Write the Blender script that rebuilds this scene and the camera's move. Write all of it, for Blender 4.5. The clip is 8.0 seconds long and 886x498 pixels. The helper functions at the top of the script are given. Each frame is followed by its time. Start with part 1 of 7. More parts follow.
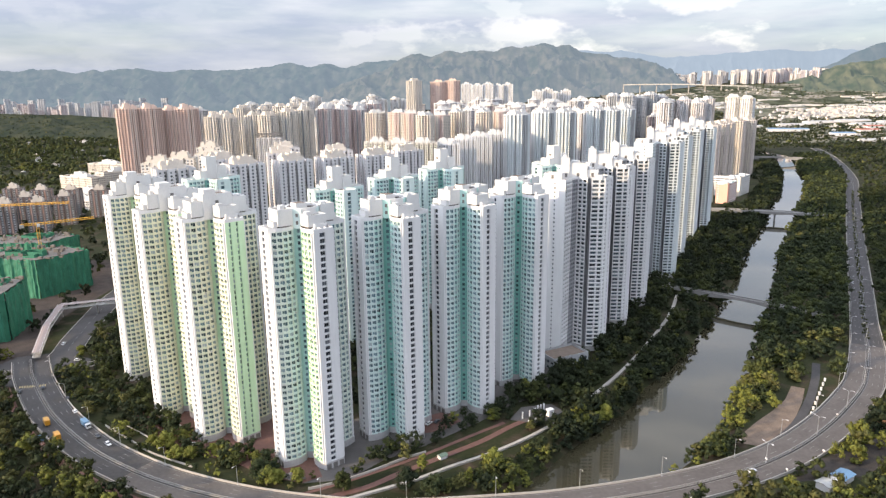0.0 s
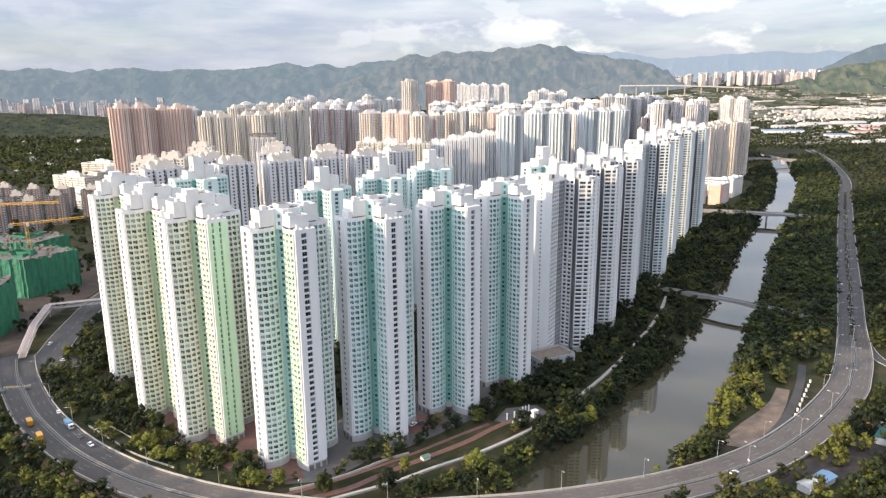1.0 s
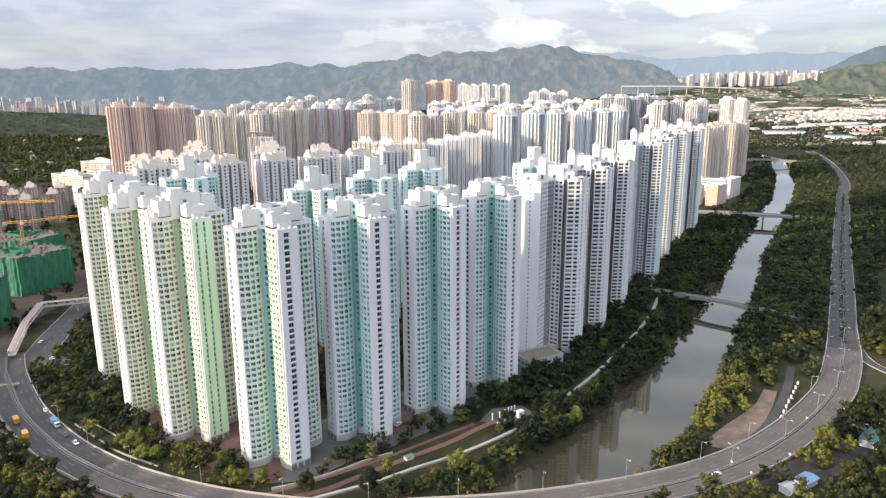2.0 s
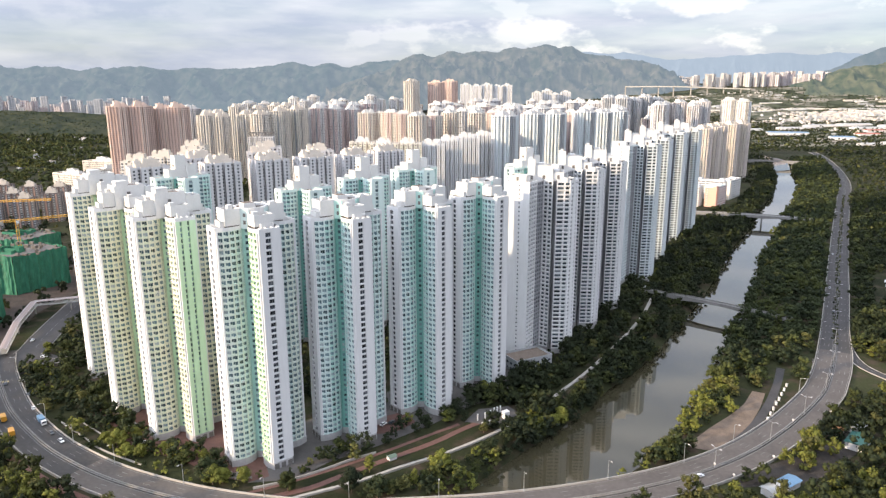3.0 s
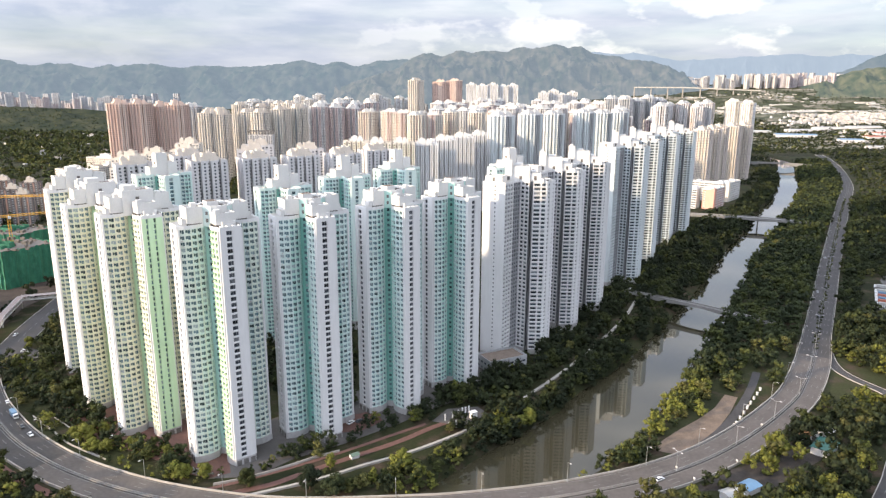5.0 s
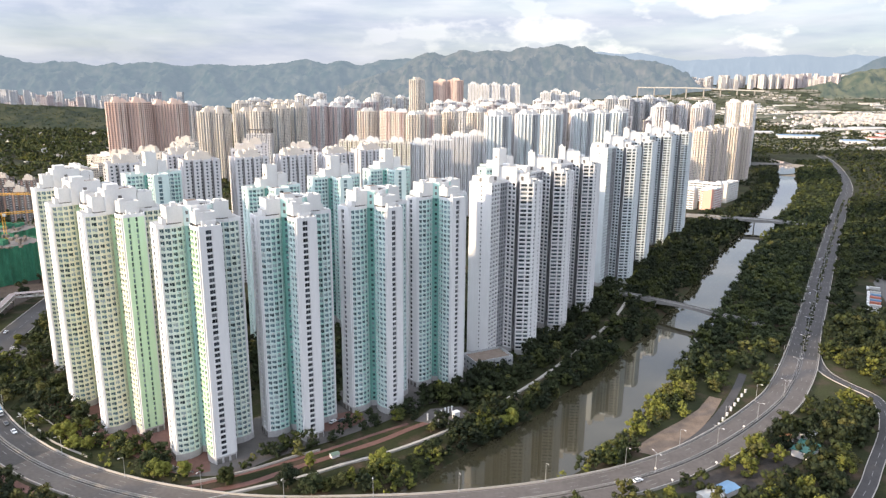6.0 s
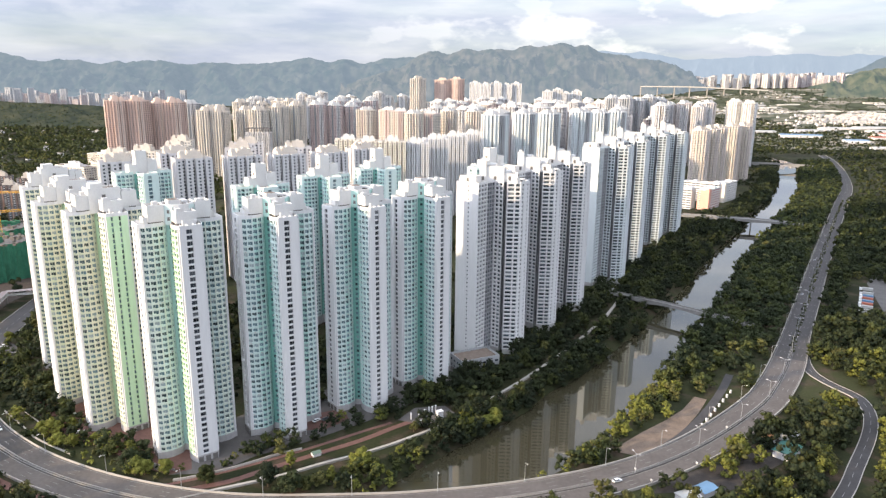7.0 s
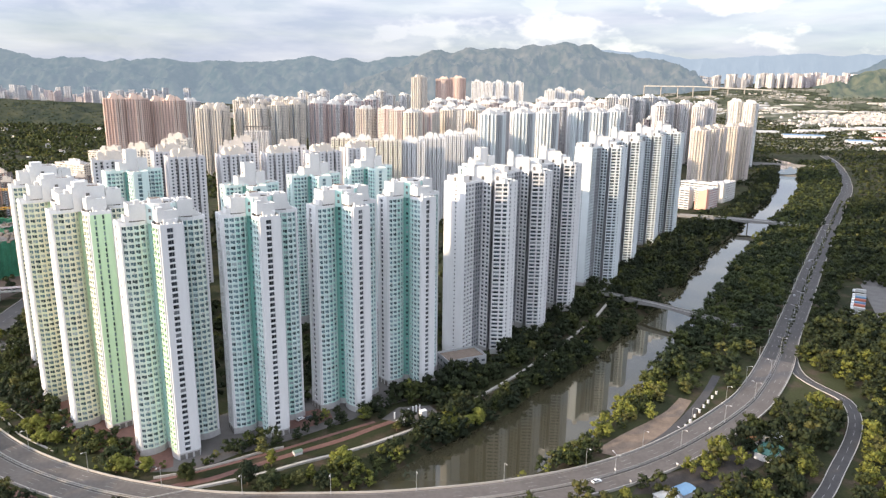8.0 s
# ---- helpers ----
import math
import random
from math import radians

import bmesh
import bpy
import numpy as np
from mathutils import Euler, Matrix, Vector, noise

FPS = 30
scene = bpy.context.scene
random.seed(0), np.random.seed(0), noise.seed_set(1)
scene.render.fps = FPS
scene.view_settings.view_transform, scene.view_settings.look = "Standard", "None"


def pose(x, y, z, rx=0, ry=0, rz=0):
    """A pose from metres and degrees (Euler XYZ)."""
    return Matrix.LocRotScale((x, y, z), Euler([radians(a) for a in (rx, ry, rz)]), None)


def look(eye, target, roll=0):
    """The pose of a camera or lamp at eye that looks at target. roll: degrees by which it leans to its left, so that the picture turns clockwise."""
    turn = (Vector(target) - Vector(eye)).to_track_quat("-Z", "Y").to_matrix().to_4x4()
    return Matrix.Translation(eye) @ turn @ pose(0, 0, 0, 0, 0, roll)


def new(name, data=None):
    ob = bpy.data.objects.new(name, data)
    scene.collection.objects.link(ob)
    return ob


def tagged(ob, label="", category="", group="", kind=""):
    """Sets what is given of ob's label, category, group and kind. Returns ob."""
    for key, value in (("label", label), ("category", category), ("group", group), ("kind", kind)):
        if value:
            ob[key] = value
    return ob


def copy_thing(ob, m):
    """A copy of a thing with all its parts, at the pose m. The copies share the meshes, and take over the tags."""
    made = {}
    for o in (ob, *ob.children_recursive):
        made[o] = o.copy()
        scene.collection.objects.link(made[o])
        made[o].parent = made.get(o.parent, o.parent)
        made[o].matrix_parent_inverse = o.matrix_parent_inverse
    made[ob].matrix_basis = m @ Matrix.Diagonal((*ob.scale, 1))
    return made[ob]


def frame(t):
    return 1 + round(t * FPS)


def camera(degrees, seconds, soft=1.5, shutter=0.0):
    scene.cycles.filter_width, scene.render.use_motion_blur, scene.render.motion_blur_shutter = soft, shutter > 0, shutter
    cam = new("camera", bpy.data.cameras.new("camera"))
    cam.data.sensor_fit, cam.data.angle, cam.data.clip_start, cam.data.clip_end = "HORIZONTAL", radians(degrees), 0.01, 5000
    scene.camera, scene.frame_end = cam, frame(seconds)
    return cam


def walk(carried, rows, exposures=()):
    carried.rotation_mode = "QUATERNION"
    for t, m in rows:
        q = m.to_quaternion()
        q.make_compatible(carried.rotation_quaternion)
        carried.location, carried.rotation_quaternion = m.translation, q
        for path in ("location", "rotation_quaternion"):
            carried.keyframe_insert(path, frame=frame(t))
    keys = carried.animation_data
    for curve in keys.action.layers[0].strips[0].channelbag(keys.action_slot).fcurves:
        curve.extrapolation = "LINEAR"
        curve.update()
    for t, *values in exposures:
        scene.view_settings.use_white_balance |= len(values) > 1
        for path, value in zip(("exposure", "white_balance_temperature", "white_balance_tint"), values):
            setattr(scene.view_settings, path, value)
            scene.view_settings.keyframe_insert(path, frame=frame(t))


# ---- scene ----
from mathutils.bvhtree import BVHTree
cam = camera(66.7, 8.0, 1.35)
PATH = [
    (0, (2.418, -0.296, 164.348), (2.34, 1.65, 163.89), -0.6),
    (0.5, (5.21, 0.069, 164.297), (5.137, 2.014, 163.84), -0.5),
    (1, (8.743, 0.233, 164.519), (8.673, 2.179, 164.062), -0.4),
    (1.5, (12.754, 0.253, 164.564), (12.682, 2.198, 164.107), -0.3),
    (3, (26.736, 0.784, 164.709), (26.645, 2.729, 164.252), -0.1),
    (3.5, (31.806, 0.882, 164.702), (31.708, 2.827, 164.245), 0.0),
    (4, (37.048, 0.931, 164.993), (36.943, 2.876, 164.536), 0.1),
    (4.5, (42.396, 1.118, 165.088), (42.282, 3.062, 164.63), 0.2),
    (6, (58.404, 1.682, 165.826), (58.271, 3.623, 165.365), 0.5),
    (6.5, (63.701, 1.658, 166.265), (63.561, 3.599, 165.802), 0.6),
    (7, (68.802, 1.863, 166.644), (68.657, 3.802, 166.179), 0.6),
    (7.5, (73.842, 2.211, 167.032), (73.691, 4.15, 166.565), 0.7),
    (8, (78.999, 2.433, 167.389), (78.842, 4.371, 166.92), 0.8),
]
walk(cam, [(t, look(eye, target, roll)) for t, eye, target, roll in PATH], [(0, 0.47), (2, 0.49), (4, 0.53), (6, 0.57), (8, 0.60)])

# ---- world, sun ----
SUN_EL, SUN_AZ = radians(14.5), math.atan2(-0.55, -1.0)
sun_dir = Vector((math.cos(SUN_EL) * math.cos(SUN_AZ), math.cos(SUN_EL) * math.sin(SUN_AZ), math.sin(SUN_EL)))
sun = new("sun", bpy.data.lights.new("sun", "SUN"))
sun.data.energy, sun.data.angle, sun.data.color = 5.0, radians(1.2), (1.0, 0.785, 0.55)
sun.matrix_world = look((0, 0, 900), Vector((0, 0, 900)) - sun_dir)

world = bpy.data.worlds.new("sky")
scene.world = world
world.use_nodes = True
wn, wl = world.node_tree.nodes, world.node_tree.links
wn.clear()
w_out, w_bg = wn.new("ShaderNodeOutputWorld"), wn.new("ShaderNodeBackground")
sky = wn.new("ShaderNodeTexSky")
sky.sky_type, sky.sun_disc = "NISHITA", False
sky.sun_elevation, sky.sun_rotation = SUN_EL, math.pi / 2 - SUN_AZ
sky.altitude, sky.air_density, sky.dust_density, sky.ozone_density = 160, 1.0, 1.2, 1.5
tc = wn.new("ShaderNodeTexCoord")
sep = wn.new("ShaderNodeSeparateXYZ")
wl.new(tc.outputs["Generated"], sep.inputs[0])


def wmath(op, a, b=None, clamp=False):
    n = wn.new("ShaderNodeMath")
    n.operation, n.use_clamp = op, clamp
    for k, v in enumerate((a, b)):
        if v is None:
            continue
        if isinstance(v, (int, float)):
            n.inputs[k].default_value = v
        else:
            wl.new(v, n.inputs[k])
    return n.outputs[0]


# clouds: grey-white bands, heaped clouds low over the hills; the layer grows brighter towards the zenith
up = wmath("MAXIMUM", sep.outputs[2], 0.0)


def cloud_noise(stretch, scale, detail, rough, lo, hi):
    n, r, m = wn.new("ShaderNodeTexNoise"), wn.new("ShaderNodeMapRange"), wn.new("ShaderNodeMapping")
    n.inputs["Scale"].default_value, n.inputs["Detail"].default_value, n.inputs["Roughness"].default_value = scale, detail, rough
    m.inputs["Scale"].default_value = (1, 1, stretch)
    wl.new(tc.outputs["Generated"], m.inputs[0]), wl.new(m.outputs[0], n.inputs["Vector"])
    r.inputs[1].default_value, r.inputs[2].default_value = lo, hi
    wl.new(n.outputs[0], r.inputs[0])
    return r.outputs[0]


bands = cloud_noise(7.0, 2.6, 8, 0.55, 0.36, 0.58)
heaps = cloud_noise(2.2, 9.0, 10, 0.55, 0.50, 0.60)
low = wn.new("ShaderNodeMapRange")
low.inputs[1].default_value, low.inputs[2].default_value, low.inputs[3].default_value, low.inputs[4].default_value = 0.08, 0.20, 1.0, 0.22
wl.new(up, low.inputs[0])
side = wn.new("ShaderNodeMapRange")
side.inputs[1].default_value, side.inputs[2].default_value, side.inputs[3].default_value = -0.35, 0.2, 0.25
wl.new(sep.outputs[0], side.inputs[0])
heaps = wmath("MULTIPLY", heaps, wmath("MULTIPLY", low.outputs[0], side.outputs[0]))
cover = wmath("MAXIMUM", wmath("ADD", wmath("MULTIPLY", bands, 0.33), 0.64), heaps, True)
shade = wn.new("ShaderNodeValToRGB")
shade.color_ramp.elements[0].position, shade.color_ramp.elements[0].color = 0.0, (2.7, 3.0, 3.75, 1)
shade.color_ramp.elements[1].position, shade.color_ramp.elements[1].color = 1.0, (5.4, 5.35, 5.4, 1)
wl.new(wmath("MAXIMUM", wmath("MULTIPLY", cloud_noise(6.0, 5.0, 8, 0.55, 0.36, 0.66), 0.6), wmath("MULTIPLY", heaps, 1.1), True), shade.inputs[0])
zen = wn.new("ShaderNodeVectorMath")
zen.operation = "SCALE"
wl.new(shade.outputs[0], zen.inputs[0])
near_sun = wn.new("ShaderNodeVectorMath")
near_sun.operation, near_sun.inputs[1].default_value = "DOT_PRODUCT", sun_dir
wl.new(tc.outputs["Generated"], near_sun.inputs[0])
# thin cloud scatters light forward: brighter round the sun
toward = wmath("MAXIMUM", wmath("ADD", near_sun.outputs["Value"], -0.1), 0.0)
glow = wmath("ADD", wmath("MULTIPLY", toward, 1.15), 0.95)
wl.new(wmath("MULTIPLY", wmath("ADD", wmath("MULTIPLY", up, 2.1), 1.0), glow), zen.inputs["Scale"])
mixs = wn.new("ShaderNodeMix")
mixs.data_type = "RGBA"
wl.new(cover, mixs.inputs[0])
wl.new(sky.outputs[0], mixs.inputs[6])
wl.new(zen.outputs[0], mixs.inputs[7])
wl.new(mixs.outputs[2], w_bg.inputs[0])
w_bg.inputs[1].default_value = 0.130
wl.new(w_bg.outputs[0], w_out.inputs[0])

# ---- materials ----
MATS = {}


def mat(name, color, rough=0.7, vary=0.12, scale=0.25, streak=1.0, metal=0.0, bump=0.0, island=0.0, spec=0.3):
    """A surface with stains at two scales; streak below 1 draws them out upright; island varies single pieces."""
    if name in MATS:
        return MATS[name]
    m = bpy.data.materials.new(name)
    m.use_nodes = True
    n, l = m.node_tree.nodes, m.node_tree.links
    b = n["Principled BSDF"]
    b.inputs["Roughness"].default_value, b.inputs["Metallic"].default_value = rough, metal
    b.inputs["Specular IOR Level"].default_value = spec
    t, mp = n.new("ShaderNodeTexCoord"), n.new("ShaderNodeMapping")
    mp.inputs["Scale"].default_value = (1, 1, streak)
    l.new(t.outputs["Object"], mp.inputs[0])
    big, fine = n.new("ShaderNodeTexNoise"), n.new("ShaderNodeTexNoise")
    big.inputs["Scale"].default_value, big.inputs["Detail"].default_value = scale, 5
    fine.inputs["Scale"].default_value, fine.inputs["Detail"].default_value = scale * 9, 4
    l.new(mp.outputs[0], big.inputs["Vector"]), l.new(mp.outputs[0], fine.inputs["Vector"])
    add = n.new("ShaderNodeMath")
    add.operation = "ADD"
    l.new(big.outputs[0], add.inputs[0]), l.new(fine.outputs[0], add.inputs[1])
    last = add.outputs[0]
    if island:
        g, mu = n.new("ShaderNodeNewGeometry"), n.new("ShaderNodeMath")
        mu.operation, mu.inputs[1].default_value, mu.inputs[2].default_value = "MULTIPLY_ADD", island, -island / 2
        l.new(g.outputs["Random Per Island"], mu.inputs[0])
        ad = n.new("ShaderNodeMath")
        ad.operation = "ADD"
        l.new(last, ad.inputs[0]), l.new(mu.outputs[0], ad.inputs[1])
        last = ad.outputs[0]
    r = n.new("ShaderNodeMapRange")
    r.inputs[1].default_value, r.inputs[2].default_value = 0.5, 1.5
    r.inputs[3].default_value, r.inputs[4].default_value = 1 - vary * 2, 1 + vary * 2
    r.clamp = False
    l.new(last, r.inputs[0])
    mx = n.new("ShaderNodeVectorMath")
    mx.operation, mx.inputs[0].default_value = "SCALE", color
    l.new(r.outputs[0], mx.inputs["Scale"])
    l.new(mx.outputs[0], b.inputs["Base Color"])
    if bump:
        bp = n.new("ShaderNodeBump")
        bp.inputs["Strength"].default_value, bp.inputs["Distance"].default_value = bump, 0.3
        l.new(fine.outputs[0], bp.inputs["Height"])
        l.new(bp.outputs[0], b.inputs["Normal"])
    MATS[name] = m
    return m


def glass_mat(name, dark, light, share):
    """Window panes: dark rooms, some with pale curtains, under a glossy coat."""
    m = bpy.data.materials.new(name)
    m.use_nodes = True
    n, l = m.node_tree.nodes, m.node_tree.links
    b = n["Principled BSDF"]
    b.inputs["Roughness"].default_value = 0.08
    b.inputs["Specular IOR Level"].default_value = 0.5
    g, rp = n.new("ShaderNodeNewGeometry"), n.new("ShaderNodeValToRGB")
    o, ad, fr = n.new("ShaderNodeObjectInfo"), n.new("ShaderNodeMath"), n.new("ShaderNodeMath")
    ad.operation, fr.operation = "ADD", "FRACT"
    l.new(g.outputs["Random Per Island"], ad.inputs[0]), l.new(o.outputs["Random"], ad.inputs[1])
    l.new(ad.outputs[0], fr.inputs[0]), l.new(fr.outputs[0], rp.inputs[0])
    e = rp.color_ramp.elements
    e[0].position, e[0].color = 0.0, (*dark, 1)
    e[1].position, e[1].color = 1.0, (*light, 1)
    k = e.new(1 - share)
    k.color = (dark[0] * 4.0, dark[1] * 4.2, dark[2] * 4.4, 1)
    l.new(rp.outputs[0], b.inputs["Base Color"])
    return m


WHITE = mat("white_wall_paint", (0.67, 0.67, 0.675), 0.65, 0.05, 0.12, 0.15)
OFFWHITE = mat("pale_mint_wall_paint", (0.58, 0.69, 0.67), 0.65, 0.05, 0.12, 0.15)
PALEMINT = mat("cream_mint_wall_paint", (0.64, 0.70, 0.63), 0.65, 0.05, 0.12, 0.15)
MINT = mat("mint_wall_paint", (0.43, 0.64, 0.59), 0.65, 0.06, 0.12, 0.15)
TEAL = mat("teal_wall_paint", (0.20, 0.43, 0.38), 0.65, 0.06, 0.12, 0.15)
CREAM = mat("cream_wall_paint", (0.72, 0.72, 0.58), 0.65, 0.05, 0.12, 0.15)
LIME = mat("pale_green_wall_paint", (0.55, 0.73, 0.50), 0.65, 0.05, 0.12, 0.15)
YELLOWISH = mat("pale_yellow_green_wall_paint", (0.66, 0.69, 0.52), 0.65, 0.05, 0.12, 0.15)
GREYWALL = mat("light_grey_wall_paint", (0.58, 0.565, 0.57), 0.7, 0.06, 0.12, 0.15)
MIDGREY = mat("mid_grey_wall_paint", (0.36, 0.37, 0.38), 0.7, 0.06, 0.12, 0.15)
BLUEWHITE = mat("blue_white_wall_paint", (0.61, 0.655, 0.67), 0.65, 0.05, 0.12, 0.15)
BEIGE = mat("beige_wall_tiles", (0.57, 0.52, 0.46), 0.6, 0.06, 0.12, 0.15)
SAND = mat("sand_wall_tiles", (0.60, 0.54, 0.47), 0.6, 0.06, 0.12, 0.15)
ROSE = mat("rose_white_wall_tiles", (0.64, 0.56, 0.52), 0.6, 0.06, 0.12, 0.15)
PALECREAM = mat("pale_cream_wall_tiles", (0.64, 0.595, 0.53), 0.6, 0.06, 0.12, 0.15)
# Far walls: distance haze mixed into muted base colours.
HAZEGREY = mat("hazed_grey_wall", (0.38, 0.40, 0.43), 0.7, 0.06, 0.12)
FARROW = mat("hazed_beige_wall", (0.47, 0.44, 0.415), 0.7, 0.06, 0.12)
HAZEPINK = mat("hazed_pink_wall", (0.43, 0.36, 0.36), 0.7, 0.06, 0.12)
PINK = mat("pink_wall_tiles", (0.55, 0.45, 0.43), 0.6, 0.06, 0.12, 0.15)
BROWN = mat("brown_wall_tiles", (0.58, 0.43, 0.37), 0.6, 0.08, 0.12, 0.15)
GREENROOF_PALE = mat("pale_green_roof_paint", (0.30, 0.40, 0.37), 0.7, 0.1, 0.3)
SALMON = mat("salmon_wall_paint", (0.66, 0.36, 0.28), 0.65, 0.06, 0.12)
TAN = mat("tan_wall_tiles", (0.68, 0.53, 0.45), 0.6, 0.08, 0.12, 0.15)
PLINTH = mat("grey_stone_cladding", (0.42, 0.41, 0.41), 0.5, 0.10, 0.6)
ROOF = mat("concrete_roof", (0.36, 0.33, 0.30), 0.85, 0.16, 0.35)
ROOFWHITE = mat("weathered_white_roof_paint", (0.65, 0.645, 0.63), 0.75, 0.05, 0.2, 0.5)
ROOFCREAM = mat("weathered_cream_roof_paint", (0.62, 0.565, 0.50), 0.75, 0.10, 0.25, 0.3)
# Recess shade put into the colour; the dark roof frame wears it too.
NOTCH = mat("recess_shade_and_frame_dark", (0.17, 0.16, 0.158), 0.6, 0.1, 0.2)
# Slot walls darkened by colour, where shade falls.
RECESS = mat("recess_shade_grey", (0.33, 0.335, 0.35), 0.7, 0.08, 0.15, 0.15)
BROWNROOF = mat("weathered_brown_roof", (0.17, 0.135, 0.11), 0.9, 0.22, 0.5)
DARKROOF = mat("dark_roof_well", (0.16, 0.15, 0.14), 0.9, 0.2, 0.4)
METAL = mat("grey_metal", (0.45, 0.46, 0.47), 0.4, 0.1, 1.0, metal=0.6)
ACBOX = mat("air_conditioner_casing", (0.50, 0.50, 0.49), 0.5, 0.1, 2.0, island=0.8)
DARKGLASS = glass_mat("dark_window_glass", (0.018, 0.020, 0.024), (0.25, 0.26, 0.27), 0.12)
MIDGLASS = glass_mat("shaded_window_glass", (0.024, 0.029, 0.033), (0.30, 0.32, 0.33), 0.18)
GLASS = glass_mat("window_glass", (0.040, 0.060, 0.066), (0.40, 0.46, 0.47), 0.22)
# Paler copy of the asphalt: sunlight on the front bend, put into colour.
SUNLIT_ASPHALT = mat("sunlit_pale_asphalt", (0.098, 0.086, 0.079), 0.85, 0.16, 0.07, bump=0.1)
ASPHALT = mat("asphalt", (0.054, 0.051, 0.051), 0.85, 0.16, 0.07, bump=0.1)
BRIDGE = mat("bridge_concrete", (0.20, 0.195, 0.19), 0.8, 0.12, 0.25)
PAINTLINE = mat("road_paint", (0.22, 0.22, 0.21), 0.7, 0.14, 0.4)
CONCRETE = mat("concrete", (0.36, 0.335, 0.305), 0.8, 0.10, 0.3)
PAVING = mat("red_brick_paving", (0.135, 0.072, 0.060), 0.85, 0.16, 0.4)
GREYPAVE = mat("grey_paving", (0.10, 0.092, 0.088), 0.85, 0.14, 0.2)

# ---- mesh building ----


class Faces:
    """Corner points, faces and their material numbers, gathered for one mesh."""

    def __init__(self):
        self.v, self.f, self.m = [], [], []

    def face(self, pts, m=0):
        k = len(self.v)
        self.v.extend(pts)
        self.f.append(tuple(range(k, k + len(pts))))
        self.m.append(m)

    def box(self, lo, hi, m=0, top=None, xf=None, floor=False):
        (x0, y0, z0), (x1, y1, z1) = lo, hi
        p = [(x0, y0, z0), (x1, y0, z0), (x1, y1, z0), (x0, y1, z0), (x0, y0, z1), (x1, y0, z1), (x1, y1, z1), (x0, y1, z1)]
        if xf is not None:
            p = [tuple(xf @ Vector(q)) for q in p]
        k = len(self.v)
        self.v.extend(p)
        for q, mm in (((0, 1, 5, 4), m), ((1, 2, 6, 5), m), ((2, 3, 7, 6), m), ((3, 0, 4, 7), m), ((4, 5, 6, 7), m if top is None else top)):
            self.f.append(tuple(k + j for j in q))
            self.m.append(mm)
        if floor:
            self.f.append((k + 3, k + 2, k + 1, k))
            self.m.append(m)

    def prism(self, poly, z0, z1, m=0, top=None):
        n = len(poly)
        for j in range(n):
            a, b = poly[j], poly[(j + 1) % n]
            self.face([(*a, z0), (*b, z0), (*b, z1), (*a, z1)], m)
        self.face([(*p, z1) for p in poly], m if top is None else top)

    def well(self, poly, z0, z1, m=0, top=1, rim=0.35, deep=0.9):
        """A block with a parapet: upright walls, a rim, and a roof sunk behind it."""
        n = len(poly)
        c = (sum(p[0] for p in poly) / n, sum(p[1] for p in poly) / n)
        r = max(math.dist(p, c) for p in poly)
        s = 1 - rim * 1.3 / r
        inn = [(c[0] + (p[0] - c[0]) * s, c[1] + (p[1] - c[1]) * s) for p in poly]
        for j in range(n):
            a, b, ai, bi = poly[j], poly[(j + 1) % n], inn[j], inn[(j + 1) % n]
            self.face([(*a, z0), (*b, z0), (*b, z1), (*a, z1)], m)
            self.face([(*a, z1), (*b, z1), (*bi, z1), (*ai, z1)], m)
            self.face([(*bi, z1 - deep), (*ai, z1 - deep), (*ai, z1), (*bi, z1)], m)
        self.face([(*p, z1 - deep) for p in inn], top)

    def tube(self, a, b, r0, r1=None, m=0, n=6, cap=True):
        a, b = Vector(a), Vector(b)
        q = (b - a).to_track_quat("Z", "Y").to_matrix()
        r1 = r0 if r1 is None else r1
        k = len(self.v)
        for c, r in ((a, r0), (b, r1)):
            for j in range(n):
                an = 2 * math.pi * j / n
                self.v.append(tuple(c + q @ Vector((r * math.cos(an), r * math.sin(an), 0))))
        for j in range(n):
            i = (j + 1) % n
            self.f.append((k + j, k + i, k + n + i, k + n + j))
            self.m.append(m)
        if cap:
            self.f.append(tuple(k + n + j for j in range(n)))
            self.m.append(m)

    def mesh(self, name, mats):
        me = bpy.data.meshes.new(name)
        me.from_pydata(self.v, [], self.f)
        for x in mats:
            me.materials.append(x)
        me.polygons.foreach_set("material_index", self.m)
        me.update()
        return me


def thing(name, label, category, group="", kind="", at=None):
    ob = tagged(new(name), label, category, group, kind)
    ob.empty_display_size = 1
    if at is not None:
        ob.matrix_basis = at
    return ob


def part(name, faces, mats, parent=None, label="", kind=""):
    ob = new(name, faces.mesh(name, mats if isinstance(mats, (list, tuple)) else [mats]))
    ob.parent = parent
    return tagged(ob, label, kind=kind)


def solid(name, faces, mats, label, category, group="", kind=""):
    ob = part(name, faces, mats)
    return tagged(ob, label, category, group, kind)


def smooth_line(pts, step=6.0):
    """A Catmull-Rom line through pts, resampled."""
    p = [Vector((*q, 0)) if len(q) == 2 else Vector(q) for q in pts]
    p = [2 * p[0] - p[1], *p, 2 * p[-1] - p[-2]]
    out = []
    for j in range(1, len(p) - 2):
        a, b, c, d = p[j - 1:j + 3]
        n = max(2, int((c - b).length / step))
        for k in range(n):
            t = k / n
            out.append(0.5 * (2 * b + (c - a) * t + (2 * a - 5 * b + 4 * c - d) * t * t + (3 * b - a - 3 * c + d) * t ** 3))
    return out + [p[-2]]


def sideways(line):
    """Unit normals to the right of a line in plan."""
    out = []
    for j in range(len(line)):
        d = line[min(j + 1, len(line) - 1)] - line[max(j - 1, 0)]
        out.append(Vector((d.y, -d.x, 0)).normalized())
    return out


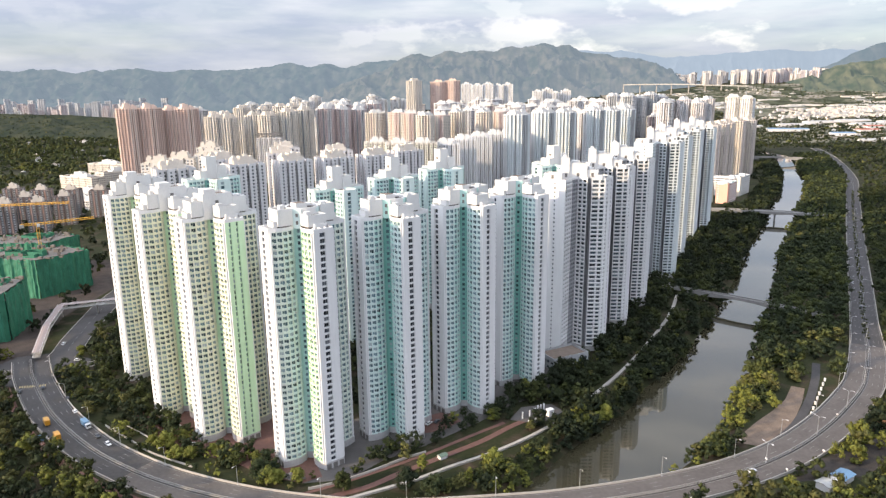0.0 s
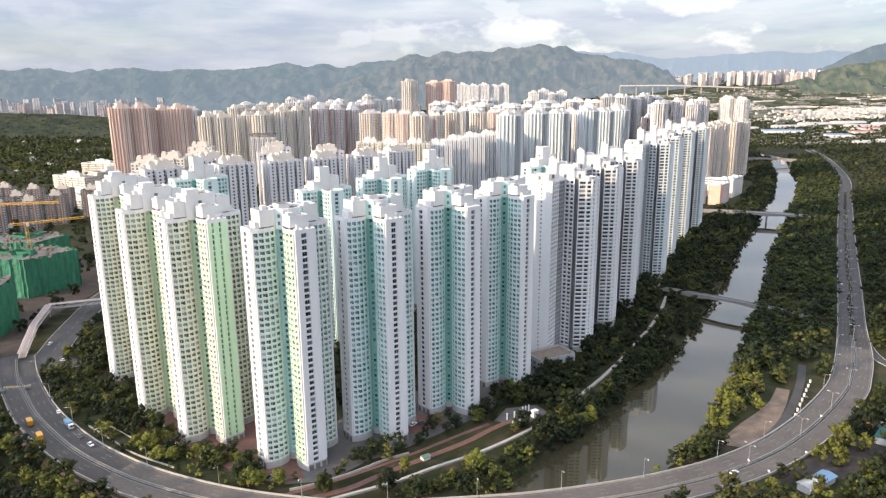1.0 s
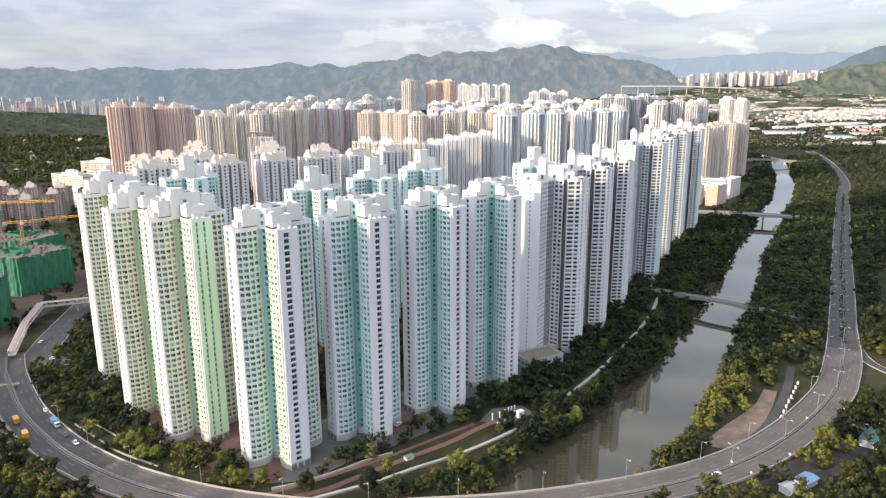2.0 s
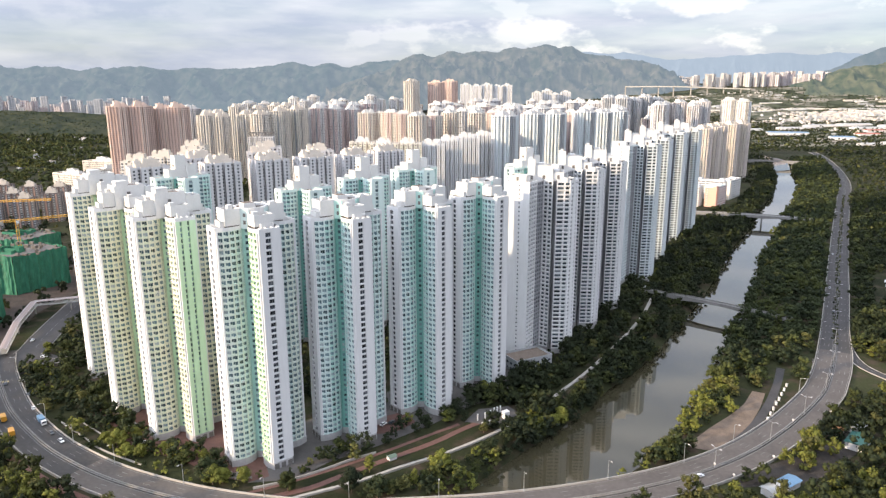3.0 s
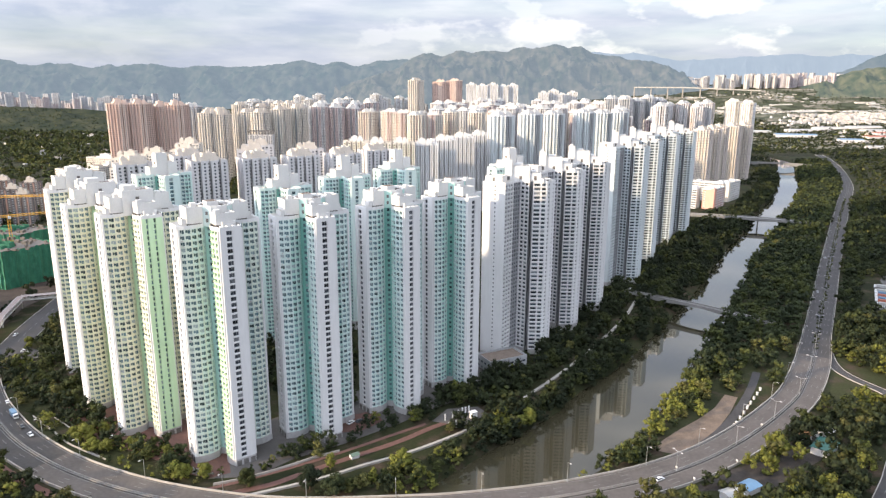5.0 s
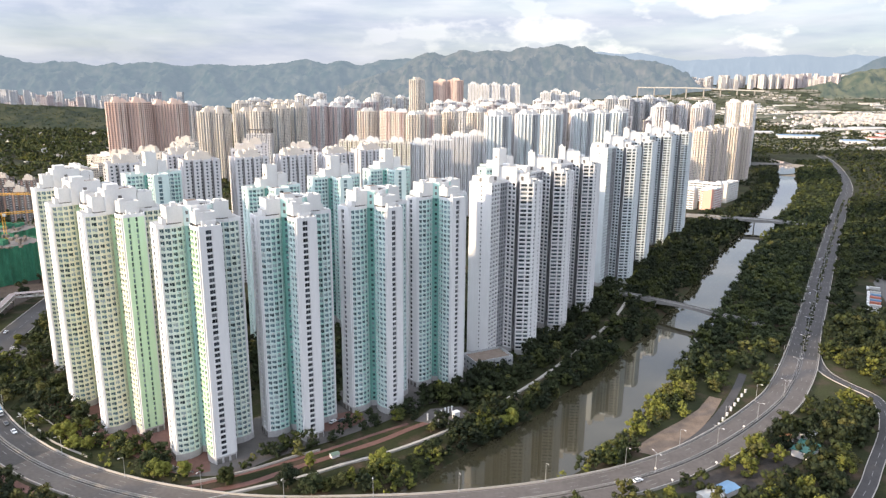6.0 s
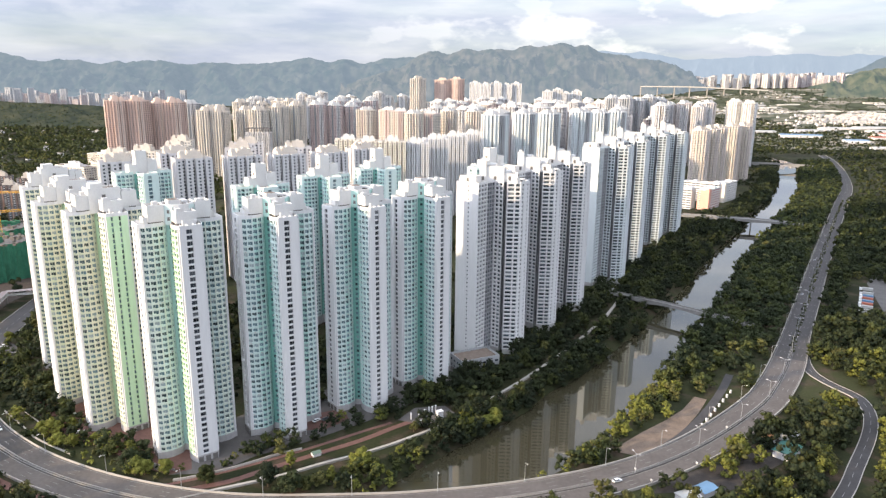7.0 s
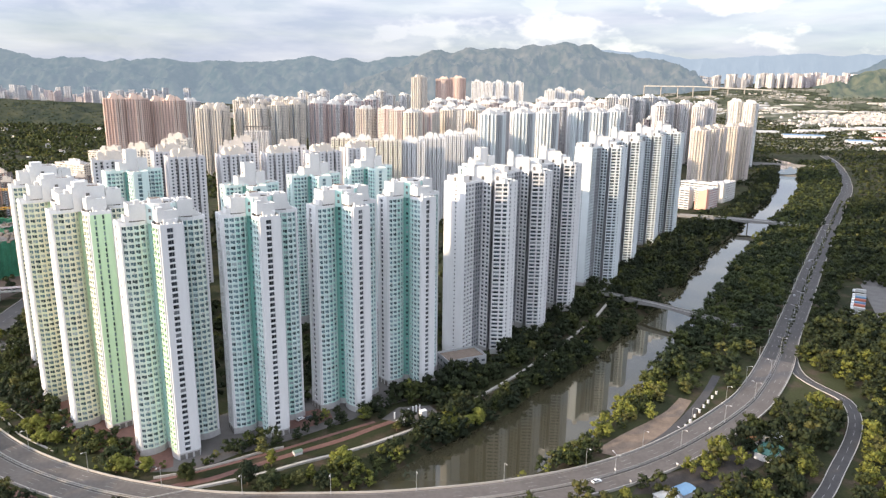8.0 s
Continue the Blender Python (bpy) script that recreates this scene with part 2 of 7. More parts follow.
def lane(off, p, pinch=True):
    """The offset of a lane: beyond the junction the highway draws in about its median."""
    if not pinch:
        return off
    t = min(1.0, max(0.0, (p.y - 405) / 70)) if p.x > 0 else 0.0
    return off * (0.81 - 0.11 * t * t * (3 - 2 * t))


def ribbon(faces, line, w0, w1, z, m=0, start=0, end=None, edge=0.0, pinch=False):
    """A band between the offsets w0 and w1 (to the right) of a line, at height z, with upright sides of depth edge."""
    nn = sideways(line)
    end = len(line) - 1 if end is None else end
    zz = Vector((0, 0, z))
    for j in range(start, end):
        p, q = line[j], line[j + 1]
        a, b = p + nn[j] * lane(w0, p, pinch) + zz, p + nn[j] * lane(w1, p, pinch) + zz
        c, d = q + nn[j + 1] * lane(w1, q, pinch) + zz, q + nn[j + 1] * lane(w0, q, pinch) + zz
        faces.face([tuple(a), tuple(b), tuple(c), tuple(d)], m)
        if edge:
            dn = Vector((0, 0, edge))
            faces.face([tuple(b), tuple(b - dn), tuple(c - dn), tuple(c)], m)
            faces.face([tuple(a - dn), tuple(a), tuple(d), tuple(d - dn)], m)


# ---- ground, river, road ----
RIVER = [(-130, 30, 26), (-60, 120, 24), (0, 195, 22), (39, 242, 22), (70, 281, 21), (90, 303, 22), (108, 324, 22), (122, 349, 22), (141, 376, 20), (155, 398, 19), (173, 430, 18), (194, 468, 17),
         (236, 545, 16), (276, 627, 15), (325, 727, 15), (385, 835, 15), (445, 955, 16), (530, 1115, 17), (628, 1320, 18), (683, 1470, 18), (770, 1680, 20), (775, 1850, 24), (700, 2000, 24)]
river_line = smooth_line([(p[0], p[1], p[2]) for p in RIVER], 12)
river_np = np.array([tuple(p) for p in river_line])
WATER_Z = -4.0


def river_gap(x, y):
    """How far points lie outside the water's edge (negative in the water)."""
    best = np.full(np.shape(x), 1e9)
    for j in range(len(river_np) - 1):
        a, b = river_np[j], river_np[j + 1]
        d = b[:2] - a[:2]
        t = np.clip(((x - a[0]) * d[0] + (y - a[1]) * d[1]) / (d @ d), 0, 1)
        g = np.hypot(x - a[0] - t * d[0], y - a[1] - t * d[1]) - (a[2] + t * (b[2] - a[2]))
        best = np.minimum(best, g)
    return best


def far_rise(x, y):
    """The plain climbs gently towards the hills."""
    d = np.hypot(x, y)
    east_side = np.clip((x - 500) / 900, 0, 1)
    plateau = np.clip((y - 3500) / 520, 0, 1) * np.clip((x + 400) / 800, 0, 1) * 80
    return np.maximum(d - 2300, 0) * (0.020 + 0.030 * east_side) + plateau


INNER = [(-268, 395), (-252, 372), (-226, 341), (-204, 318), (-173, 292), (-150, 277), (-127, 265), (-97, 254), (-66, 247), (-30, 244), (19, 249), (42, 253), (70, 260),
         (94, 268), (123, 281), (152, 300), (182, 327), (212, 360), (225, 379), (238, 400), (260, 439.5), (285, 486.5), (330, 572), (349, 609), (400, 706), (475, 848), (590, 1064), (695, 1262), (807, 1520), (890, 1740), (940, 1900)]
road_line = smooth_line(INNER, 7)
ROAD_W = 24.0


def fast_mesh(name, verts, quads, mats, per_face=None):
    """A mesh from arrays of points and of faces with equal corner counts."""
    me = bpy.data.meshes.new(name)
    n = quads.shape[1]
    me.vertices.add(len(verts)), me.loops.add(quads.size), me.polygons.add(len(quads))
    me.vertices.foreach_set("co", np.ascontiguousarray(verts, dtype=np.float32).ravel())
    me.loops.foreach_set("vertex_index", np.ascontiguousarray(quads, dtype=np.int32).ravel())
    me.polygons.foreach_set("loop_start", np.arange(0, quads.size, n, dtype=np.int32))
    me.polygons.foreach_set("loop_total", np.full(len(quads), n, dtype=np.int32))
    if per_face is not None:
        me.polygons.foreach_set("material_index", np.ascontiguousarray(per_face, dtype=np.int32))
    for x in mats:
        me.materials.append(x)
    me.update(calc_edges=True)
    me.validate()
    return me


def ground_material():
    m = bpy.data.materials.new("grass_and_soil")
    m.use_nodes = True
    n, l = m.node_tree.nodes, m.node_tree.links
    b = n["Principled BSDF"]
    b.inputs["Roughness"].default_value, b.inputs["Specular IOR Level"].default_value = 0.95, 0.1
    t = n.new("ShaderNodeTexCoord")
    n1, n2, n3 = (n.new("ShaderNodeTexNoise") for _ in range(3))
    for k, (s, d) in zip((n1, n2, n3), ((0.012, 6), (0.09, 6), (0.8, 5))):
        k.inputs["Scale"].default_value, k.inputs["Detail"].default_value = s, d
        l.new(t.outputs["Object"], k.inputs["Vector"])
    r1, r2 = n.new("ShaderNodeValToRGB"), n.new("ShaderNodeValToRGB")
    e = r1.color_ramp.elements
    e[0].position, e[0].color = 0.36, (0.017, 0.020, 0.010, 1)
    e[1].position, e[1].color = 0.62, (0.038, 0.042, 0.019, 1)
    e = r2.color_ramp.elements
    e[0].position, e[0].color = 0.50, (0, 0, 0, 1)
    e[1].position, e[1].color = 0.68, (1, 1, 1, 1)
    mx = n.new("ShaderNodeMix")
    mx.data_type = "RGBA"
    mx.inputs[7].default_value = (0.062, 0.046, 0.033, 1)
    l.new(n1.outputs[0], r1.inputs[0]), l.new(n2.outputs[0], r2.inputs[0])
    l.new(r2.outputs[0], mx.inputs[0]), l.new(r1.outputs[0], mx.inputs[6])
    sc = n.new("ShaderNodeVectorMath")
    sc.operation = "SCALE"
    mr = n.new("ShaderNodeMapRange")
    mr.inputs[3].default_value, mr.inputs[4].default_value = 0.55, 1.45
    l.new(n3.outputs[0], mr.inputs[0]), l.new(mr.outputs[0], sc.inputs["Scale"])
    l.new(mx.outputs[2], sc.inputs[0]), l.new(sc.outputs[0], b.inputs["Base Color"])
    bp = n.new("ShaderNodeBump")
    bp.inputs["Strength"].default_value, bp.inputs["Distance"].default_value = 0.4, 0.5
    l.new(n3.outputs[0], bp.inputs["Height"]), l.new(bp.outputs[0], b.inputs["Normal"])
    return m


GROUND = ground_material()


def build_ground():
    xs = np.concatenate([np.linspace(-4900, -700, 30), np.arange(-640, 1001, 11.0), np.linspace(1060, 4900, 30)])
    ys = np.concatenate([np.linspace(-2500, 60, 16), np.arange(100, 2001, 12.0), np.linspace(2060, 4900, 36)])
    X, Y = np.meshgrid(xs, ys)
    gap = river_gap(X, Y)
    Z = np.where(gap < 9, np.clip(-4.9 + gap * 0.55, -6.5, 0), 0.0) + far_rise(X, Y)
    V = np.stack([X, Y, Z], -1).reshape(-1, 3)
    w, h = len(xs), len(ys)
    i = (np.arange(h - 1)[:, None] * w + np.arange(w - 1)[None]).ravel()
    Q = np.stack([i, i + 1, i + w + 1, i + w], -1)
    return tagged(new("ground", fast_mesh("ground", V, Q, [GROUND])), "grassy flat ground with bare soil around the housing estate", "ground", kind="structure")


build_ground()


def water_material():
    m = bpy.data.materials.new("river_water")
    m.use_nodes = True
    n, l = m.node_tree.nodes, m.node_tree.links
    b = n["Principled BSDF"]
    b.inputs["Base Color"].default_value = (0.040, 0.036, 0.021, 1)
    b.inputs["Coat Weight"].default_value, b.inputs["Coat Roughness"].default_value, b.inputs["Coat IOR"].default_value = 0.55, 0.03, 1.4
    b.inputs["Roughness"].default_value, b.inputs["IOR"].default_value = 0.03, 1.33
    b.inputs["Specular IOR Level"].default_value = 0.6
    t, w, bp = n.new("ShaderNodeTexCoord"), n.new("ShaderNodeTexNoise"), n.new("ShaderNodeBump")
    w.inputs["Scale"].default_value, w.inputs["Detail"].default_value = 0.5, 3
    bp.inputs["Strength"].default_value, bp.inputs["Distance"].default_value = 0.015, 0.05
    l.new(t.outputs["Object"], w.inputs["Vector"]), l.new(w.outputs[0], bp.inputs["Height"]), l.new(bp.outputs[0], b.inputs["Normal"])
    return m


WATER = water_material()
fw = Faces()
flat = [Vector((p.x, p.y, 0)) for p in river_line]
nn = sideways(flat)
for j in range(len(flat) - 1):
    a, b, ra, rb = flat[j], flat[j + 1], river_line[j].z + 2.2, river_line[j + 1].z + 2.2
    up4 = Vector((0, 0, WATER_Z))
    fw.face([tuple(a - nn[j] * ra + up4), tuple(a + nn[j] * ra + up4), tuple(b + nn[j + 1] * rb + up4), tuple(b - nn[j + 1] * rb + up4)])
solid("water", fw, WATER, "still brown-green river water in a planted channel", "river", kind="structure")


def build_road():
    road = thing("road", "grey asphalt dual carriageway with white lane lines and parapets", "road", kind="structure")
    deck = Faces()
    # Front bend wears the sunlit asphalt copy, both other stretches the dark one.
    j0 = min(j for j in range(len(road_line)) if road_line[j].x > -150)
    j1 = max(j for j in range(len(road_line)) if road_line[j].y < 432)
    for m, a, b in ((0, 0, j0), (1, j0, j1), (0, j1, None)):
        ribbon(deck, road_line, -0.5, ROAD_W + 0.5, 0.45, m, a, b, edge=1.3, pinch=True)
    part("carriageway", deck, [ASPHALT, SUNLIT_ASPHALT], road)
    par = Faces()
    for off in (-0.75, ROAD_W + 0.3):
        ribbon(par, road_line, off, off + 0.45, 1.35, 0, edge=2.2, pinch=True)
    part("parapet", par, CONCRETE, road, "pale concrete edge parapet")
    med = Faces()
    n = sideways(road_line)
    last = max(j for j in range(len(road_line)) if road_line[j].y < 440)
    for off in (11.3, 12.5):
        ribbon(med, road_line, off, off + 0.2, 1.15, 0, 0, last, edge=0.25, pinch=True)
        ribbon(med, road_line, off, off + 0.2, 0.82, 0, 0, last, edge=0.18, pinch=True)
    ribbon(med, road_line, 11.0, 13.0, 0.62, 1, edge=0.2, pinch=True)
    for j in range(0, last):
        for u in (0.0, 0.5):
            p = road_line[j] + (road_line[j + 1] - road_line[j]) * u
            o0, o1 = p + n[j] * lane(11.3, p), p + n[j] * lane(12.7, p)
            med.tube((o0.x, o0.y, 0.95), (o1.x, o1.y, 0.95), 0.09, 0.09, 0, 4)
    for j in range(0, last):
        for off in (11.4, 12.6):
            p = road_line[j] + n[j] * lane(off, road_line[j])
            med.box((p.x - 0.08, p.y - 0.08, 0.6), (p.x + 0.08, p.y + 0.08, 1.15), 0)
    part("median_barrier", med, [mat("weathered_rail_steel", (0.30, 0.285, 0.27), 0.6, 0.12, 1.0), ASPHALT], road, "pale steel median guard rails")
    lines = Faces()
    for off in (0.6, 10.4, 13.5, ROAD_W - 0.7):
        ribbon(lines, road_line, off, off + 0.22, 0.47, pinch=True)
    for off in (4.0, 7.3, 16.9, 20.2):
        for j in range(0, len(road_line) - 1, 2):
            a, b = road_line[j], road_line[j] + (road_line[j + 1] - road_line[j]) * 0.5
            na, o = n[j], lane(off, a, True)
            lines.face([(*(a + na * o).xy, 0.47), (*(a + na * (o + 0.15)).xy, 0.47), (*(b + na * (o + 0.15)).xy, 0.47), (*(b + na * o).xy, 0.47)])
    part("lane_marking", lines, PAINTLINE, road, "white painted lane lines")
    return road


build_road()

# Field colours are kept pale: valley haze is put into the base colour.
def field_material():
    m = bpy.data.materials.new("hazed_patchwork_fields")
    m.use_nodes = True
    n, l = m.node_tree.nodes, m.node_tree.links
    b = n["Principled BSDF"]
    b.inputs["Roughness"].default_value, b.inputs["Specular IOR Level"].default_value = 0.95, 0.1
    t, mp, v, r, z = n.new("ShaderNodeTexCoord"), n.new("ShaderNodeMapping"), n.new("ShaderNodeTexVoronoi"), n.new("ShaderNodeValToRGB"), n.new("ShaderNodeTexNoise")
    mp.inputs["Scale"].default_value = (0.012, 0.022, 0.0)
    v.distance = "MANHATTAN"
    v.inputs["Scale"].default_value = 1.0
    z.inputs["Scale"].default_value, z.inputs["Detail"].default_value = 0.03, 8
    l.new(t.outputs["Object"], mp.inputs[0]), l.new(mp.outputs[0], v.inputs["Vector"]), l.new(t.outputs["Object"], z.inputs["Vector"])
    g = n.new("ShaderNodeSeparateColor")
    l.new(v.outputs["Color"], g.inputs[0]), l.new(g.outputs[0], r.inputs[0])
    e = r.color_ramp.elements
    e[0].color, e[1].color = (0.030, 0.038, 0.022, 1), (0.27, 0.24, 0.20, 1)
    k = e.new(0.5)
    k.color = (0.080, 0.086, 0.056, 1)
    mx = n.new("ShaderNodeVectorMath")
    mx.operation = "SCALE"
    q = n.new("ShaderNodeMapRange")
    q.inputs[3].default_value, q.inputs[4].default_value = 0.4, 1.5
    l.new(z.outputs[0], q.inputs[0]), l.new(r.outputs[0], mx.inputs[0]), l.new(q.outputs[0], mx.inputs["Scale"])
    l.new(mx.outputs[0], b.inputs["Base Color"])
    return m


# long sheds in the valley: centre, width and depth
SHEDS = [(1112, 2425, 128, 62), (1208, 2250, 66, 60), (1040, 2590, 100, 40), (1215, 2590, 130, 40), (1330, 2640, 120, 36), (1450, 2640, 120, 36), (1430, 2510, 110, 44), (1190, 2075, 44, 26), (1265, 2095, 40, 30), (1560, 2560, 120, 40), (1330, 2330, 70, 40), (1400, 2420, 60, 34)]
# Sheet of paled fields over the darker ground, in place of haze.
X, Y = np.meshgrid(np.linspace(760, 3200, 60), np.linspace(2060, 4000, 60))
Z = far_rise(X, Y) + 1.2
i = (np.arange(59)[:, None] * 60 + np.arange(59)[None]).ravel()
tagged(new("ground_fields", fast_mesh("ground_fields", np.stack([X, Y, Z], -1).reshape(-1, 3), np.stack([i, i + 1, i + 61, i + 60], -1), [field_material()])), "fields and yards across the valley floor, paled in place of haze", "fields", kind="structure")

# ---- towers ----
rng = random.Random(7)


def facade(wall, glass, p, q, z0, floors, fh, cols, sill=0.85, head=2.25, deep=0.3, m_pier=0, m_span=1, rich=True, ac=None, ledge=0.0, skip=None, hood=False):
    """One upright face of a tower from p to q (outside to the right): piers between window columns, spandrels between
    floors, panes sunk behind both. cols: (place along the face, width)."""
    p, q = Vector((*p, 0)), Vector((*q, 0))
    L = (q - p).length
    e = (q - p) / L
    n = Vector((e.y, -e.x, 0))
    z1 = z0 + floors * fh

    def at(u, z, d=0.0):
        return (p.x + e.x * u - n.x * d, p.y + e.y * u - n.y * d, z)

    u0 = 0.0
    for u, w in (*cols, (L, 0.0)):
        a, b = u - w / 2, u + w / 2
        wall.face([at(u0, z0), at(a, z0), at(a, z1), at(u0, z1)], m_pier)
        if w:
            wall.face([at(a, z0), at(a, z0, deep), at(a, z1, deep), at(a, z1)], m_pier)
            wall.face([at(b, z0, deep), at(b, z0), at(b, z1), at(b, z1, deep)], m_pier)
        u0 = b
    for u, w in cols:
        a, b = u - w / 2, u + w / 2
        low = z0
        for k in range(floors + 1):
            top = z0 + k * fh + sill if k < floors else z1
            wall.face([at(a, low), at(b, low), at(b, top), at(a, top)], m_span)
            if rich:
                if k < floors:
                    wall.face([at(a, top), at(b, top), at(b, top, deep), at(a, top, deep)], m_span)
                if k:
                    wall.face([at(a, low, deep), at(b, low, deep), at(b, low), at(a, low)], m_span)
            if k < floors:
                low = z0 + k * fh + head
                if skip is None:
                    glass.face([at(a, top, deep), at(b, top, deep), at(b, low, deep), at(a, low, deep)])
                else:
                    skip.append((Vector(at(u, top, deep)), math.atan2(e.y, e.x)))
                if hood:
                    c = a + w * 0.46
                    d = deep - 0.16
                    wall.face([at(a, top, d), at(c, top, d), at(c, top + 0.40, d), at(a, top + 0.40, d)], m_span)
                    wall.face([at(c - 0.05, top + 0.40, d), at(c + 0.05, top + 0.40, d), at(c + 0.05, low, d), at(c - 0.05, low, d)], m_pier)
                if ac is not None and rng.random() < 0.16:
                    c = at(u + rng.uniform(-0.2, 0.2), top - 0.62)
                    xf = Matrix.Translation(c) @ Matrix.Rotation(math.atan2(e.y, e.x), 4, "Z")
                    ac.box((-0.38, -0.5, 0), (0.38, -0.02, 0.48), 0, xf=xf, floor=True)
    if ledge:
        for k in range(floors + 1):
            z = z0 + k * fh + sill - 0.25
            if k < floors:
                wall.face([at(0, z, -ledge), at(L, z, -ledge), at(L, z + 0.18, -ledge), at(0, z + 0.18, -ledge)], m_pier)
                wall.face([at(0, z + 0.18, -ledge), at(L, z + 0.18, -ledge), at(L, z + 0.18), at(0, z + 0.18)], m_pier)
                wall.face([at(0, z), at(L, z), at(L, z, -ledge), at(0, z, -ledge)], m_pier)


def spread(L, pitch, w, margin=0.5):
    k = max(1, int((L - 2 * margin) / pitch + 0.35))
    if L < w + 0.6:
        return []
    return [(L * (j + 0.5) / k, min(w, L / k - 0.4)) for j in range(k)]


def rotated(poly, a, c=(0, 0)):
    s, k = math.sin(a), math.cos(a)
    return [(c[0] + x * k - y * s, c[1] + x * s + y * k) for x, y in poly]


def window_meshes(w, h):
    """A window: an aluminium frame with a mullion, and the dark pane behind it."""
    g, f = Faces(), Faces()
    g.face([(-w / 2, 0, 0), (w / 2, 0, 0), (w / 2, 0, h), (-w / 2, 0, h)], 0)
    t, d = 0.08, 0.08
    for lo, hi in (((-w / 2, -d, 0), (w / 2, 0, t)), ((-w / 2, -d, h - t), (w / 2, 0, h)), ((-w / 2, -d, t), (-w / 2 + t, 0, h - t)), ((w / 2 - t, -d, t), (w / 2, 0, h - t)), ((w * 0.12, -d, t), (w * 0.12 + t, 0, h - t))):
        f.box(lo, hi, 0)
    return f.mesh("window", [METAL]), g.mesh("pane", [DARKGLASS])


def cross_tower(label, end, side, side2, accent, group, floors=40, fh=2.62, z0=3.2, singles=True, end_window=2.5, L=18.2, W=4.6, ends=None, near=None, tall=False, boxed=False, flank=None):
    """A housing block on a cross plan: four wings with flat ends and bowed sides of window bays, deep inner corners, stepped roof blocks."""
    ob = thing("tower_block", label, "tower block", group)
    mats = [end, side, side2, accent, BROWNROOF, DARKROOF, PLINTH, ends or end, near or side, flank or side]
    wall, glass, acs, skip = Faces(), Faces(), Faces(), []
    w_end = window_meshes(end_window, 1.96)
    w_cor = window_meshes(1.3, 1.5)
    outline = []
    bow = [(7.4, -W - 0.3), (9.9, -W - 1.25), (12.5, -W - 1.6), (15.1, -W - 1.2), (17.2, -W - 0.35)]
    for k in range(4):
        a = k * math.pi / 2
        inner = rotated([(3.1, -5.9), (5.9, -3.1)], a)
        low = rotated(bow, a)
        tip = rotated([(L, -W), (L, W)], a)
        high = rotated([(x, -y) for x, y in reversed(bow)], a)
        back = rotated([(5.9, 3.1)], a)[0]
        outline += [inner[1], *low, *tip, *high, back]
        cor, en = [], []
        facade(wall, glass, inner[0], inner[1], z0, floors, fh, [(math.dist(*inner) / 2, 1.3)], 0.7, 2.2, 0.45, 3, 3, skip=cor if singles and k < 3 else None)
        for p, q in ((inner[1], low[0]), (high[-1], back)):
            facade(wall, glass, p, q, z0, floors, fh, [(math.dist(p, q) / 2, 0.9)], 0.8, 2.0, 0.25, 8, 8)
        for line, inward in ((low, 0), (high, 1)):
            for i in range(4):
                p, q = line[i], line[i + 1]
                s = math.dist(p, q)
                core_side = (i < 2) != bool(inward)
                front = math.sin(math.atan2(p[0] - q[0], q[1] - p[1]) + radians(40)) < 0.45
                facade(wall, glass, p, q, z0, floors, fh, [(s / 2, s - 0.62)], 0.62, 2.30, 0.5, 9 if flank and k == 3 and not inward else 1, 9 if flank and k == 3 and not inward else 8 if core_side else 2, rich=front, ac=acs if front else None, hood=front)
        for p, q in ((low[-1], tip[0]), (tip[1], high[0])):
            facade(wall, glass, p, q, z0, floors, fh, [], m_pier=0)
        lime = k == 3 and ends
        facade(wall, glass, tip[0], tip[1], z0, floors, fh, [(W - 2.2, 0.9), (W + 1.2, 0.9)] if lime else [(W - 0.6, end_window)], 0.42, 2.38, 0.8, 7 if k == 3 else 0, 7 if k == 3 else 0, skip=en if singles and not lime else None)
        for q in (low[-1], high[0]):
            d = Vector((*q, 0)).normalized() * 0.12
            wall.box((q[0] + d.x - 0.34, q[1] + d.y - 0.34, z0), (q[0] + d.x + 0.34, q[1] + d.y + 0.34, z0 + floors * fh), 0)
        for rows, me in ((cor, w_cor), (en, w_end)):
            for pos, ang in rows:
                wo = new("window", me[0])
                wo.parent = ob
                new("pane", me[1]).parent = wo
                wo.matrix_basis = Matrix.Translation(pos) @ Matrix.Rotation(ang, 4, "Z")
    zt = z0 + floors * fh
    # parapet and sunk roof
    s = 0.972
    inn = [(x * s, y * s) for x, y in outline]
    n = len(outline)
    for j in range(n):
        a, b, ai, bi = outline[j], outline[(j + 1) % n], inn[j], inn[(j + 1) % n]
        wall.face([(*a, zt), (*b, zt), (*b, zt + 1.5), (*a, zt + 1.5)], 0)
        wall.face([(*a, zt + 1.5), (*b, zt + 1.5), (*bi, zt + 1.5), (*ai, zt + 1.5)], 0)
        wall.face([(*bi, zt), (*ai, zt), (*ai, zt + 1.5), (*bi, zt + 1.5)], 0)
    wall.face([(*p, zt + 0.1) for p in inn], 4)
    part("wall", wall, mats, ob)
    part("window_pane", glass, GLASS, ob, "small dark window panes, some with pale curtains", kind="stuff")
    part("air_conditioner", acs, ACBOX, ob, "small window air conditioners under the sills", kind="stuff")
    base = Faces()
    out = [(x * 1.012, y * 1.012) for x, y in outline]
    base.prism(out, -7.0 if tall else -0.5, z0 + 0.05, 0, 0)
    for k in range(4):
        a = k * math.pi / 2 + math.pi / 2
        xf = Matrix.Rotation(a - math.pi / 2, 4, "Z")
        for u in (-3.2, 0, 3.2):
            base.box((L * 1.012, u - 1.1, 0.1), (L * 1.012 + 0.06, u + 1.1, 2.6), 1, xf=xf)
    part("plinth", base, [PLINTH, MATS["dark_roof_well"]], ob, "grey stone-clad ground storey")
    # roof blocks
    core = Faces()
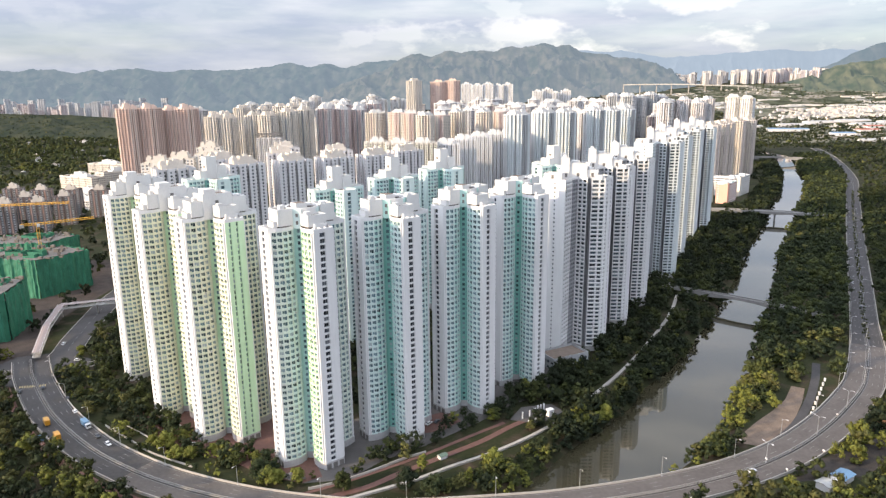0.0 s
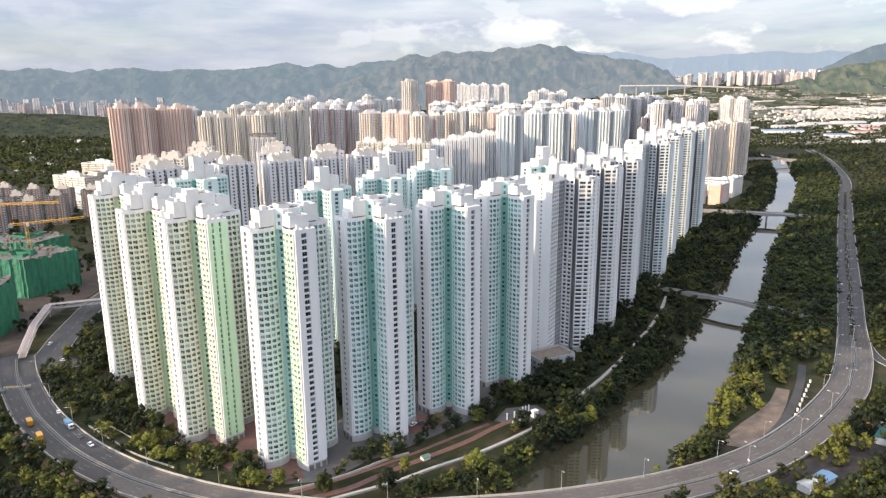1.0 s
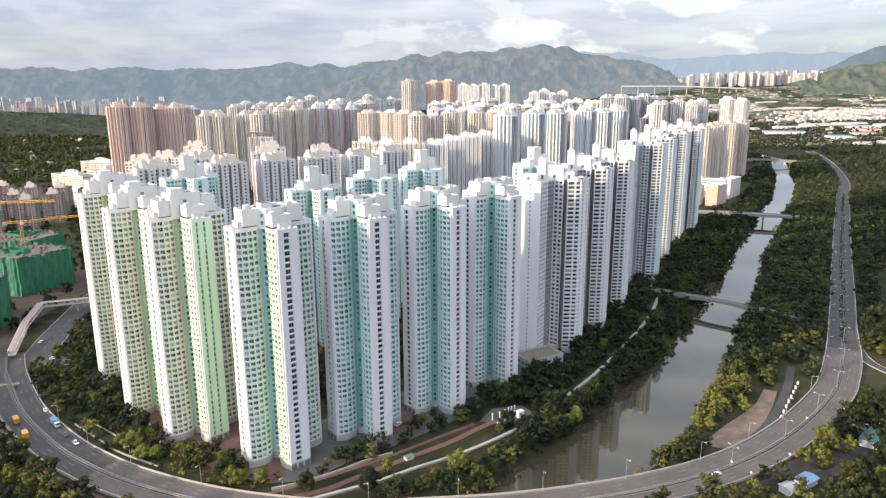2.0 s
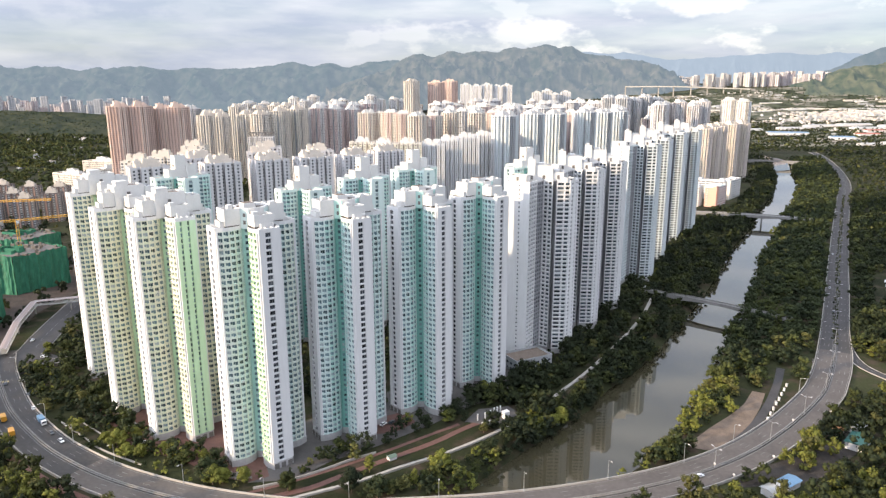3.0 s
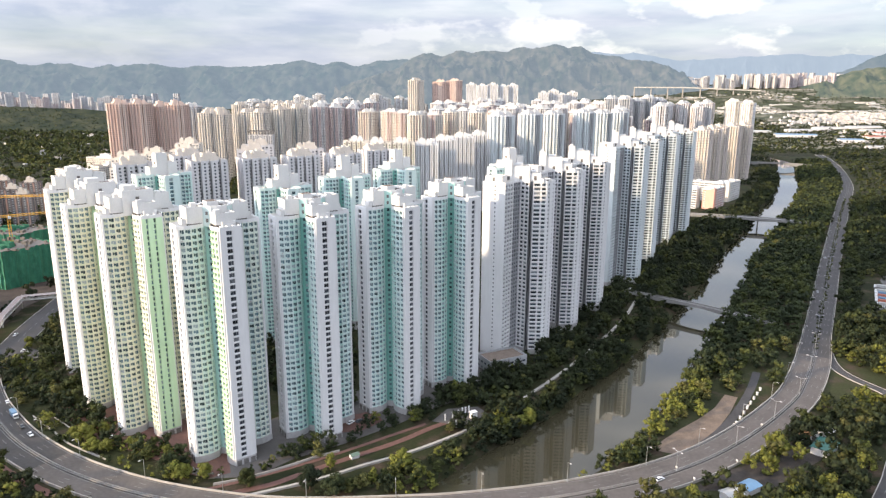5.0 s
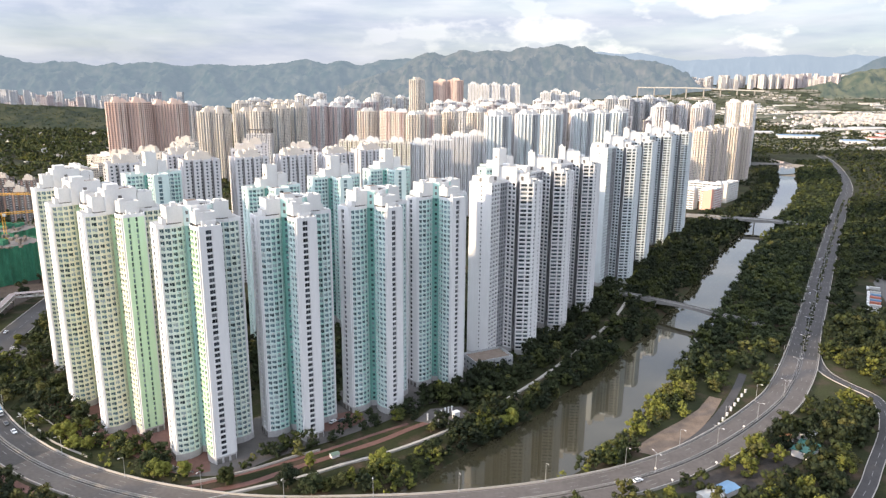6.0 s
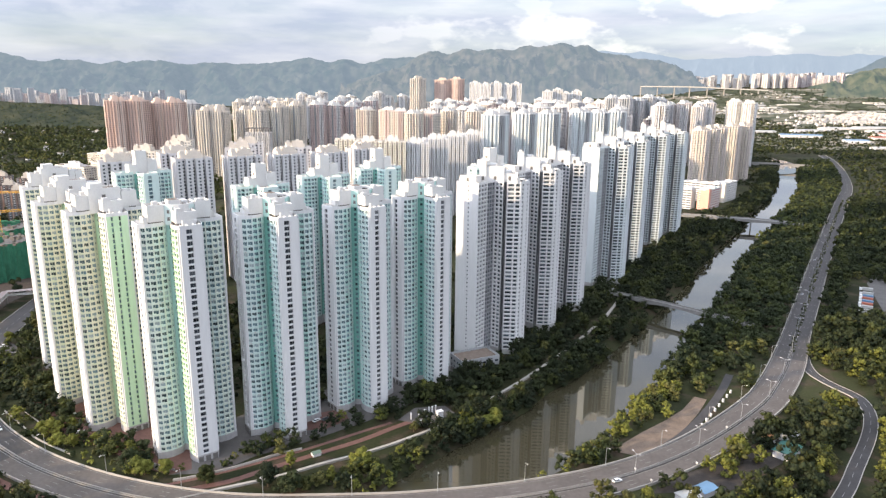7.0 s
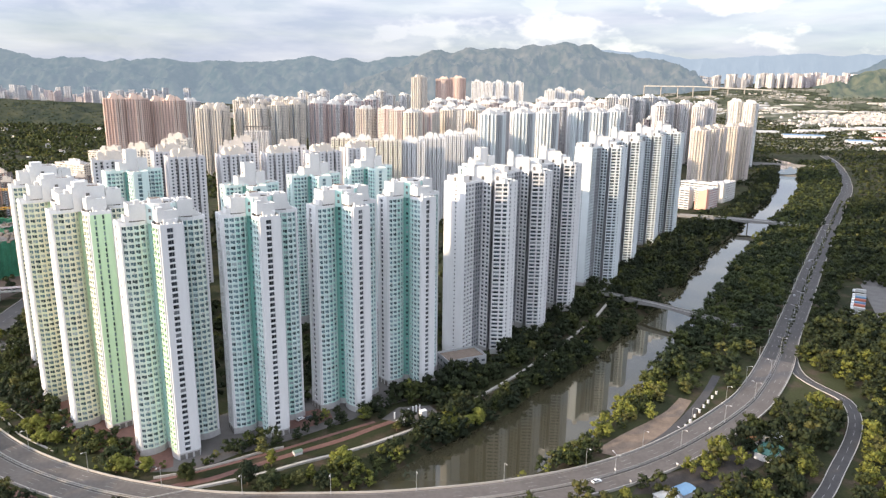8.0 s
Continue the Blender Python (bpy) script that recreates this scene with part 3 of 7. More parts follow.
    if tall:
        core.well([(-4.2, -3.4), (3.0, -3.4), (3.0, 3.4), (-4.2, 3.4)], zt, zt + 15.0, 0, 1, 0.5, 0.8)
        core.well([(3.0, -4.6), (9.0, -4.6), (9.0, 4.0), (3.0, 4.0)], zt, zt + 9.0, 0, 1, 0.5, 0.8)
        core.well([(-9.0, -4.0), (-4.2, -4.0), (-4.2, 4.6), (-9.0, 4.6)], zt, zt + 6.2, 0, 1, 0.5, 0.8)
        core.box((-4.28, -1.5, zt + 7.5), (-4.18, 1.2, zt + 9.2), 2)
        core.tube((1.0, 1.0, zt + 14.2), (1.0, 1.0, zt + 18.0), 0.09, 0.05, 1)
    elif boxed:
        core.well([(-8.0, -5.2), (6.0, -5.2), (6.0, 5.2), (-8.0, 5.2)], zt, zt + 11.6, 0, 1, 0.5, 0.9)
        core.well([(6.0, -4.0), (9.5, -4.0), (9.5, 4.4), (6.0, 4.4)], zt, zt + 6.4, 0, 1, 0.4, 0.8)
        core.box((-6.5, -3.0, zt + 10.7), (-1.0, 2.4, zt + 13.6), 0)
        for z in (1.6, 4.2, 6.8):
            core.box((-2.2, -5.32, zt + z), (-0.6, -5.18, zt + z + 1.7), 2)
            core.box((-8.12, -1.0, zt + z), (-7.98, 0.8, zt + z + 1.7), 2)
        core.tube((3.0, 2.0, zt + 10.7), (3.0, 2.0, zt + 15.5), 0.09, 0.05, 1)
    else:
        oct_ = [(7.1 * math.cos(j * math.pi / 8 + math.pi / 16), 7.1 * math.sin(j * math.pi / 8 + math.pi / 16)) for j in range(16)]
        core.well(oct_, zt, zt + 8.8, 0, 1, 0.55, 0.9)
        core.box((-4.4, -3.6, zt + 7.9), (0.6, 1.6, zt + 10.4), 0)
        core.box((-4.0, -3.2, zt + 10.4), (0.2, 1.2, zt + 10.5), 1)
        core.box((2.0, -1.4, zt + 7.9), (4.4, 3.4, zt + 9.6), 0)
        core.box((1.6, -4.6, zt + 7.9), (3.0, -2.2, zt + 8.9), 2)
        core.tube((-3.2, 3.0, zt + 7.9), (-3.2, 3.0, zt + 13.0), 0.09, 0.05, 1)
        core.tube((-5.0, 3.0, zt + 8.4), (4.0, 4.4, zt + 8.4), 0.16, 0.16, 1)
        for j in range(4):
            xf = Matrix.Rotation(j * math.pi / 2 + math.pi / 4, 4, "Z")
            core.box((6.4, -2.0, zt), (7.3, 2.0, zt + 8.2), 3, xf=xf)
            core.box((7.26, -0.55, zt + 1.8), (7.36, 0.55, zt + 3.4), 2, xf=xf)
            core.box((7.26, -0.55, zt + 5.0), (7.36, 0.55, zt + 6.5), 2, xf=xf)
    part("lift_machine_room", core, [ROOFWHITE, BROWNROOF, DARKROOF, near or accent], ob, "lift machine room with a brown sunk roof")
    for k in range(4):
        a = k * math.pi / 2
        h = (3.0, 2.6, 3.0, 2.6)[k] if tall else (9.2, 7.2, 8.8, 6.6)[k]
        blk = Faces()
        xf = Matrix.Rotation(a, 4, "Z")
        if not tall:
            blk.well(rotated([(6.6, -4.3), (13.4, -4.3), (13.4, 4.3), (6.6, 4.3)], a), zt + 1.7, zt + h, 0, 1, 0.35, 1.1)
            blk.box((7.2, -3.9, zt + 0.1), (12.8, 3.9, zt + 1.7), 2, xf=xf)
            blk.box((7.6, -3.2, zt + h - 1.1), (9.8, -1.0, zt + h + 0.9), 0, xf=xf)
            blk.box((10.4, 0.4, zt + h - 1.1), (12.0, 2.6, zt + h - 0.2), 3, xf=xf)
            blk.tube(tuple(xf @ Vector((7.4, 3.2, zt + h - 0.6))), tuple(xf @ Vector((12.9, 3.2, zt + h - 0.6))), 0.14, 0.14, 3)
        blk.well(rotated([(13.4, -2.2), (15.2, -2.2), (15.2, 3.4), (13.4, 3.4)], a), zt + 0.1, zt + h * 0.45, 0, 2, 0.3, 0.5)
        for u in (-3.6, -1.0, 1.6, 4.0):
            fin = Faces()
            fin.box((15.4, u - 0.18, zt + 0.1), (L - 0.55, u + 0.18, zt + 1.75), 0, xf=xf)
            part("roof_fin", fin, ROOFWHITE, ob)
        part("roof_block", blk, [ROOFWHITE, BROWNROOF, DARKROOF, METAL], ob)
    return ob


def at(x, y, turn=0, z=0):
    return pose(x, y, z, 0, 0, turn)


mint = cross_tower("white and mint-green housing tower on a cross plan beside the river", WHITE, OFFWHITE, OFFWHITE, TEAL, "mint towers", near=MINT)
mint.matrix_basis = at(-34.4, 308, 38)
corner = cross_tower("white and pale mint housing tower with a lime-green flank", WHITE, PALEMINT, PALEMINT, MINT, "mint towers", near=OFFWHITE, flank=LIME)
corner.matrix_basis = at(-69.8, 284, 41)
copy_thing(mint, at(-0.5, 338, 45))
copy_thing(mint, at(29.4, 372, 45))
cream = cross_tower("white and pale green housing tower on a cross plan", WHITE, CREAM, YELLOWISH, LIME, "pale green towers", ends=LIME, boxed=True)
cream.matrix_basis = at(-116, 306, 45)
copy_thing(cream, at(-147, 329, 45))
copy_thing(cream, at(-187, 376, 45))


def riverside_tower(label, face, side, group, floors=41, fh=2.62, z0=3.2):
    """A tower with angled wings: a blank flank with one column of small windows, ledged window bays split by deep dark
    slots, a white end wall; the plan is measured from that end's river corner."""
    ob = thing("tower_block", label, "tower block", group)
    wall, glass, acs = Faces(), Faces(), Faces()
    plan = [(-44.6, -8.6), (-31.2, -15.2), (-25.8, -5.6), (-21.5, 0.6), (-16.3, -3.4), (-14.9, 2.4), (-13.2, 2.0), (-14.0, -5.3), (-5.6, -5.2), (0, 0.6), (-3.5, 8.5), (-12, 12), (-9, 23), (-21, 28), (-26, 15), (-38, 13), (-42.5, 3)]
    n = len(plan)
    for j in range(n):
        p, q = plan[j], plan[(j + 1) % n]
        s = math.dist(p, q)
        if j == 0:
            facade(wall, glass, p, q, z0, floors, fh, [(s * 0.55, 1.0)], 0.9, 1.95, 0.5, 0, 0)
        elif j == 1:
            facade(wall, glass, p, q, z0, floors, fh, [(2.0, 2.5), (5.5, 2.5), (8.9, 2.5)], 0.75, 2.35, 0.9, 0, 0, ac=acs, ledge=0.4)
        # Slots and inner corner wear the darkened grey: painted shade.
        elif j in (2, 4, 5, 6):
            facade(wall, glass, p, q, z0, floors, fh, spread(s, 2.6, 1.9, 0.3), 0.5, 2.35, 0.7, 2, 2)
        elif j == 3:
            facade(wall, glass, p, q, z0, floors, fh, [(1.6, 2.3), (4.7, 2.4)], 0.75, 2.38, 0.9, 0, 1, ac=acs, ledge=0.45)
        elif j == 7:
            facade(wall, glass, p, q, z0, floors, fh, [(2.4, 3.8), (6.5, 2.4)], 0.75, 2.38, 0.9, 0, 1, ac=acs, ledge=0.5)
        elif j == 8:
            facade(wall, glass, p, q, z0, floors, fh, [(2.2, 1.5), (6.2, 1.0)], 0.8, 2.25, 0.7, 0, 0)
        else:
            facade(wall, glass, p, q, z0, floors, fh, spread(s, 2.9, 2.0, 0.3), 0.8, 2.3, 0.6, 0, 1, rich=False)
    zt = z0 + floors * fh
    inn = []
    for j in range(n):
        a, b = Vector(plan[j]) - Vector(plan[j - 1]), Vector(plan[(j + 1) % n]) - Vector(plan[j])
        na, nb = Vector((-a.y, a.x)).normalized(), Vector((-b.y, b.x)).normalized()
        inn.append(tuple(Vector(plan[j]) + (na + nb) * 0.28))
    for j in range(n):
        a, b, ai, bi = plan[j], plan[(j + 1) % n], inn[j], inn[(j + 1) % n]
        wall.face([(*a, zt), (*b, zt), (*b, zt + 1.3), (*a, zt + 1.3)], 0)
        wall.face([(*a, zt + 1.3), (*b, zt + 1.3), (*bi, zt + 1.3), (*ai, zt + 1.3)], 0)
        wall.face([(*bi, zt), (*ai, zt), (*ai, zt + 1.3), (*bi, zt + 1.3)], 0)
    wall.face([(*p, zt + 0.1) for p in inn], 3)
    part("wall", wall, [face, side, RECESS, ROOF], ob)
    part("window_pane", glass, MIDGLASS, ob, "small dark window panes, some with pale curtains", kind="stuff")
    part("air_conditioner", acs, ACBOX, ob, "small window air conditioners under the sills", kind="stuff")
    base = Faces()
    base.prism(plan, -4.0, z0 + 0.02, 0)
    part("plinth", base, PLINTH, ob, "grey stone-clad ground storey")
    for x0, y0, x1, y1, h, turn in ((-42, -7, -31, 1, 4.4, -23), (-27, 1, -16, 10, 9.6, 0), (-31, 0, -27, 7, 13.0, 0), (-16, 2, -9, 9, 5.2, 0), (-10, -5, -4, 1, 2.6, 30), (-20, 13, -12, 21, 6.0, 20)):
        b = Faces()
        c = ((x0 + x1) / 2, (y0 + y1) / 2)
        w, d = (x1 - x0) / 2, (y1 - y0) / 2
        b.well(rotated([(-w, -d), (w, -d), (w, d), (-w, d)], radians(turn), c), zt + 0.1, zt + h, 0, 1, 0.4, 0.8)
        xf = Matrix.Translation((*c, 0)) @ Matrix.Rotation(radians(turn), 4, "Z")
        b.box((-0.8, -d - 0.08, zt + 1.0), (0.8, -d + 0.05, zt + min(3.4, h - 0.5)), 2, xf=xf)
        if h > 5:
            b.box((-w * 0.6, -d * 0.5, zt + h - 0.9), (w * 0.2, d * 0.4, zt + h + 1.4), 0, xf=xf)
            b.tube(tuple(xf @ Vector((w * 0.5, d * 0.3, zt + h - 0.9))), tuple(xf @ Vector((w * 0.5, d * 0.3, zt + h + 3.6))), 0.08, 0.05, 1)
        part("roof_block", b, [ROOFWHITE, BROWNROOF, DARKROOF], ob)
    return ob


white = riverside_tower("white housing tower with window ledges and a blank flank", WHITE, WHITE, "white riverside towers")
white.matrix_basis = at(91, 416)
copy_thing(white, at(115.6, 462, 0, 1.3))
copy_thing(white, at(140.7, 508, 0, 1.8))
blue = riverside_tower("blue-white housing tower with window ledges above the river", BLUEWHITE, BLUEWHITE, "blue-white riverside towers", 44)
blue.matrix_basis = at(187, 588)
for x, y in ((216, 657), (256, 745), (290, 802)):
    copy_thing(blue, at(x, y))
inner = cross_tower("mint-green housing tower inside the estate", OFFWHITE, OFFWHITE, MINT, TEAL, "inner mint towers", floors=38, singles=False, tall=True)
inner.matrix_basis = at(-84, 431, 40)
for place in ((-50, 464, 40, 3), (-18, 499, 42, 5), (-169, 440, 45, 6), (66, 510, 40, 6)):
    copy_thing(inner, at(*place))


def notched(w, d, nx, ny, nw=2.2, nd=2.6):
    """A plan with upright recesses between its bays: nx bays along the width, ny along the depth, counter-clockwise."""
    def side(L, k, depth):
        pts, b = [], (L - nw * (k - 1)) / k
        u = -L / 2
        for j in range(k):
            pts += [(u, -depth), (u + b, -depth)]
            if j < k - 1:
                pts += [(u + b, -depth + nd), (u + b + nw, -depth + nd)]
            u += b + nw
        return pts
    out = []
    for k in range(4):
        L, c, depth = (w, nx, d / 2) if k % 2 == 0 else (d, ny, w / 2)
        pts = side(L, c, depth)
        out += rotated(pts, k * math.pi / 2)[:-1]
    return out


def stepped(w, d, slot=1.6, deep=4.0):
    """A plan of wings stepped back towards the corners, with a narrow upright slot in the middle of each side."""
    def side(a, b):
        h = slot / 2
        return [(-a * 0.46, -b * 0.64), (-a * 0.46, -b * 0.86), (-a * 0.24, -b * 0.86), (-a * 0.24, -b), (-h, -b), (-h, -b + deep), (h, -b + deep), (h, -b), (a * 0.24, -b), (a * 0.24, -b * 0.86), (a * 0.46, -b * 0.86), (a * 0.46, -b * 0.64), (a * 0.64, -b * 0.64)]
    out = []
    for k in range(4):
        a, b = (w / 2, d / 2) if k % 2 == 0 else (d / 2, w / 2)
        pts = side(a, b)
        corner = (a * 0.64, -b * 0.46)
        out += rotated(pts + [corner], k * math.pi / 2)
    return out


def block_tower(label, plan, floors, fh, pier, span, notch, group, roof=ROOFWHITE, pitch=3.2, win=1.8, category="tower block", name="tower_block", z0=3.0, crown=True):
    """A high-rise on any plan: window grid on every face, parapet, roof blocks."""
    ob = thing(name, label, category, group)
    wall, glass = Faces(), Faces()
    n = len(plan)
    for j in range(n):
        p, q = plan[j], plan[(j + 1) % n]
        L = math.dist(p, q)
        if L < 0.2:
            continue
        # Slot faces take the notch colour, mostly darker: recess shade by paint.
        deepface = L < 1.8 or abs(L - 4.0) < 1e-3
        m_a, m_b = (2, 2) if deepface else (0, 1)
        # Stepped plans: pale outer faces and darker inner ones paint sun and shade.
        if n == 56 and not deepface:
            m_a = m_b = {3: 0, 7: 0, 1: 1, 9: 1}.get(j % 14, 2 if j % 14 == 12 else 1)
        facade(wall, glass, p, q, 0, floors, fh, spread(L, pitch * (2 if q[0] < p[0] - 1 else 1), win) if L > 2.1 else [], 0.72, 2.15, 0.35, m_a, m_b, rich=False)
    zt = floors * fh
    s = 0.97
    inn = [(x * s, y * s) for x, y in plan]
    for j in range(n):
        a, b, ai, bi = plan[j], plan[(j + 1) % n], inn[j], inn[(j + 1) % n]
        wall.face([(*a, zt), (*b, zt), (*b, zt + 1.4), (*a, zt + 1.4)], 0)
        wall.face([(*a, zt + 1.4), (*b, zt + 1.4), (*bi, zt + 1.4), (*ai, zt + 1.4)], 0)
        wall.face([(*bi, zt), (*ai, zt), (*ai, zt + 1.4), (*bi, zt + 1.4)], 0)
    wall.face([(*p, zt + 0.1) for p in inn], 3)
    part("wall", wall, [pier, span, notch, ROOF if crown is False else BROWNROOF], ob)
    part("window_pane", glass, DARKGLASS, ob, "small dark window panes", kind="stuff")
    w, d = max(p[0] for p in plan), max(p[1] for p in plan)
    if crown:
        hs = random.Random(label)
        blocks = ((0.0, 0.0, 0.52, 0.56, hs.uniform(3.0, 4.2)), (-0.14, 0.1, 0.24, 0.34, hs.uniform(6, 8.5)), (0.3, -0.12, 0.15, 0.24, hs.uniform(5, 7)))
        if crown == "wide":
            blocks = ((-0.05, 0.05, 0.62, 0.66, 4.2), (0.12, 0.1, 0.36, 0.44, 7.0), (-0.55, -0.1, 0.16, 0.3, 6.0))
        for fx, fy, sx, sy, h in blocks:
            b = Faces()
            b.well([((fx - sx) * w, (fy - sy) * d), ((fx + sx) * w, (fy - sy) * d), ((fx + sx) * w, (fy + sy) * d), ((fx - sx) * w, (fy + sy) * d)], zt, zt + h, 0, 1, 0.4, 0.9)
            b.box((fx * w - 1.3, fy * d - 1.3, zt + h - 0.9), (fx * w + 1.5, fy * d + 1.7, zt + h + 1.3), 0)
            part("roof_block", b, [roof, ROOF], ob)
    return ob


def estate(first, places):
    first.matrix_basis = at(*places[0])
    for q in places[1:]:
        copy_thing(first, at(*q))


# mid-distance estates: x, y, turn and, where the ground lies lower, the drop
def uneven(places, seed, lo, hi):
    """The same places with uneven heights and turns, as towers of one estate differ."""
    r = random.Random(seed)
    return [(x + r.uniform(-5, 5), y + r.uniform(-8, 8), turn + r.choice((-12, 0, 0, 14)), -r.uniform(lo, hi)) for x, y, turn in places]


estate(block_tower("light grey slab tower with small windows and sandy roof blocks", notched(29, 22, 4, 3, 2.4, 4.2), 39, 2.75, GREYWALL, GREYWALL, MIDGREY, "grey slab towers", roof=ROOFCREAM, pitch=2.9, win=1.5, crown="wide"),
       [(-226, 512, 35), (-182, 545, 35), (-149, 571, 35), (-117, 594, 35), (-84, 617, 35), (-215, 585, 35), (-176, 640, 20), (-128, 662, 20), (-60, 660, 35), (-190, 700, 20)])
estate(block_tower("pale cream stepped tower with sandy roof", notched(26, 20, 3, 2, 2.4, 3.4), 37, 2.75, PALECREAM, WHITE, GREYWALL, "stepped cream towers", roof=ROOFCREAM, pitch=2.9, win=1.6, crown="wide"),
       [(-284, 612, 10), (-279, 652, 10), (-271, 702, 10), (-246, 650, 10), (-262, 570, 10, -4), (-292, 760, 10, 2)])
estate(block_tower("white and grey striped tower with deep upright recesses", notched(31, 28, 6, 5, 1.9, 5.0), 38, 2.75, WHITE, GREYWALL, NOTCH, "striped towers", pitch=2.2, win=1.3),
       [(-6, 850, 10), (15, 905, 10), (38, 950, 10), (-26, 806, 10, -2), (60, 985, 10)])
estate(block_tower("cream and olive striped tower with deep upright recesses", notched(31, 28, 6, 5, 1.9, 5.0), 38, 2.75, PALECREAM, YELLOWISH, MIDGREY, "striped towers", pitch=2.2, win=1.3),
       [(-108, 812, 10), (-80, 792, 10), (-52, 795, 10)])
estate(block_tower("tall white tower with pale blue upright bays and dark recesses", stepped(40, 34), 46, 2.85, WHITE, BLUEWHITE, MIDGREY, "tall white towers", pitch=2.5, win=1.4),
       [(68, 938, 34), (112, 1010, 34), (152, 1078, 34, -2), (204, 1110, 34), (244, 1180, 34, -3), (282, 1236, 34, -3)])
estate(block_tower("cream tiled tower with sandy bays", stepped(38, 32), 45, 2.8, PALECREAM, SAND, PINK, "cream and pink towers", pitch=3.0, win=1.7),
       uneven([(-168, 1262, 35), (-74, 1200, 35), (-16, 1314, 35), (27, 1274, 35)], 1, 0, 5))
estate(block_tower("pink tiled tower with cream bays", stepped(38, 32), 45, 2.8, PINK, PALECREAM, BROWN, "cream and pink towers", pitch=3.0, win=1.7),
       uneven([(-133, 1254, 5), (-101, 1234, 5), (-48, 1264, 5), (60, 1330, 5)], 2, 0, 6))
estate(block_tower("dark brown tiled high-rise with tan piers", stepped(36, 34), 50, 2.85, TAN, BROWN, BROWN, "brown towers", roof=TAN, pitch=2.8, win=1.4),
       [(-503, 1002, 40), (-478, 1014, 40), (-458, 1044, 40, -4), (-432, 1040, 40, -2)])
estate(block_tower("beige tiled high-rise with grey recesses", stepped(36, 34), 46, 2.8, BEIGE, PALECREAM, MIDGREY, "beige high-rises", roof=ROOFCREAM, pitch=2.9, win=1.5),
       [(-424, 1196, 40, -8), (-386, 1226, 40, -5), (-352, 1196, 40, -4), (-322, 1216, 40, 1), (-300, 1250, 40, 3), (-500, 1500, 40, 2), (-462, 1530, 40, -2), (-424, 1540, 40, 4), (-388, 1500, 40, 5), (-520, 1380, 40, -8), (-478, 1330, 40, -6), (-446, 1192, 40, -6)])
estate(block_tower("pinkish-grey tiled high-rise with pale piers", stepped(34, 34), 47, 2.8, GREYWALL, PINK, MIDGREY, "pinkish high-rises", pitch=2.9, win=1.5),
       [(-268, 1280, 38, 2), (-240, 1300, 38), (-212, 1322, 38, -2), (-290, 1400, 38, 4), (-262, 1440, 38, 6), (-234, 1470, 38, 3), (-206, 1500, 38, 6)])
estate(block_tower("distant beige high-rise with pale bays", stepped(38, 34), 51, 2.85, PALECREAM, WHITE, GREYWALL, "far beige high-rises", pitch=4.3, win=2.4),
       uneven([(-560, 1760, 35), (-525, 1790, 35), (-640, 2015, 35), (-520, 2060, 35), (-492, 2060, 35), (-470, 2100, 35), (-404, 2080, 35), (-376, 2100, 35), (-330, 2180, 35), (-302, 2190, 35), (-274, 2200, 35), (-240, 2240, 35), (-210, 2260, 35)], 3, -6, 14))
estate(block_tower("very tall sand-coloured high-rise with cream bays", stepped(46, 36), 67, 2.85, SAND, PALECREAM, BEIGE, "very tall towers", roof=SAND, pitch=3.2, win=1.8),
       [(-152, 1945, 30)])
estate(block_tower("very tall brown high-rise with tan piers", stepped(46, 36), 67, 2.85, TAN, BROWN, BROWN, "very tall towers", roof=TAN, pitch=3.2, win=1.8),
       [(-86, 1985, 0, -3), (-46, 1990, 0)])
estate(block_tower("tall pale high-rise near the hills", notched(36, 28, 4, 2, 2.4, 4.0), 65, 2.85, WHITE, PALECREAM, GREYWALL, "pale towers near the hills", pitch=4.3, win=2.4),
       [(-6, 2415, 0), (31, 2415, 0, -4), (68, 2420, 0), (104, 2430, 0, -6), (138, 2440, 0, -2), (260, 2615, 0, -28), (300, 2640, 0, -20), (338, 2700, 0, -34), (380, 2715, 0, -26)])
estate(block_tower("dark grey high-rise with pale piers beyond the estate", stepped(38, 32), 52, 2.85, GREYWALL, MIDGREY, MIDGREY, "grey high-rises", pitch=3.0, win=1.7),
       [(346, 1500, 30), (374, 1520, 30, -4), (402, 1540, 30, 2), (430, 1560, 30, -3), (330, 1580, 30), (366, 1620, 30), (-482, 1206, 40, -14)])
estate(block_tower("pinkish-white high-rise with grey recesses", stepped(38, 32), 47, 2.85, ROSE, GREYWALL, MIDGREY, "white and pink high-rises", pitch=3.0, win=1.7),
       [(462, 1600, 38), (492, 1590, 38, 4), (520, 1575, 38, -3), (545, 1590, 38, 5), (480, 1680, 38), (560, 1700, 38)])
estate(block_tower("cream high-rise with sandy stripes", stepped(36, 32), 50, 2.85, PALECREAM, WHITE, SAND, "cream striped high-rises", pitch=3.0, win=1.7),
       [(606, 1600, 10), (634, 1590, 10, -3)])
estate(block_tower("rose-white tower with sandy window bays near the bridge", stepped(34, 32), 37, 2.75, ROSE, SAND, BEIGE, "sandy yellow towers", roof=SAND, pitch=2.6, win=1.5),
       [(412, 1170, 30), (440, 1210, 30), (468, 1258, 30), (512, 1320, 30), (542, 1345, 30)])


def fill_estate(first, x0, x1, y0, y1, gap, seed):
    """Rows of one estate's towers between known ones."""
    r = random.Random(seed)
    places = []
    y = y0
    while y < y1:
        x = x0 + r.uniform(0, gap * 0.5)
        while x < x1:
            places.append((x + r.uniform(-9, 9), y + r.uniform(-12, 12), r.choice((0, 10, -15, 25)), r.uniform(-26, 3)))
            x += gap * r.uniform(0.85, 1.35)
        y += gap * 1.25
    estate(first, places)


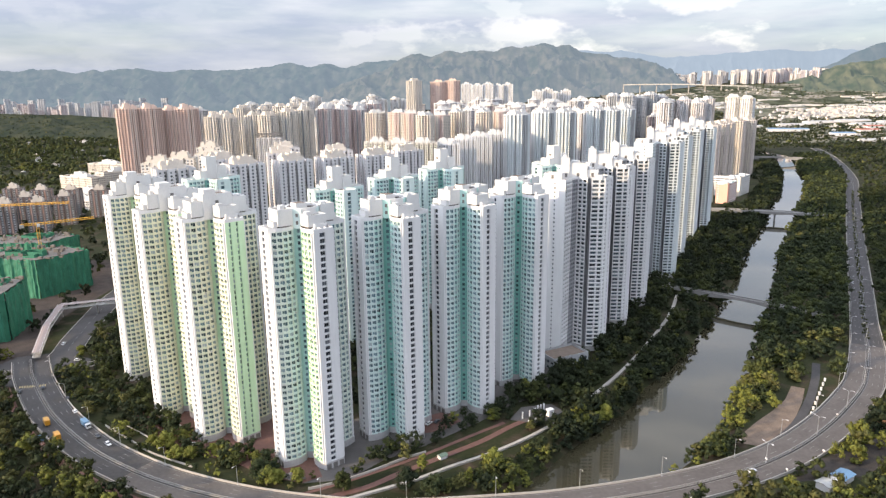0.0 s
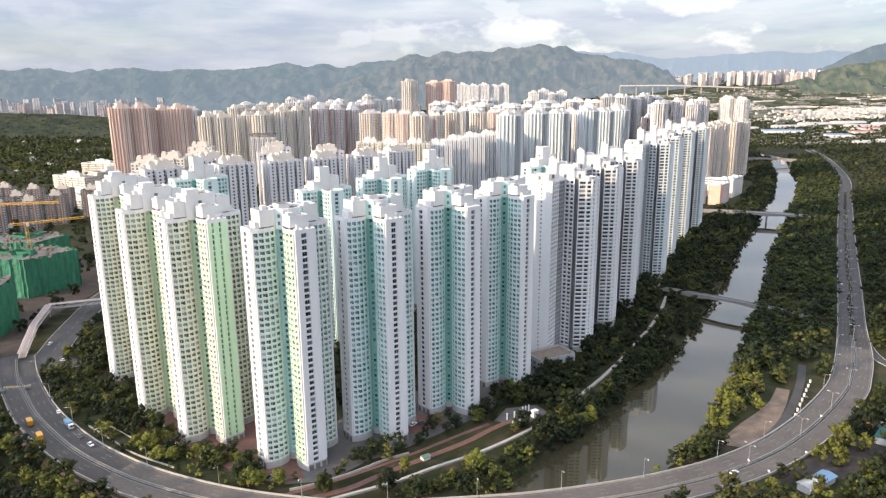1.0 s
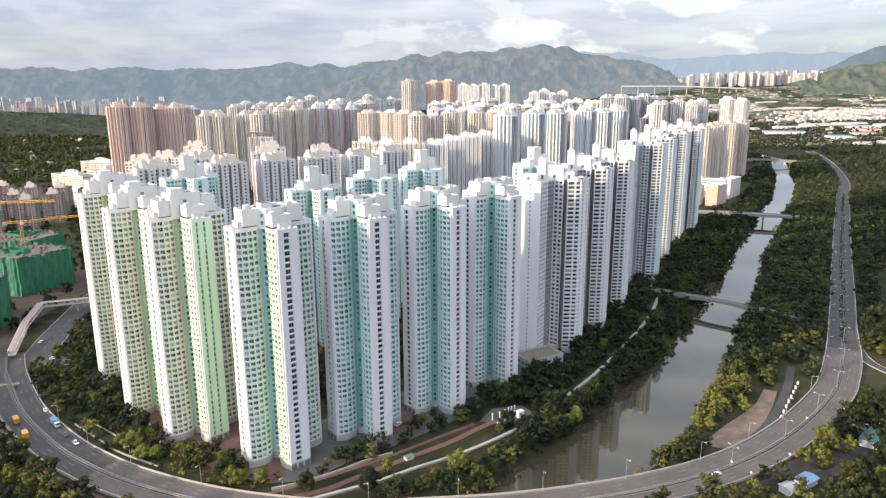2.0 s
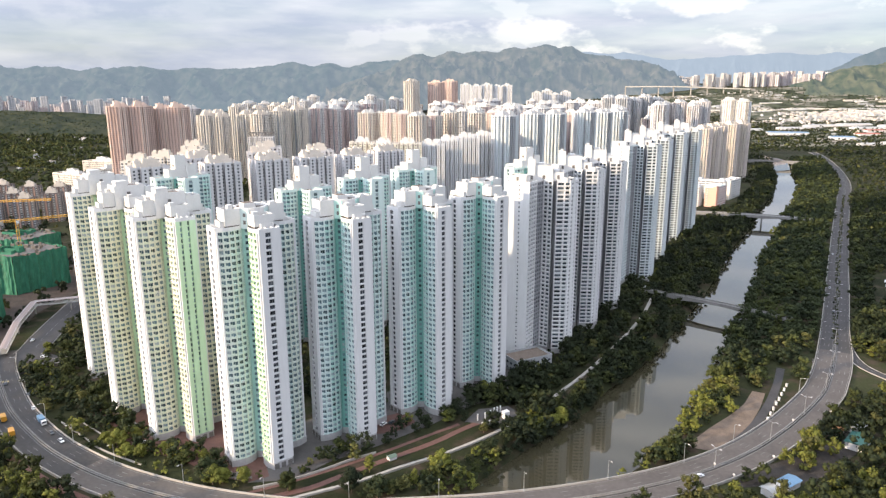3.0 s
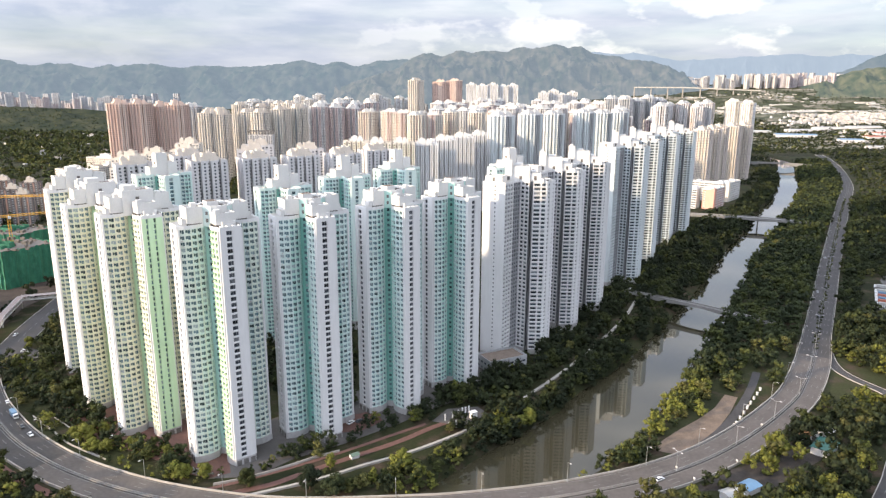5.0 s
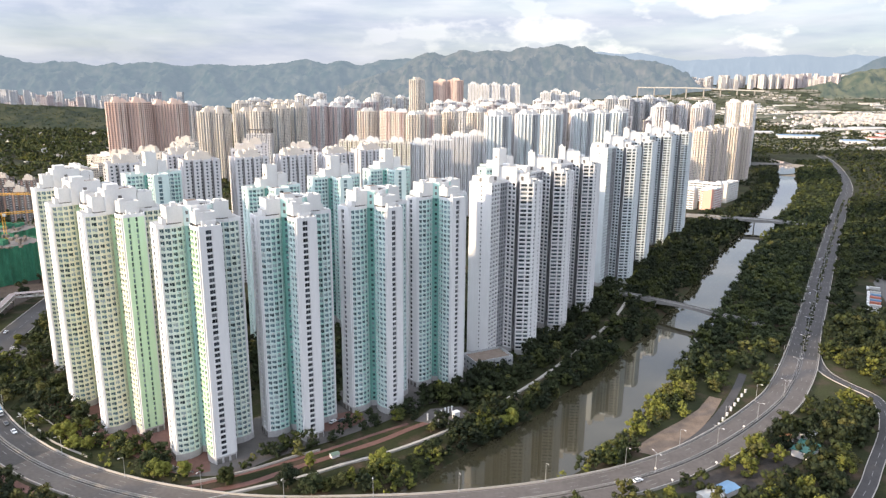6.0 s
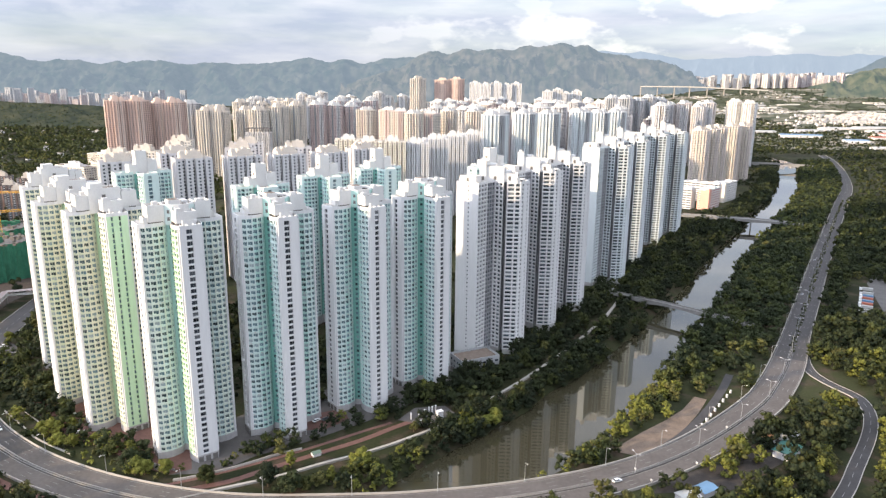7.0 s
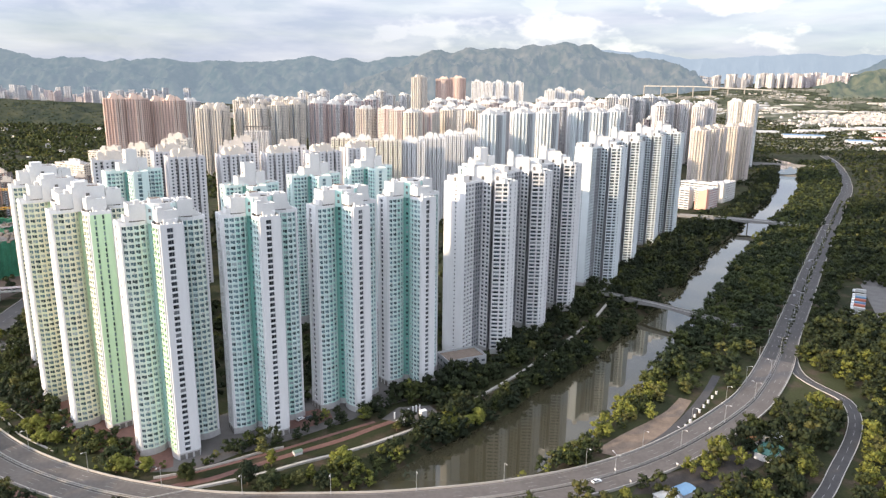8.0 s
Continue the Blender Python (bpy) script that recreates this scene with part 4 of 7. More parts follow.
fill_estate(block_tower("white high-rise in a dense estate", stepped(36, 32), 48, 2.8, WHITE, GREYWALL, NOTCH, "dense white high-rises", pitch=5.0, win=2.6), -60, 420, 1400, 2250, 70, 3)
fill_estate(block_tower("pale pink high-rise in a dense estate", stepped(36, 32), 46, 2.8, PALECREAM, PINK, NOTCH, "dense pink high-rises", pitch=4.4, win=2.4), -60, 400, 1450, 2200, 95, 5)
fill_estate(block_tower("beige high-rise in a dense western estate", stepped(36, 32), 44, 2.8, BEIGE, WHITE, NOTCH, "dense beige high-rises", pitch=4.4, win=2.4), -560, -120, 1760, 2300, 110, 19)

# ---- hills ----


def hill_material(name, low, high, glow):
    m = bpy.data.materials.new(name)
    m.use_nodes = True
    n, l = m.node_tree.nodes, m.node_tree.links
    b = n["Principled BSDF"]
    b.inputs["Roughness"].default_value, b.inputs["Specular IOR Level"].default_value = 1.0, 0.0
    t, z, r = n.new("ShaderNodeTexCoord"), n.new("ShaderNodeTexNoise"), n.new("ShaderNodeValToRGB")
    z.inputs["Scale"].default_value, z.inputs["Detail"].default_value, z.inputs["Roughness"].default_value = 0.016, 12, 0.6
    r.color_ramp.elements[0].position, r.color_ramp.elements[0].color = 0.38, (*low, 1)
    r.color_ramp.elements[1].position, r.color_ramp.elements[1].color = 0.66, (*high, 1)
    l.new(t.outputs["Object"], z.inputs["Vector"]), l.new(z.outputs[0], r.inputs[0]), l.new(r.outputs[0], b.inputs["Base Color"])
    # Haze in front of the slopes, put in as an even emission.
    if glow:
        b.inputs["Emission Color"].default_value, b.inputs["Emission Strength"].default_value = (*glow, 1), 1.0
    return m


# Last colour of each hill: the glow that stands for haze.
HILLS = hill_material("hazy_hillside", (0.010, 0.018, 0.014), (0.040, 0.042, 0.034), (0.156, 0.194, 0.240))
MOUNTAIN = hill_material("hazed_bare_mountainside", (0.014, 0.020, 0.014), (0.062, 0.056, 0.044), (0.148, 0.182, 0.222))
KNOLL = hill_material("hazed_wooded_knoll", (0.014, 0.018, 0.009), (0.046, 0.044, 0.024), (0.026, 0.033, 0.033))
FARHILLS = hill_material("hazed_blue_hillside", (0.03, 0.04, 0.05), (0.04, 0.05, 0.06), (0.275, 0.328, 0.40))
GREENHILL = hill_material("hazed_green_hillside", (0.020, 0.030, 0.015), (0.082, 0.080, 0.045), (0.075, 0.091, 0.097))


def ridge(name, label, crest, y_foot, y_top, material, seed, rough=1.0, foot_z=60):
    """A range of hills: the crest's height along x, slopes with spurs and gullies down to the plain."""
    cx_, cz_ = [c[0] for c in crest], [c[1] for c in crest]
    xs = np.linspace(cx_[0], cx_[-1], 560 if len(crest) > 12 else 220)
    top = np.interp(xs, cx_, cz_)
    k = np.hanning(9)
    top = np.convolve(np.pad(top, 4, mode="edge"), k / k.sum(), "valid")
    vs, rows = [], 44
    for j in range(rows):
        t = j / (rows - 1)
        for x, h in zip(xs, top):
            y = y_foot + (y_top - y_foot) * t
            spur = 0.6 - abs(noise.fractal(Vector((x * 0.0030 + y * 0.0012, y * 0.0034 - x * 0.0006, seed)), 0.9, 2.1, 5)) * 2
            fine = noise.fractal(Vector((x * 0.012, y * 0.012, seed + 9)), 0.8, 2.1, 4)
            lift = t ** (0.75 + 0.5 * (noise.noise(Vector((x * 0.0021, seed, 1))) + 0.5))
            z = foot_z + (h - foot_z) * lift + rough * (spur * 90 + fine * 22) * math.sin(math.pi * min(1, t * 0.95))
            if j == rows - 1:
                z += rough * noise.fractal(Vector((x * 0.011, seed, 3)), 0.8, 2.1, 5) * 10
            vs.append((x, y, z))
    w = len(xs)
    i = (np.arange(rows - 1)[:, None] * w + np.arange(w - 1)[None]).ravel()
    me = fast_mesh(name, np.array(vs), np.stack([i, i + 1, i + w + 1, i + w], -1), [material])
    return tagged(new(name, me), label, "hills", kind="structure")


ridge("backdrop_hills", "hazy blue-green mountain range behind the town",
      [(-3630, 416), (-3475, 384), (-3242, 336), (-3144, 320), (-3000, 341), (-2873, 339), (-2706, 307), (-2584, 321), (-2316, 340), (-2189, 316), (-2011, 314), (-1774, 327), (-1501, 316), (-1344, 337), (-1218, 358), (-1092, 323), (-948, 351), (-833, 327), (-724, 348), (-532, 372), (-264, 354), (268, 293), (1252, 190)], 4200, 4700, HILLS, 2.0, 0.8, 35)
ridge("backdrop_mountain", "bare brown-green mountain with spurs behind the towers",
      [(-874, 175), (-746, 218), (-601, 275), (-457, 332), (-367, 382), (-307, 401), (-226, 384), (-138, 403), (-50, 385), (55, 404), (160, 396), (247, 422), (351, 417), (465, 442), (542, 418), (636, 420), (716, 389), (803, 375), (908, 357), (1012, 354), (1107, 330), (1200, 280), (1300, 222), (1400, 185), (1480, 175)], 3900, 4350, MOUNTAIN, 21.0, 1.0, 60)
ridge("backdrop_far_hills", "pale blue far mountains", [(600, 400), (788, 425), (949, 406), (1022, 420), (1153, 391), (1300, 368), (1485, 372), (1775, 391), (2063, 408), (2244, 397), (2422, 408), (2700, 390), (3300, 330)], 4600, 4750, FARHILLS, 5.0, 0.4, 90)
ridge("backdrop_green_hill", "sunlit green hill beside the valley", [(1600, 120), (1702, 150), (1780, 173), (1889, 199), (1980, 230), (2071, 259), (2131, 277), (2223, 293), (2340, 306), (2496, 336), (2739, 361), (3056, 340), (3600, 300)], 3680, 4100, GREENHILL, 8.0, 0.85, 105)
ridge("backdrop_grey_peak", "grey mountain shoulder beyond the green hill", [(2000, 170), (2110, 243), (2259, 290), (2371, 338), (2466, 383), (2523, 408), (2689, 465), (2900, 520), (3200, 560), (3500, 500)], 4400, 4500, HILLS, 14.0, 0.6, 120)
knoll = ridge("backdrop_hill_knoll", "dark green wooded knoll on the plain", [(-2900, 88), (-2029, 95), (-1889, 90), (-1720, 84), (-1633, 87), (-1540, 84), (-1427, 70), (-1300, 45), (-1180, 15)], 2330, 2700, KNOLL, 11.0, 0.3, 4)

# ---- streets, paths, paving ----


def polyline(pts, step=5):
    return smooth_line(pts, step)


def side_road(name, label, pts, half, dashes=True, z=0.3):
    line = polyline(pts)
    ob = thing(name, label, "road", kind="structure")
    f = Faces()
    ribbon(f, line, -half, half, z, 0, edge=0.5)
    part("carriageway", f, ASPHALT, ob)
    k = Faces()
    for w in (-half - 0.35, half):
        ribbon(k, line, w, w + 0.35, z + 0.14, 0, edge=0.5)
    part("kerb", k, CONCRETE, ob)
    if dashes:
        d, nn_ = Faces(), sideways(line)
        for j in range(0, len(line) - 1, 2):
            a, b = line[j], line[j + 1]
            d.face([(*(a - nn_[j] * 0.1).xy, z + 0.02), (*(a + nn_[j] * 0.1).xy, z + 0.02), (*(b + nn_[j + 1] * 0.1).xy, z + 0.02), (*(b - nn_[j + 1] * 0.1).xy, z + 0.02)])
        part("lane_marking", d, PAINTLINE, ob)
    PATHS.append((np.array([tuple(p) for p in line]), half + 3.0))
    return ob


PATHS = []
side_road("road_north", "asphalt avenue leading from the junction into the town", [(-262, 378), (-260, 398), (-269, 428), (-280, 470), (-291, 519), (-300, 600), (-316, 720)], 9)
side_road("road_estate", "narrow asphalt road into the estate", [(-252, 382), (-237, 383), (-221, 397), (-205, 420), (-188, 455)], 4)
side_road("road_west", "asphalt road leaving the junction", [(-252, 372), (-269, 370), (-290, 360), (-340, 338)], 6)
side_road("road_ramp", "curving asphalt slip road with dashed line", [(284, 456), (274, 432), (267, 411), (265.5, 395), (269.8, 381), (275, 370), (275.5, 360), (270, 342.5), (257.4, 320), (237, 291), (222, 270), (196, 240), (160, 212)], 3.0)
pad = Faces()
pad.prism([(-260 + 19 * math.cos(j * math.pi / 10), 381 + 15 * math.sin(j * math.pi / 10)) for j in range(20)], -0.2, 0.47, 0)
solid("road_junction", pad, ASPHALT, "worn asphalt junction with traffic islands", "road", kind="structure")
cw = Faces()
for k in range(11):
    cw.box((-1.5, -0.36, 0), (1.5, 0.36, 0.02), 0, xf=Matrix.Translation((-256.5 + k * 1.32, 349.6 + k * 0.28, 0.475)) @ Matrix.Rotation(radians(-62), 4, "Z"))
solid("road_crossing", cw, mat("yellow_road_paint", (0.34, 0.27, 0.13), 0.6, 0.1, 1.0), "faded yellow zebra crossing on the road", "road marking", kind="structure")


def path(name, label, pts, half, material, z, keep, edge=0.3):
    line = polyline(pts, 4)
    f = Faces()
    ribbon(f, line, -half, half, z, 0, edge=edge)
    ob = solid(name, f, material, label, "path", kind="structure")
    PATHS.append((np.array([tuple(p) for p in line]), keep))
    return line


prom = path("pavement_promenade", "pale concrete promenade along the top of the river bank",
            [(-110, 212), (-49.5, 245), (-22.8, 259.5), (-5, 272), (14.2, 284.5), (35.4, 302.5), (58, 326), (74, 350), (93, 378), (118, 420), (150, 480), (172, 533)], 1.1, CONCRETE, 0.25, 3.4)
wallf = Faces()
ribbon(wallf, prom, 1.1, 1.4, 0.95, 0, edge=1.1)
solid("wall_promenade", wallf, CONCRETE, "low pale concrete wall beside the promenade", "wall", kind="structure")
path("pavement_cycle_track", "brick-red cycle track curving beside the promenade", [(-96, 226), (-58, 246), (-42, 254), (-30, 264), (-11, 279), (8, 294), (23, 309), (36, 320)], 1.6, PAVING, 0.12, 4.0)
path("pavement_footway", "brick-red footway beside the cycle track", [(-100, 233), (-62, 252), (-34, 270), (-14, 285), (4, 300), (20, 313)], 1.0, PAVING, 0.10, 2.6)
pl = Faces()
pl.prism([(-176, 318), (-158, 299), (-130, 282), (-107, 274), (-87, 262), (-70, 257), (-62, 262), (-80, 300), (-112, 326), (-150, 345)], -0.3, 0.06, 0)
solid("pavement_red", pl, PAVING, "brick-red paving round the pale green towers", "paving", kind="structure")
pl = Faces()
pl.prism([(-70, 256.8), (-50, 260), (-38, 275), (-18, 290), (6, 312), (26, 334), (50, 350), (66, 372), (60, 400), (30, 396), (-20, 350), (-62, 310), (-80, 300), (-62, 262)], -0.3, 0.10, 0)
solid("pavement_grey", pl, GREYPAVE, "grey paved court between the towers and the bank", "paving", kind="structure")
pl = Faces()
pl.prism([(-27, 300), (-12, 303), (-2, 314), (-8, 326), (-22, 318)], -0.2, 0.16, 0)
solid("pavement_court", pl, PAVING, "brick-red paved court between two towers", "paving", kind="structure")
pl = Faces()
pl.prism([(23, 316), (38, 312), (52, 326), (46, 334), (30, 330)], -0.2, 0.18, 0)
solid("pavement_square", pl, GREYPAVE, "small paved square with white posts", "paving", kind="structure")
pl = Faces()
pl.prism([(128, 296), (139, 292), (154, 304), (168, 320), (180, 338), (190, 356), (184, 359), (173, 342), (160, 328), (146, 315)], -0.2, 0.08, 0)
solid("pavement_plot", pl, mat("bare_earth", (0.15, 0.112, 0.085), 0.95, 0.25, 0.2, bump=0.3), "bare sunlit earth plot by the river", "ground", kind="structure")
pl = Faces()
pl.prism([(362, 490), (385, 500), (470, 650), (450, 672), (405, 610)], -0.2, 0.08, 0)
solid("pavement_yard", pl, mat("oily_concrete", (0.10, 0.095, 0.092), 0.85, 0.2, 0.12), "concrete lorry yard beyond the highway", "yard", kind="structure")
pl = Faces()
pl.prism([(140, 262), (175, 268), (205, 292), (222, 318), (205, 316), (180, 290), (146, 274)], -0.2, 0.05, 0)
solid("pavement_dirt", pl, mat("dusty_earth", (0.040, 0.034, 0.030), 0.95, 0.3, 0.3, bump=0.3), "dusty ground with huts below the highway", "ground", kind="structure")
grey = Faces()
ribbon(grey, polyline([(150, 298), (165, 313), (184, 339), (201, 367), (214, 392)]), -2.2, 2.2, 0.1, 0, edge=0.3)
solid("pavement_lane", grey, ASPHALT, "narrow service lane beside the highway", "path", kind="structure")
pl = Faces()
pl.prism([(-440, 372), (-330, 362), (-296, 372), (-280, 392), (-292, 432), (-306, 474), (-306, 590), (-330, 650), (-480, 650)], -0.3, 0.1, 0)
solid("pavement_site", pl, mat("churned_site_earth", (0.052, 0.040, 0.034), 0.95, 0.3, 0.15, bump=0.3), "churned brown earth of the building site", "ground", kind="structure")
pl = Faces()
pl.prism([(-298, 356), (-262, 350), (-246, 362), (-230, 374), (-238, 392), (-262, 404), (-288, 394)], -0.2, 0.425, 0)
solid("road_junction", pl, ASPHALT, "asphalt crossing where the avenue meets the bend", "road", kind="structure")
PATHS.append((np.array([(150, 298, 0), (165, 313, 0), (184, 339, 0), (201, 367, 0), (214, 392, 0)], dtype=float), 5.0))
CLEAR = [(150, 310, 22, 9, 45), (178, 340, 26, 7, 56), (196, 350, 26, 7, 56), (384, 560, 20, 56, -28), (166, 264, 16, 7, 35), (210, 302, 8, 6, 48), (188, 280, 9, 5, 40), (36, 323, 12, 9, 30), (60, 388, 16, 12, 30), (-376, 545, 52, 36, 0), (-345, 434, 34, 38, 0), (-110, 305, 70, 16, -30)]

# ---- trees ----


def leaf_material(name, color):
    m = bpy.data.materials.new(name)
    m.use_nodes = True
    n, l = m.node_tree.nodes, m.node_tree.links
    b = n["Principled BSDF"]
    b.inputs["Roughness"].default_value, b.inputs["Specular IOR Level"].default_value = 0.75, 0.15
    g, o, ad = n.new("ShaderNodeNewGeometry"), n.new("ShaderNodeObjectInfo"), n.new("ShaderNodeMath")
    ad.operation = "MULTIPLY_ADD"
    ad.inputs[1].default_value = 0.55
    mu = n.new("ShaderNodeMath")
    mu.operation, mu.inputs[1].default_value = "MULTIPLY", 0.45
    l.new(o.outputs["Random"], mu.inputs[0])
    l.new(g.outputs["Random Per Island"], ad.inputs[0]), l.new(mu.outputs[0], ad.inputs[2])
    r = n.new("ShaderNodeValToRGB")
    r.color_ramp.elements[0].color = tuple(c * 0.5 for c in color) + (1,)
    r.color_ramp.elements[1].color = (color[0] * 1.5, color[1] * 1.5, color[2] * 1.4, 1)
    l.new(ad.outputs[0], r.inputs[0]), l.new(r.outputs[0], b.inputs["Base Color"])
    return m


# Tones also paint light: yellow-green for sunlit crowns, dark for shaded ones.
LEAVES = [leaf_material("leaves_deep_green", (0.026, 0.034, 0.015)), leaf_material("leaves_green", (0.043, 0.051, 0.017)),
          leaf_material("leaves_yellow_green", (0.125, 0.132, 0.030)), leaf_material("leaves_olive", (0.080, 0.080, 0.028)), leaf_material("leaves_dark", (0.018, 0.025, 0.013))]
BARK = mat("bark", (0.12, 0.09, 0.065), 0.9, 0.2, 1.5)


def crown_arrays(seed, radius, height, base, clumps, leaves, size):
    """Leaf quads on the shells of many small clumps that fill an uneven crown."""
    r = np.random.RandomState(seed)
    cs = []
    for k in range(clumps):
        a, u = r.uniform(0, 2 * math.pi), r.uniform(0, 1) ** 0.6
        h = r.uniform(0, 1)
        ring = radius * (0.35 + 0.65 * math.sin(math.pi * (0.15 + 0.8 * h))) * u * 0.8
        cs.append((ring * math.cos(a), ring * math.sin(a), base + h * (height - base) * 0.86, radius * r.uniform(0.20, 0.40)))
    verts, faces, k = [], [], 0
    per = max(1, leaves // clumps)
    oc = np.array([(1, 0, 0), (0, 1, 0), (-1, 0, 0), (0, -1, 0), (0, 0, 1), (0, 0, -1)], dtype=float)
    of = np.array([(0, 1, 4, 4), (1, 2, 4, 4), (2, 3, 4, 4), (3, 0, 4, 4), (1, 0, 5, 5), (2, 1, 5, 5), (3, 2, 5, 5), (0, 3, 5, 5)])
    fill = []
    for x, y, z, cr in cs:
        d = r.normal(size=(per, 3))
        d /= np.linalg.norm(d, axis=1)[:, None]
        d[:, 2] = np.abs(d[:, 2]) * 0.95 - 0.2 * r.rand(per)
        p = np.array([x, y, z]) + d * cr * r.uniform(0.8, 1.1, (per, 1))
        t = np.cross(d, r.normal(size=(per, 3)))
        t /= np.linalg.norm(t, axis=1)[:, None] + 1e-6
        nrm = d + 0.4 * r.normal(size=(per, 3))
        t2 = np.cross(nrm, t)
        t2 /= np.linalg.norm(t2, axis=1)[:, None] + 1e-6
        s = size * r.uniform(0.6, 1.3, (per, 1))
        q = np.stack([p - t * s, p - t2 * s * 0.75, p + t * s, p + t2 * s * 0.75], 1).reshape(-1, 3)
        verts.append(q)
        faces.append(np.arange(len(q)).reshape(-1, 4) + k)
        k += len(q)
        a = r.uniform(0, 2 * math.pi)
        rot = np.array([(math.cos(a), -math.sin(a), 0), (math.sin(a), math.cos(a), 0), (0, 0, 1)])
        verts.append((oc * r.uniform(0.5, 0.88, (6, 1)) * cr) @ rot.T + np.array([x, y, z]))
        fill.append(of + k)
        k += 6
    return np.concatenate(verts), np.concatenate(faces), np.concatenate(fill)[:, :3]


def crown_mesh(name, v, quads, tris, mats, tints=None):
    """Leaf quads and the triangles that fill the clumps, in one mesh."""
    me = bpy.data.meshes.new(name)
    nq, nt = len(quads), len(tris)
    me.vertices.add(len(v)), me.loops.add(nq * 4 + nt * 3), me.polygons.add(nq + nt)
    me.vertices.foreach_set("co", np.ascontiguousarray(v, dtype=np.float32).ravel())
    me.loops.foreach_set("vertex_index", np.concatenate([quads.ravel(), tris.ravel()]).astype(np.int32))
    me.polygons.foreach_set("loop_start", np.concatenate([np.arange(nq) * 4, nq * 4 + np.arange(nt) * 3]).astype(np.int32))
    me.polygons.foreach_set("loop_total", np.concatenate([np.full(nq, 4), np.full(nt, 3)]).astype(np.int32))
    if tints is not None:
        me.polygons.foreach_set("material_index", tints.astype(np.int32))
    for x in mats:
        me.materials.append(x)
    me.update(calc_edges=True)
    return me


def tree_template(seed, radius, height, leaf, label, leaves=1100):
    ob = thing("tree", label, "tree", "trees round the estate")
    tr = Faces()
    r = random.Random(seed)
    tr.tube((0, 0, -0.4), (0.1, 0.05, height * 0.45), 0.32, 0.2, 0, 7)
    for k in range(5):
        a = k * 1.26 + r.uniform(-0.3, 0.3)
        z = height * r.uniform(0.28, 0.45)
        tr.tube((0.05, 0, z), (radius * 0.55 * math.cos(a), radius * 0.55 * math.sin(a), z + height * r.uniform(0.2, 0.35)), 0.15, 0.05, 0, 5)
    part("trunk", tr, BARK, ob)
    v, f, g = crown_arrays(seed, radius, height, height * 0.22, 40, leaves * 2, 0.34)
    c = new("crown", crown_mesh("crown", v, f, g, [leaf]))
    c.parent = ob
    return ob


TREES = [tree_template(11, 5.2, 9.5, LEAVES[0], "broad dark green roadside tree"), tree_template(12, 4.6, 8.5, LEAVES[1], "round green tree beside the estate"),
         tree_template(13, 4.8, 8.5, LEAVES[2], "tree with leaves tinted bright sunlit yellow-green"), tree_template(14, 3.8, 7.0, LEAVES[3], "small olive-green tree with thin crown", 600),
         tree_template(15, 5.6, 11.0, LEAVES[4], "tall dark green tree by the river", 1200), tree_template(16, 2.6, 9.5, LEAVES[2], "slender yellow-green tree by the river", 700)]

road_np = np.array([tuple(p) for p in road_line])


def line_gap(x, y, pts):
    """Signed distance to a line in plan, positive to its right."""
    best, side = np.full(np.shape(x), 1e9), np.ones(np.shape(x))
    for j in range(len(pts) - 1):
        a, d = pts[j], pts[j + 1][:2] - pts[j][:2]
        t = np.clip(((x - a[0]) * d[0] + (y - a[1]) * d[1]) / (d @ d), 0, 1)
        ex, ey = x - a[0] - t * d[0], y - a[1] - t * d[1]
        g = np.hypot(ex, ey)
        s = np.where(ex * d[1] - ey * d[0] > 0, 1.0, -1.0)
        side = np.where(g < best, s, side)
        best = np.minimum(best, g)
    return best * side


FOOTPRINTS = np.array([(o.matrix_basis.translation.x - (22 if "riverside" in o.get("group", "") else 0), o.matrix_basis.translation.y + (3 if "riverside" in o.get("group", "") else 0)) for o in scene.objects if o.name.startswith("tower_block")])


prom_np = np.array([tuple(p) for p in prom])


def open_ground(x, y, margin=2.5, tower=20.5):
    """Where trees may stand: off the road, the water, the towers and the paved places."""
    ok = river_gap(x, y) > 0.5
    g = line_gap(x, y, road_np)
    ok &= ~((g > -margin) & (g < np.where((x > 0) & (y > 440), 17.0, 20.0) + margin))
    for fx, fy in FOOTPRINTS:
        ok &= np.hypot(x - fx, y - fy) > tower
    for cx_, cy_, hx, hy, turn in CLEAR:
        c, s = math.cos(radians(turn)), math.sin(radians(turn))
        u, v = (x - cx_) * c + (y - cy_) * s, -(x - cx_) * s + (y - cy_) * c
        ok &= ~((np.abs(u) < hx) & (np.abs(v) < hy))
    for pts, w in PATHS:
        ok &= np.abs(line_gap(x, y, pts)) > w
    slope = line_gap(x, y, prom_np)
    return ok & ~((slope > -2) & (slope < 9) & ((y < 300) | ((y > 332) & (y < 374))))


def scatter(x0, x1, y0, y1, step, seed, share=1.0, test=None):
    r = np.random.RandomState(seed)
    gx, gy = np.meshgrid(np.arange(x0, x1, step), np.arange(y0, y1, step))
    x = (gx + r.uniform(-0.45, 0.45, gx.shape) * step).ravel()
    y = (gy + r.uniform(-0.45, 0.45, gy.shape) * step).ravel()
    keep = r.rand(len(x)) < share
    x, y = x[keep], y[keep]
    if test is not None:
        k = test(x, y)
        x, y = x[k], y[k]
    k = open_ground(x, y)
    return x[k], y[k]


WOOD = [crown_arrays(40 + k, 4.6 + 0.6 * (k % 3), 8.5 + k % 3, 1.0, 16, 256, 0.50) for k in range(5)]
MIDWOOD = [crown_arrays(50 + k, 4.6 + 0.6 * (k % 3), 8.5 + k % 3, 1.0, 8, 32, 1.5) for k in range(5)]
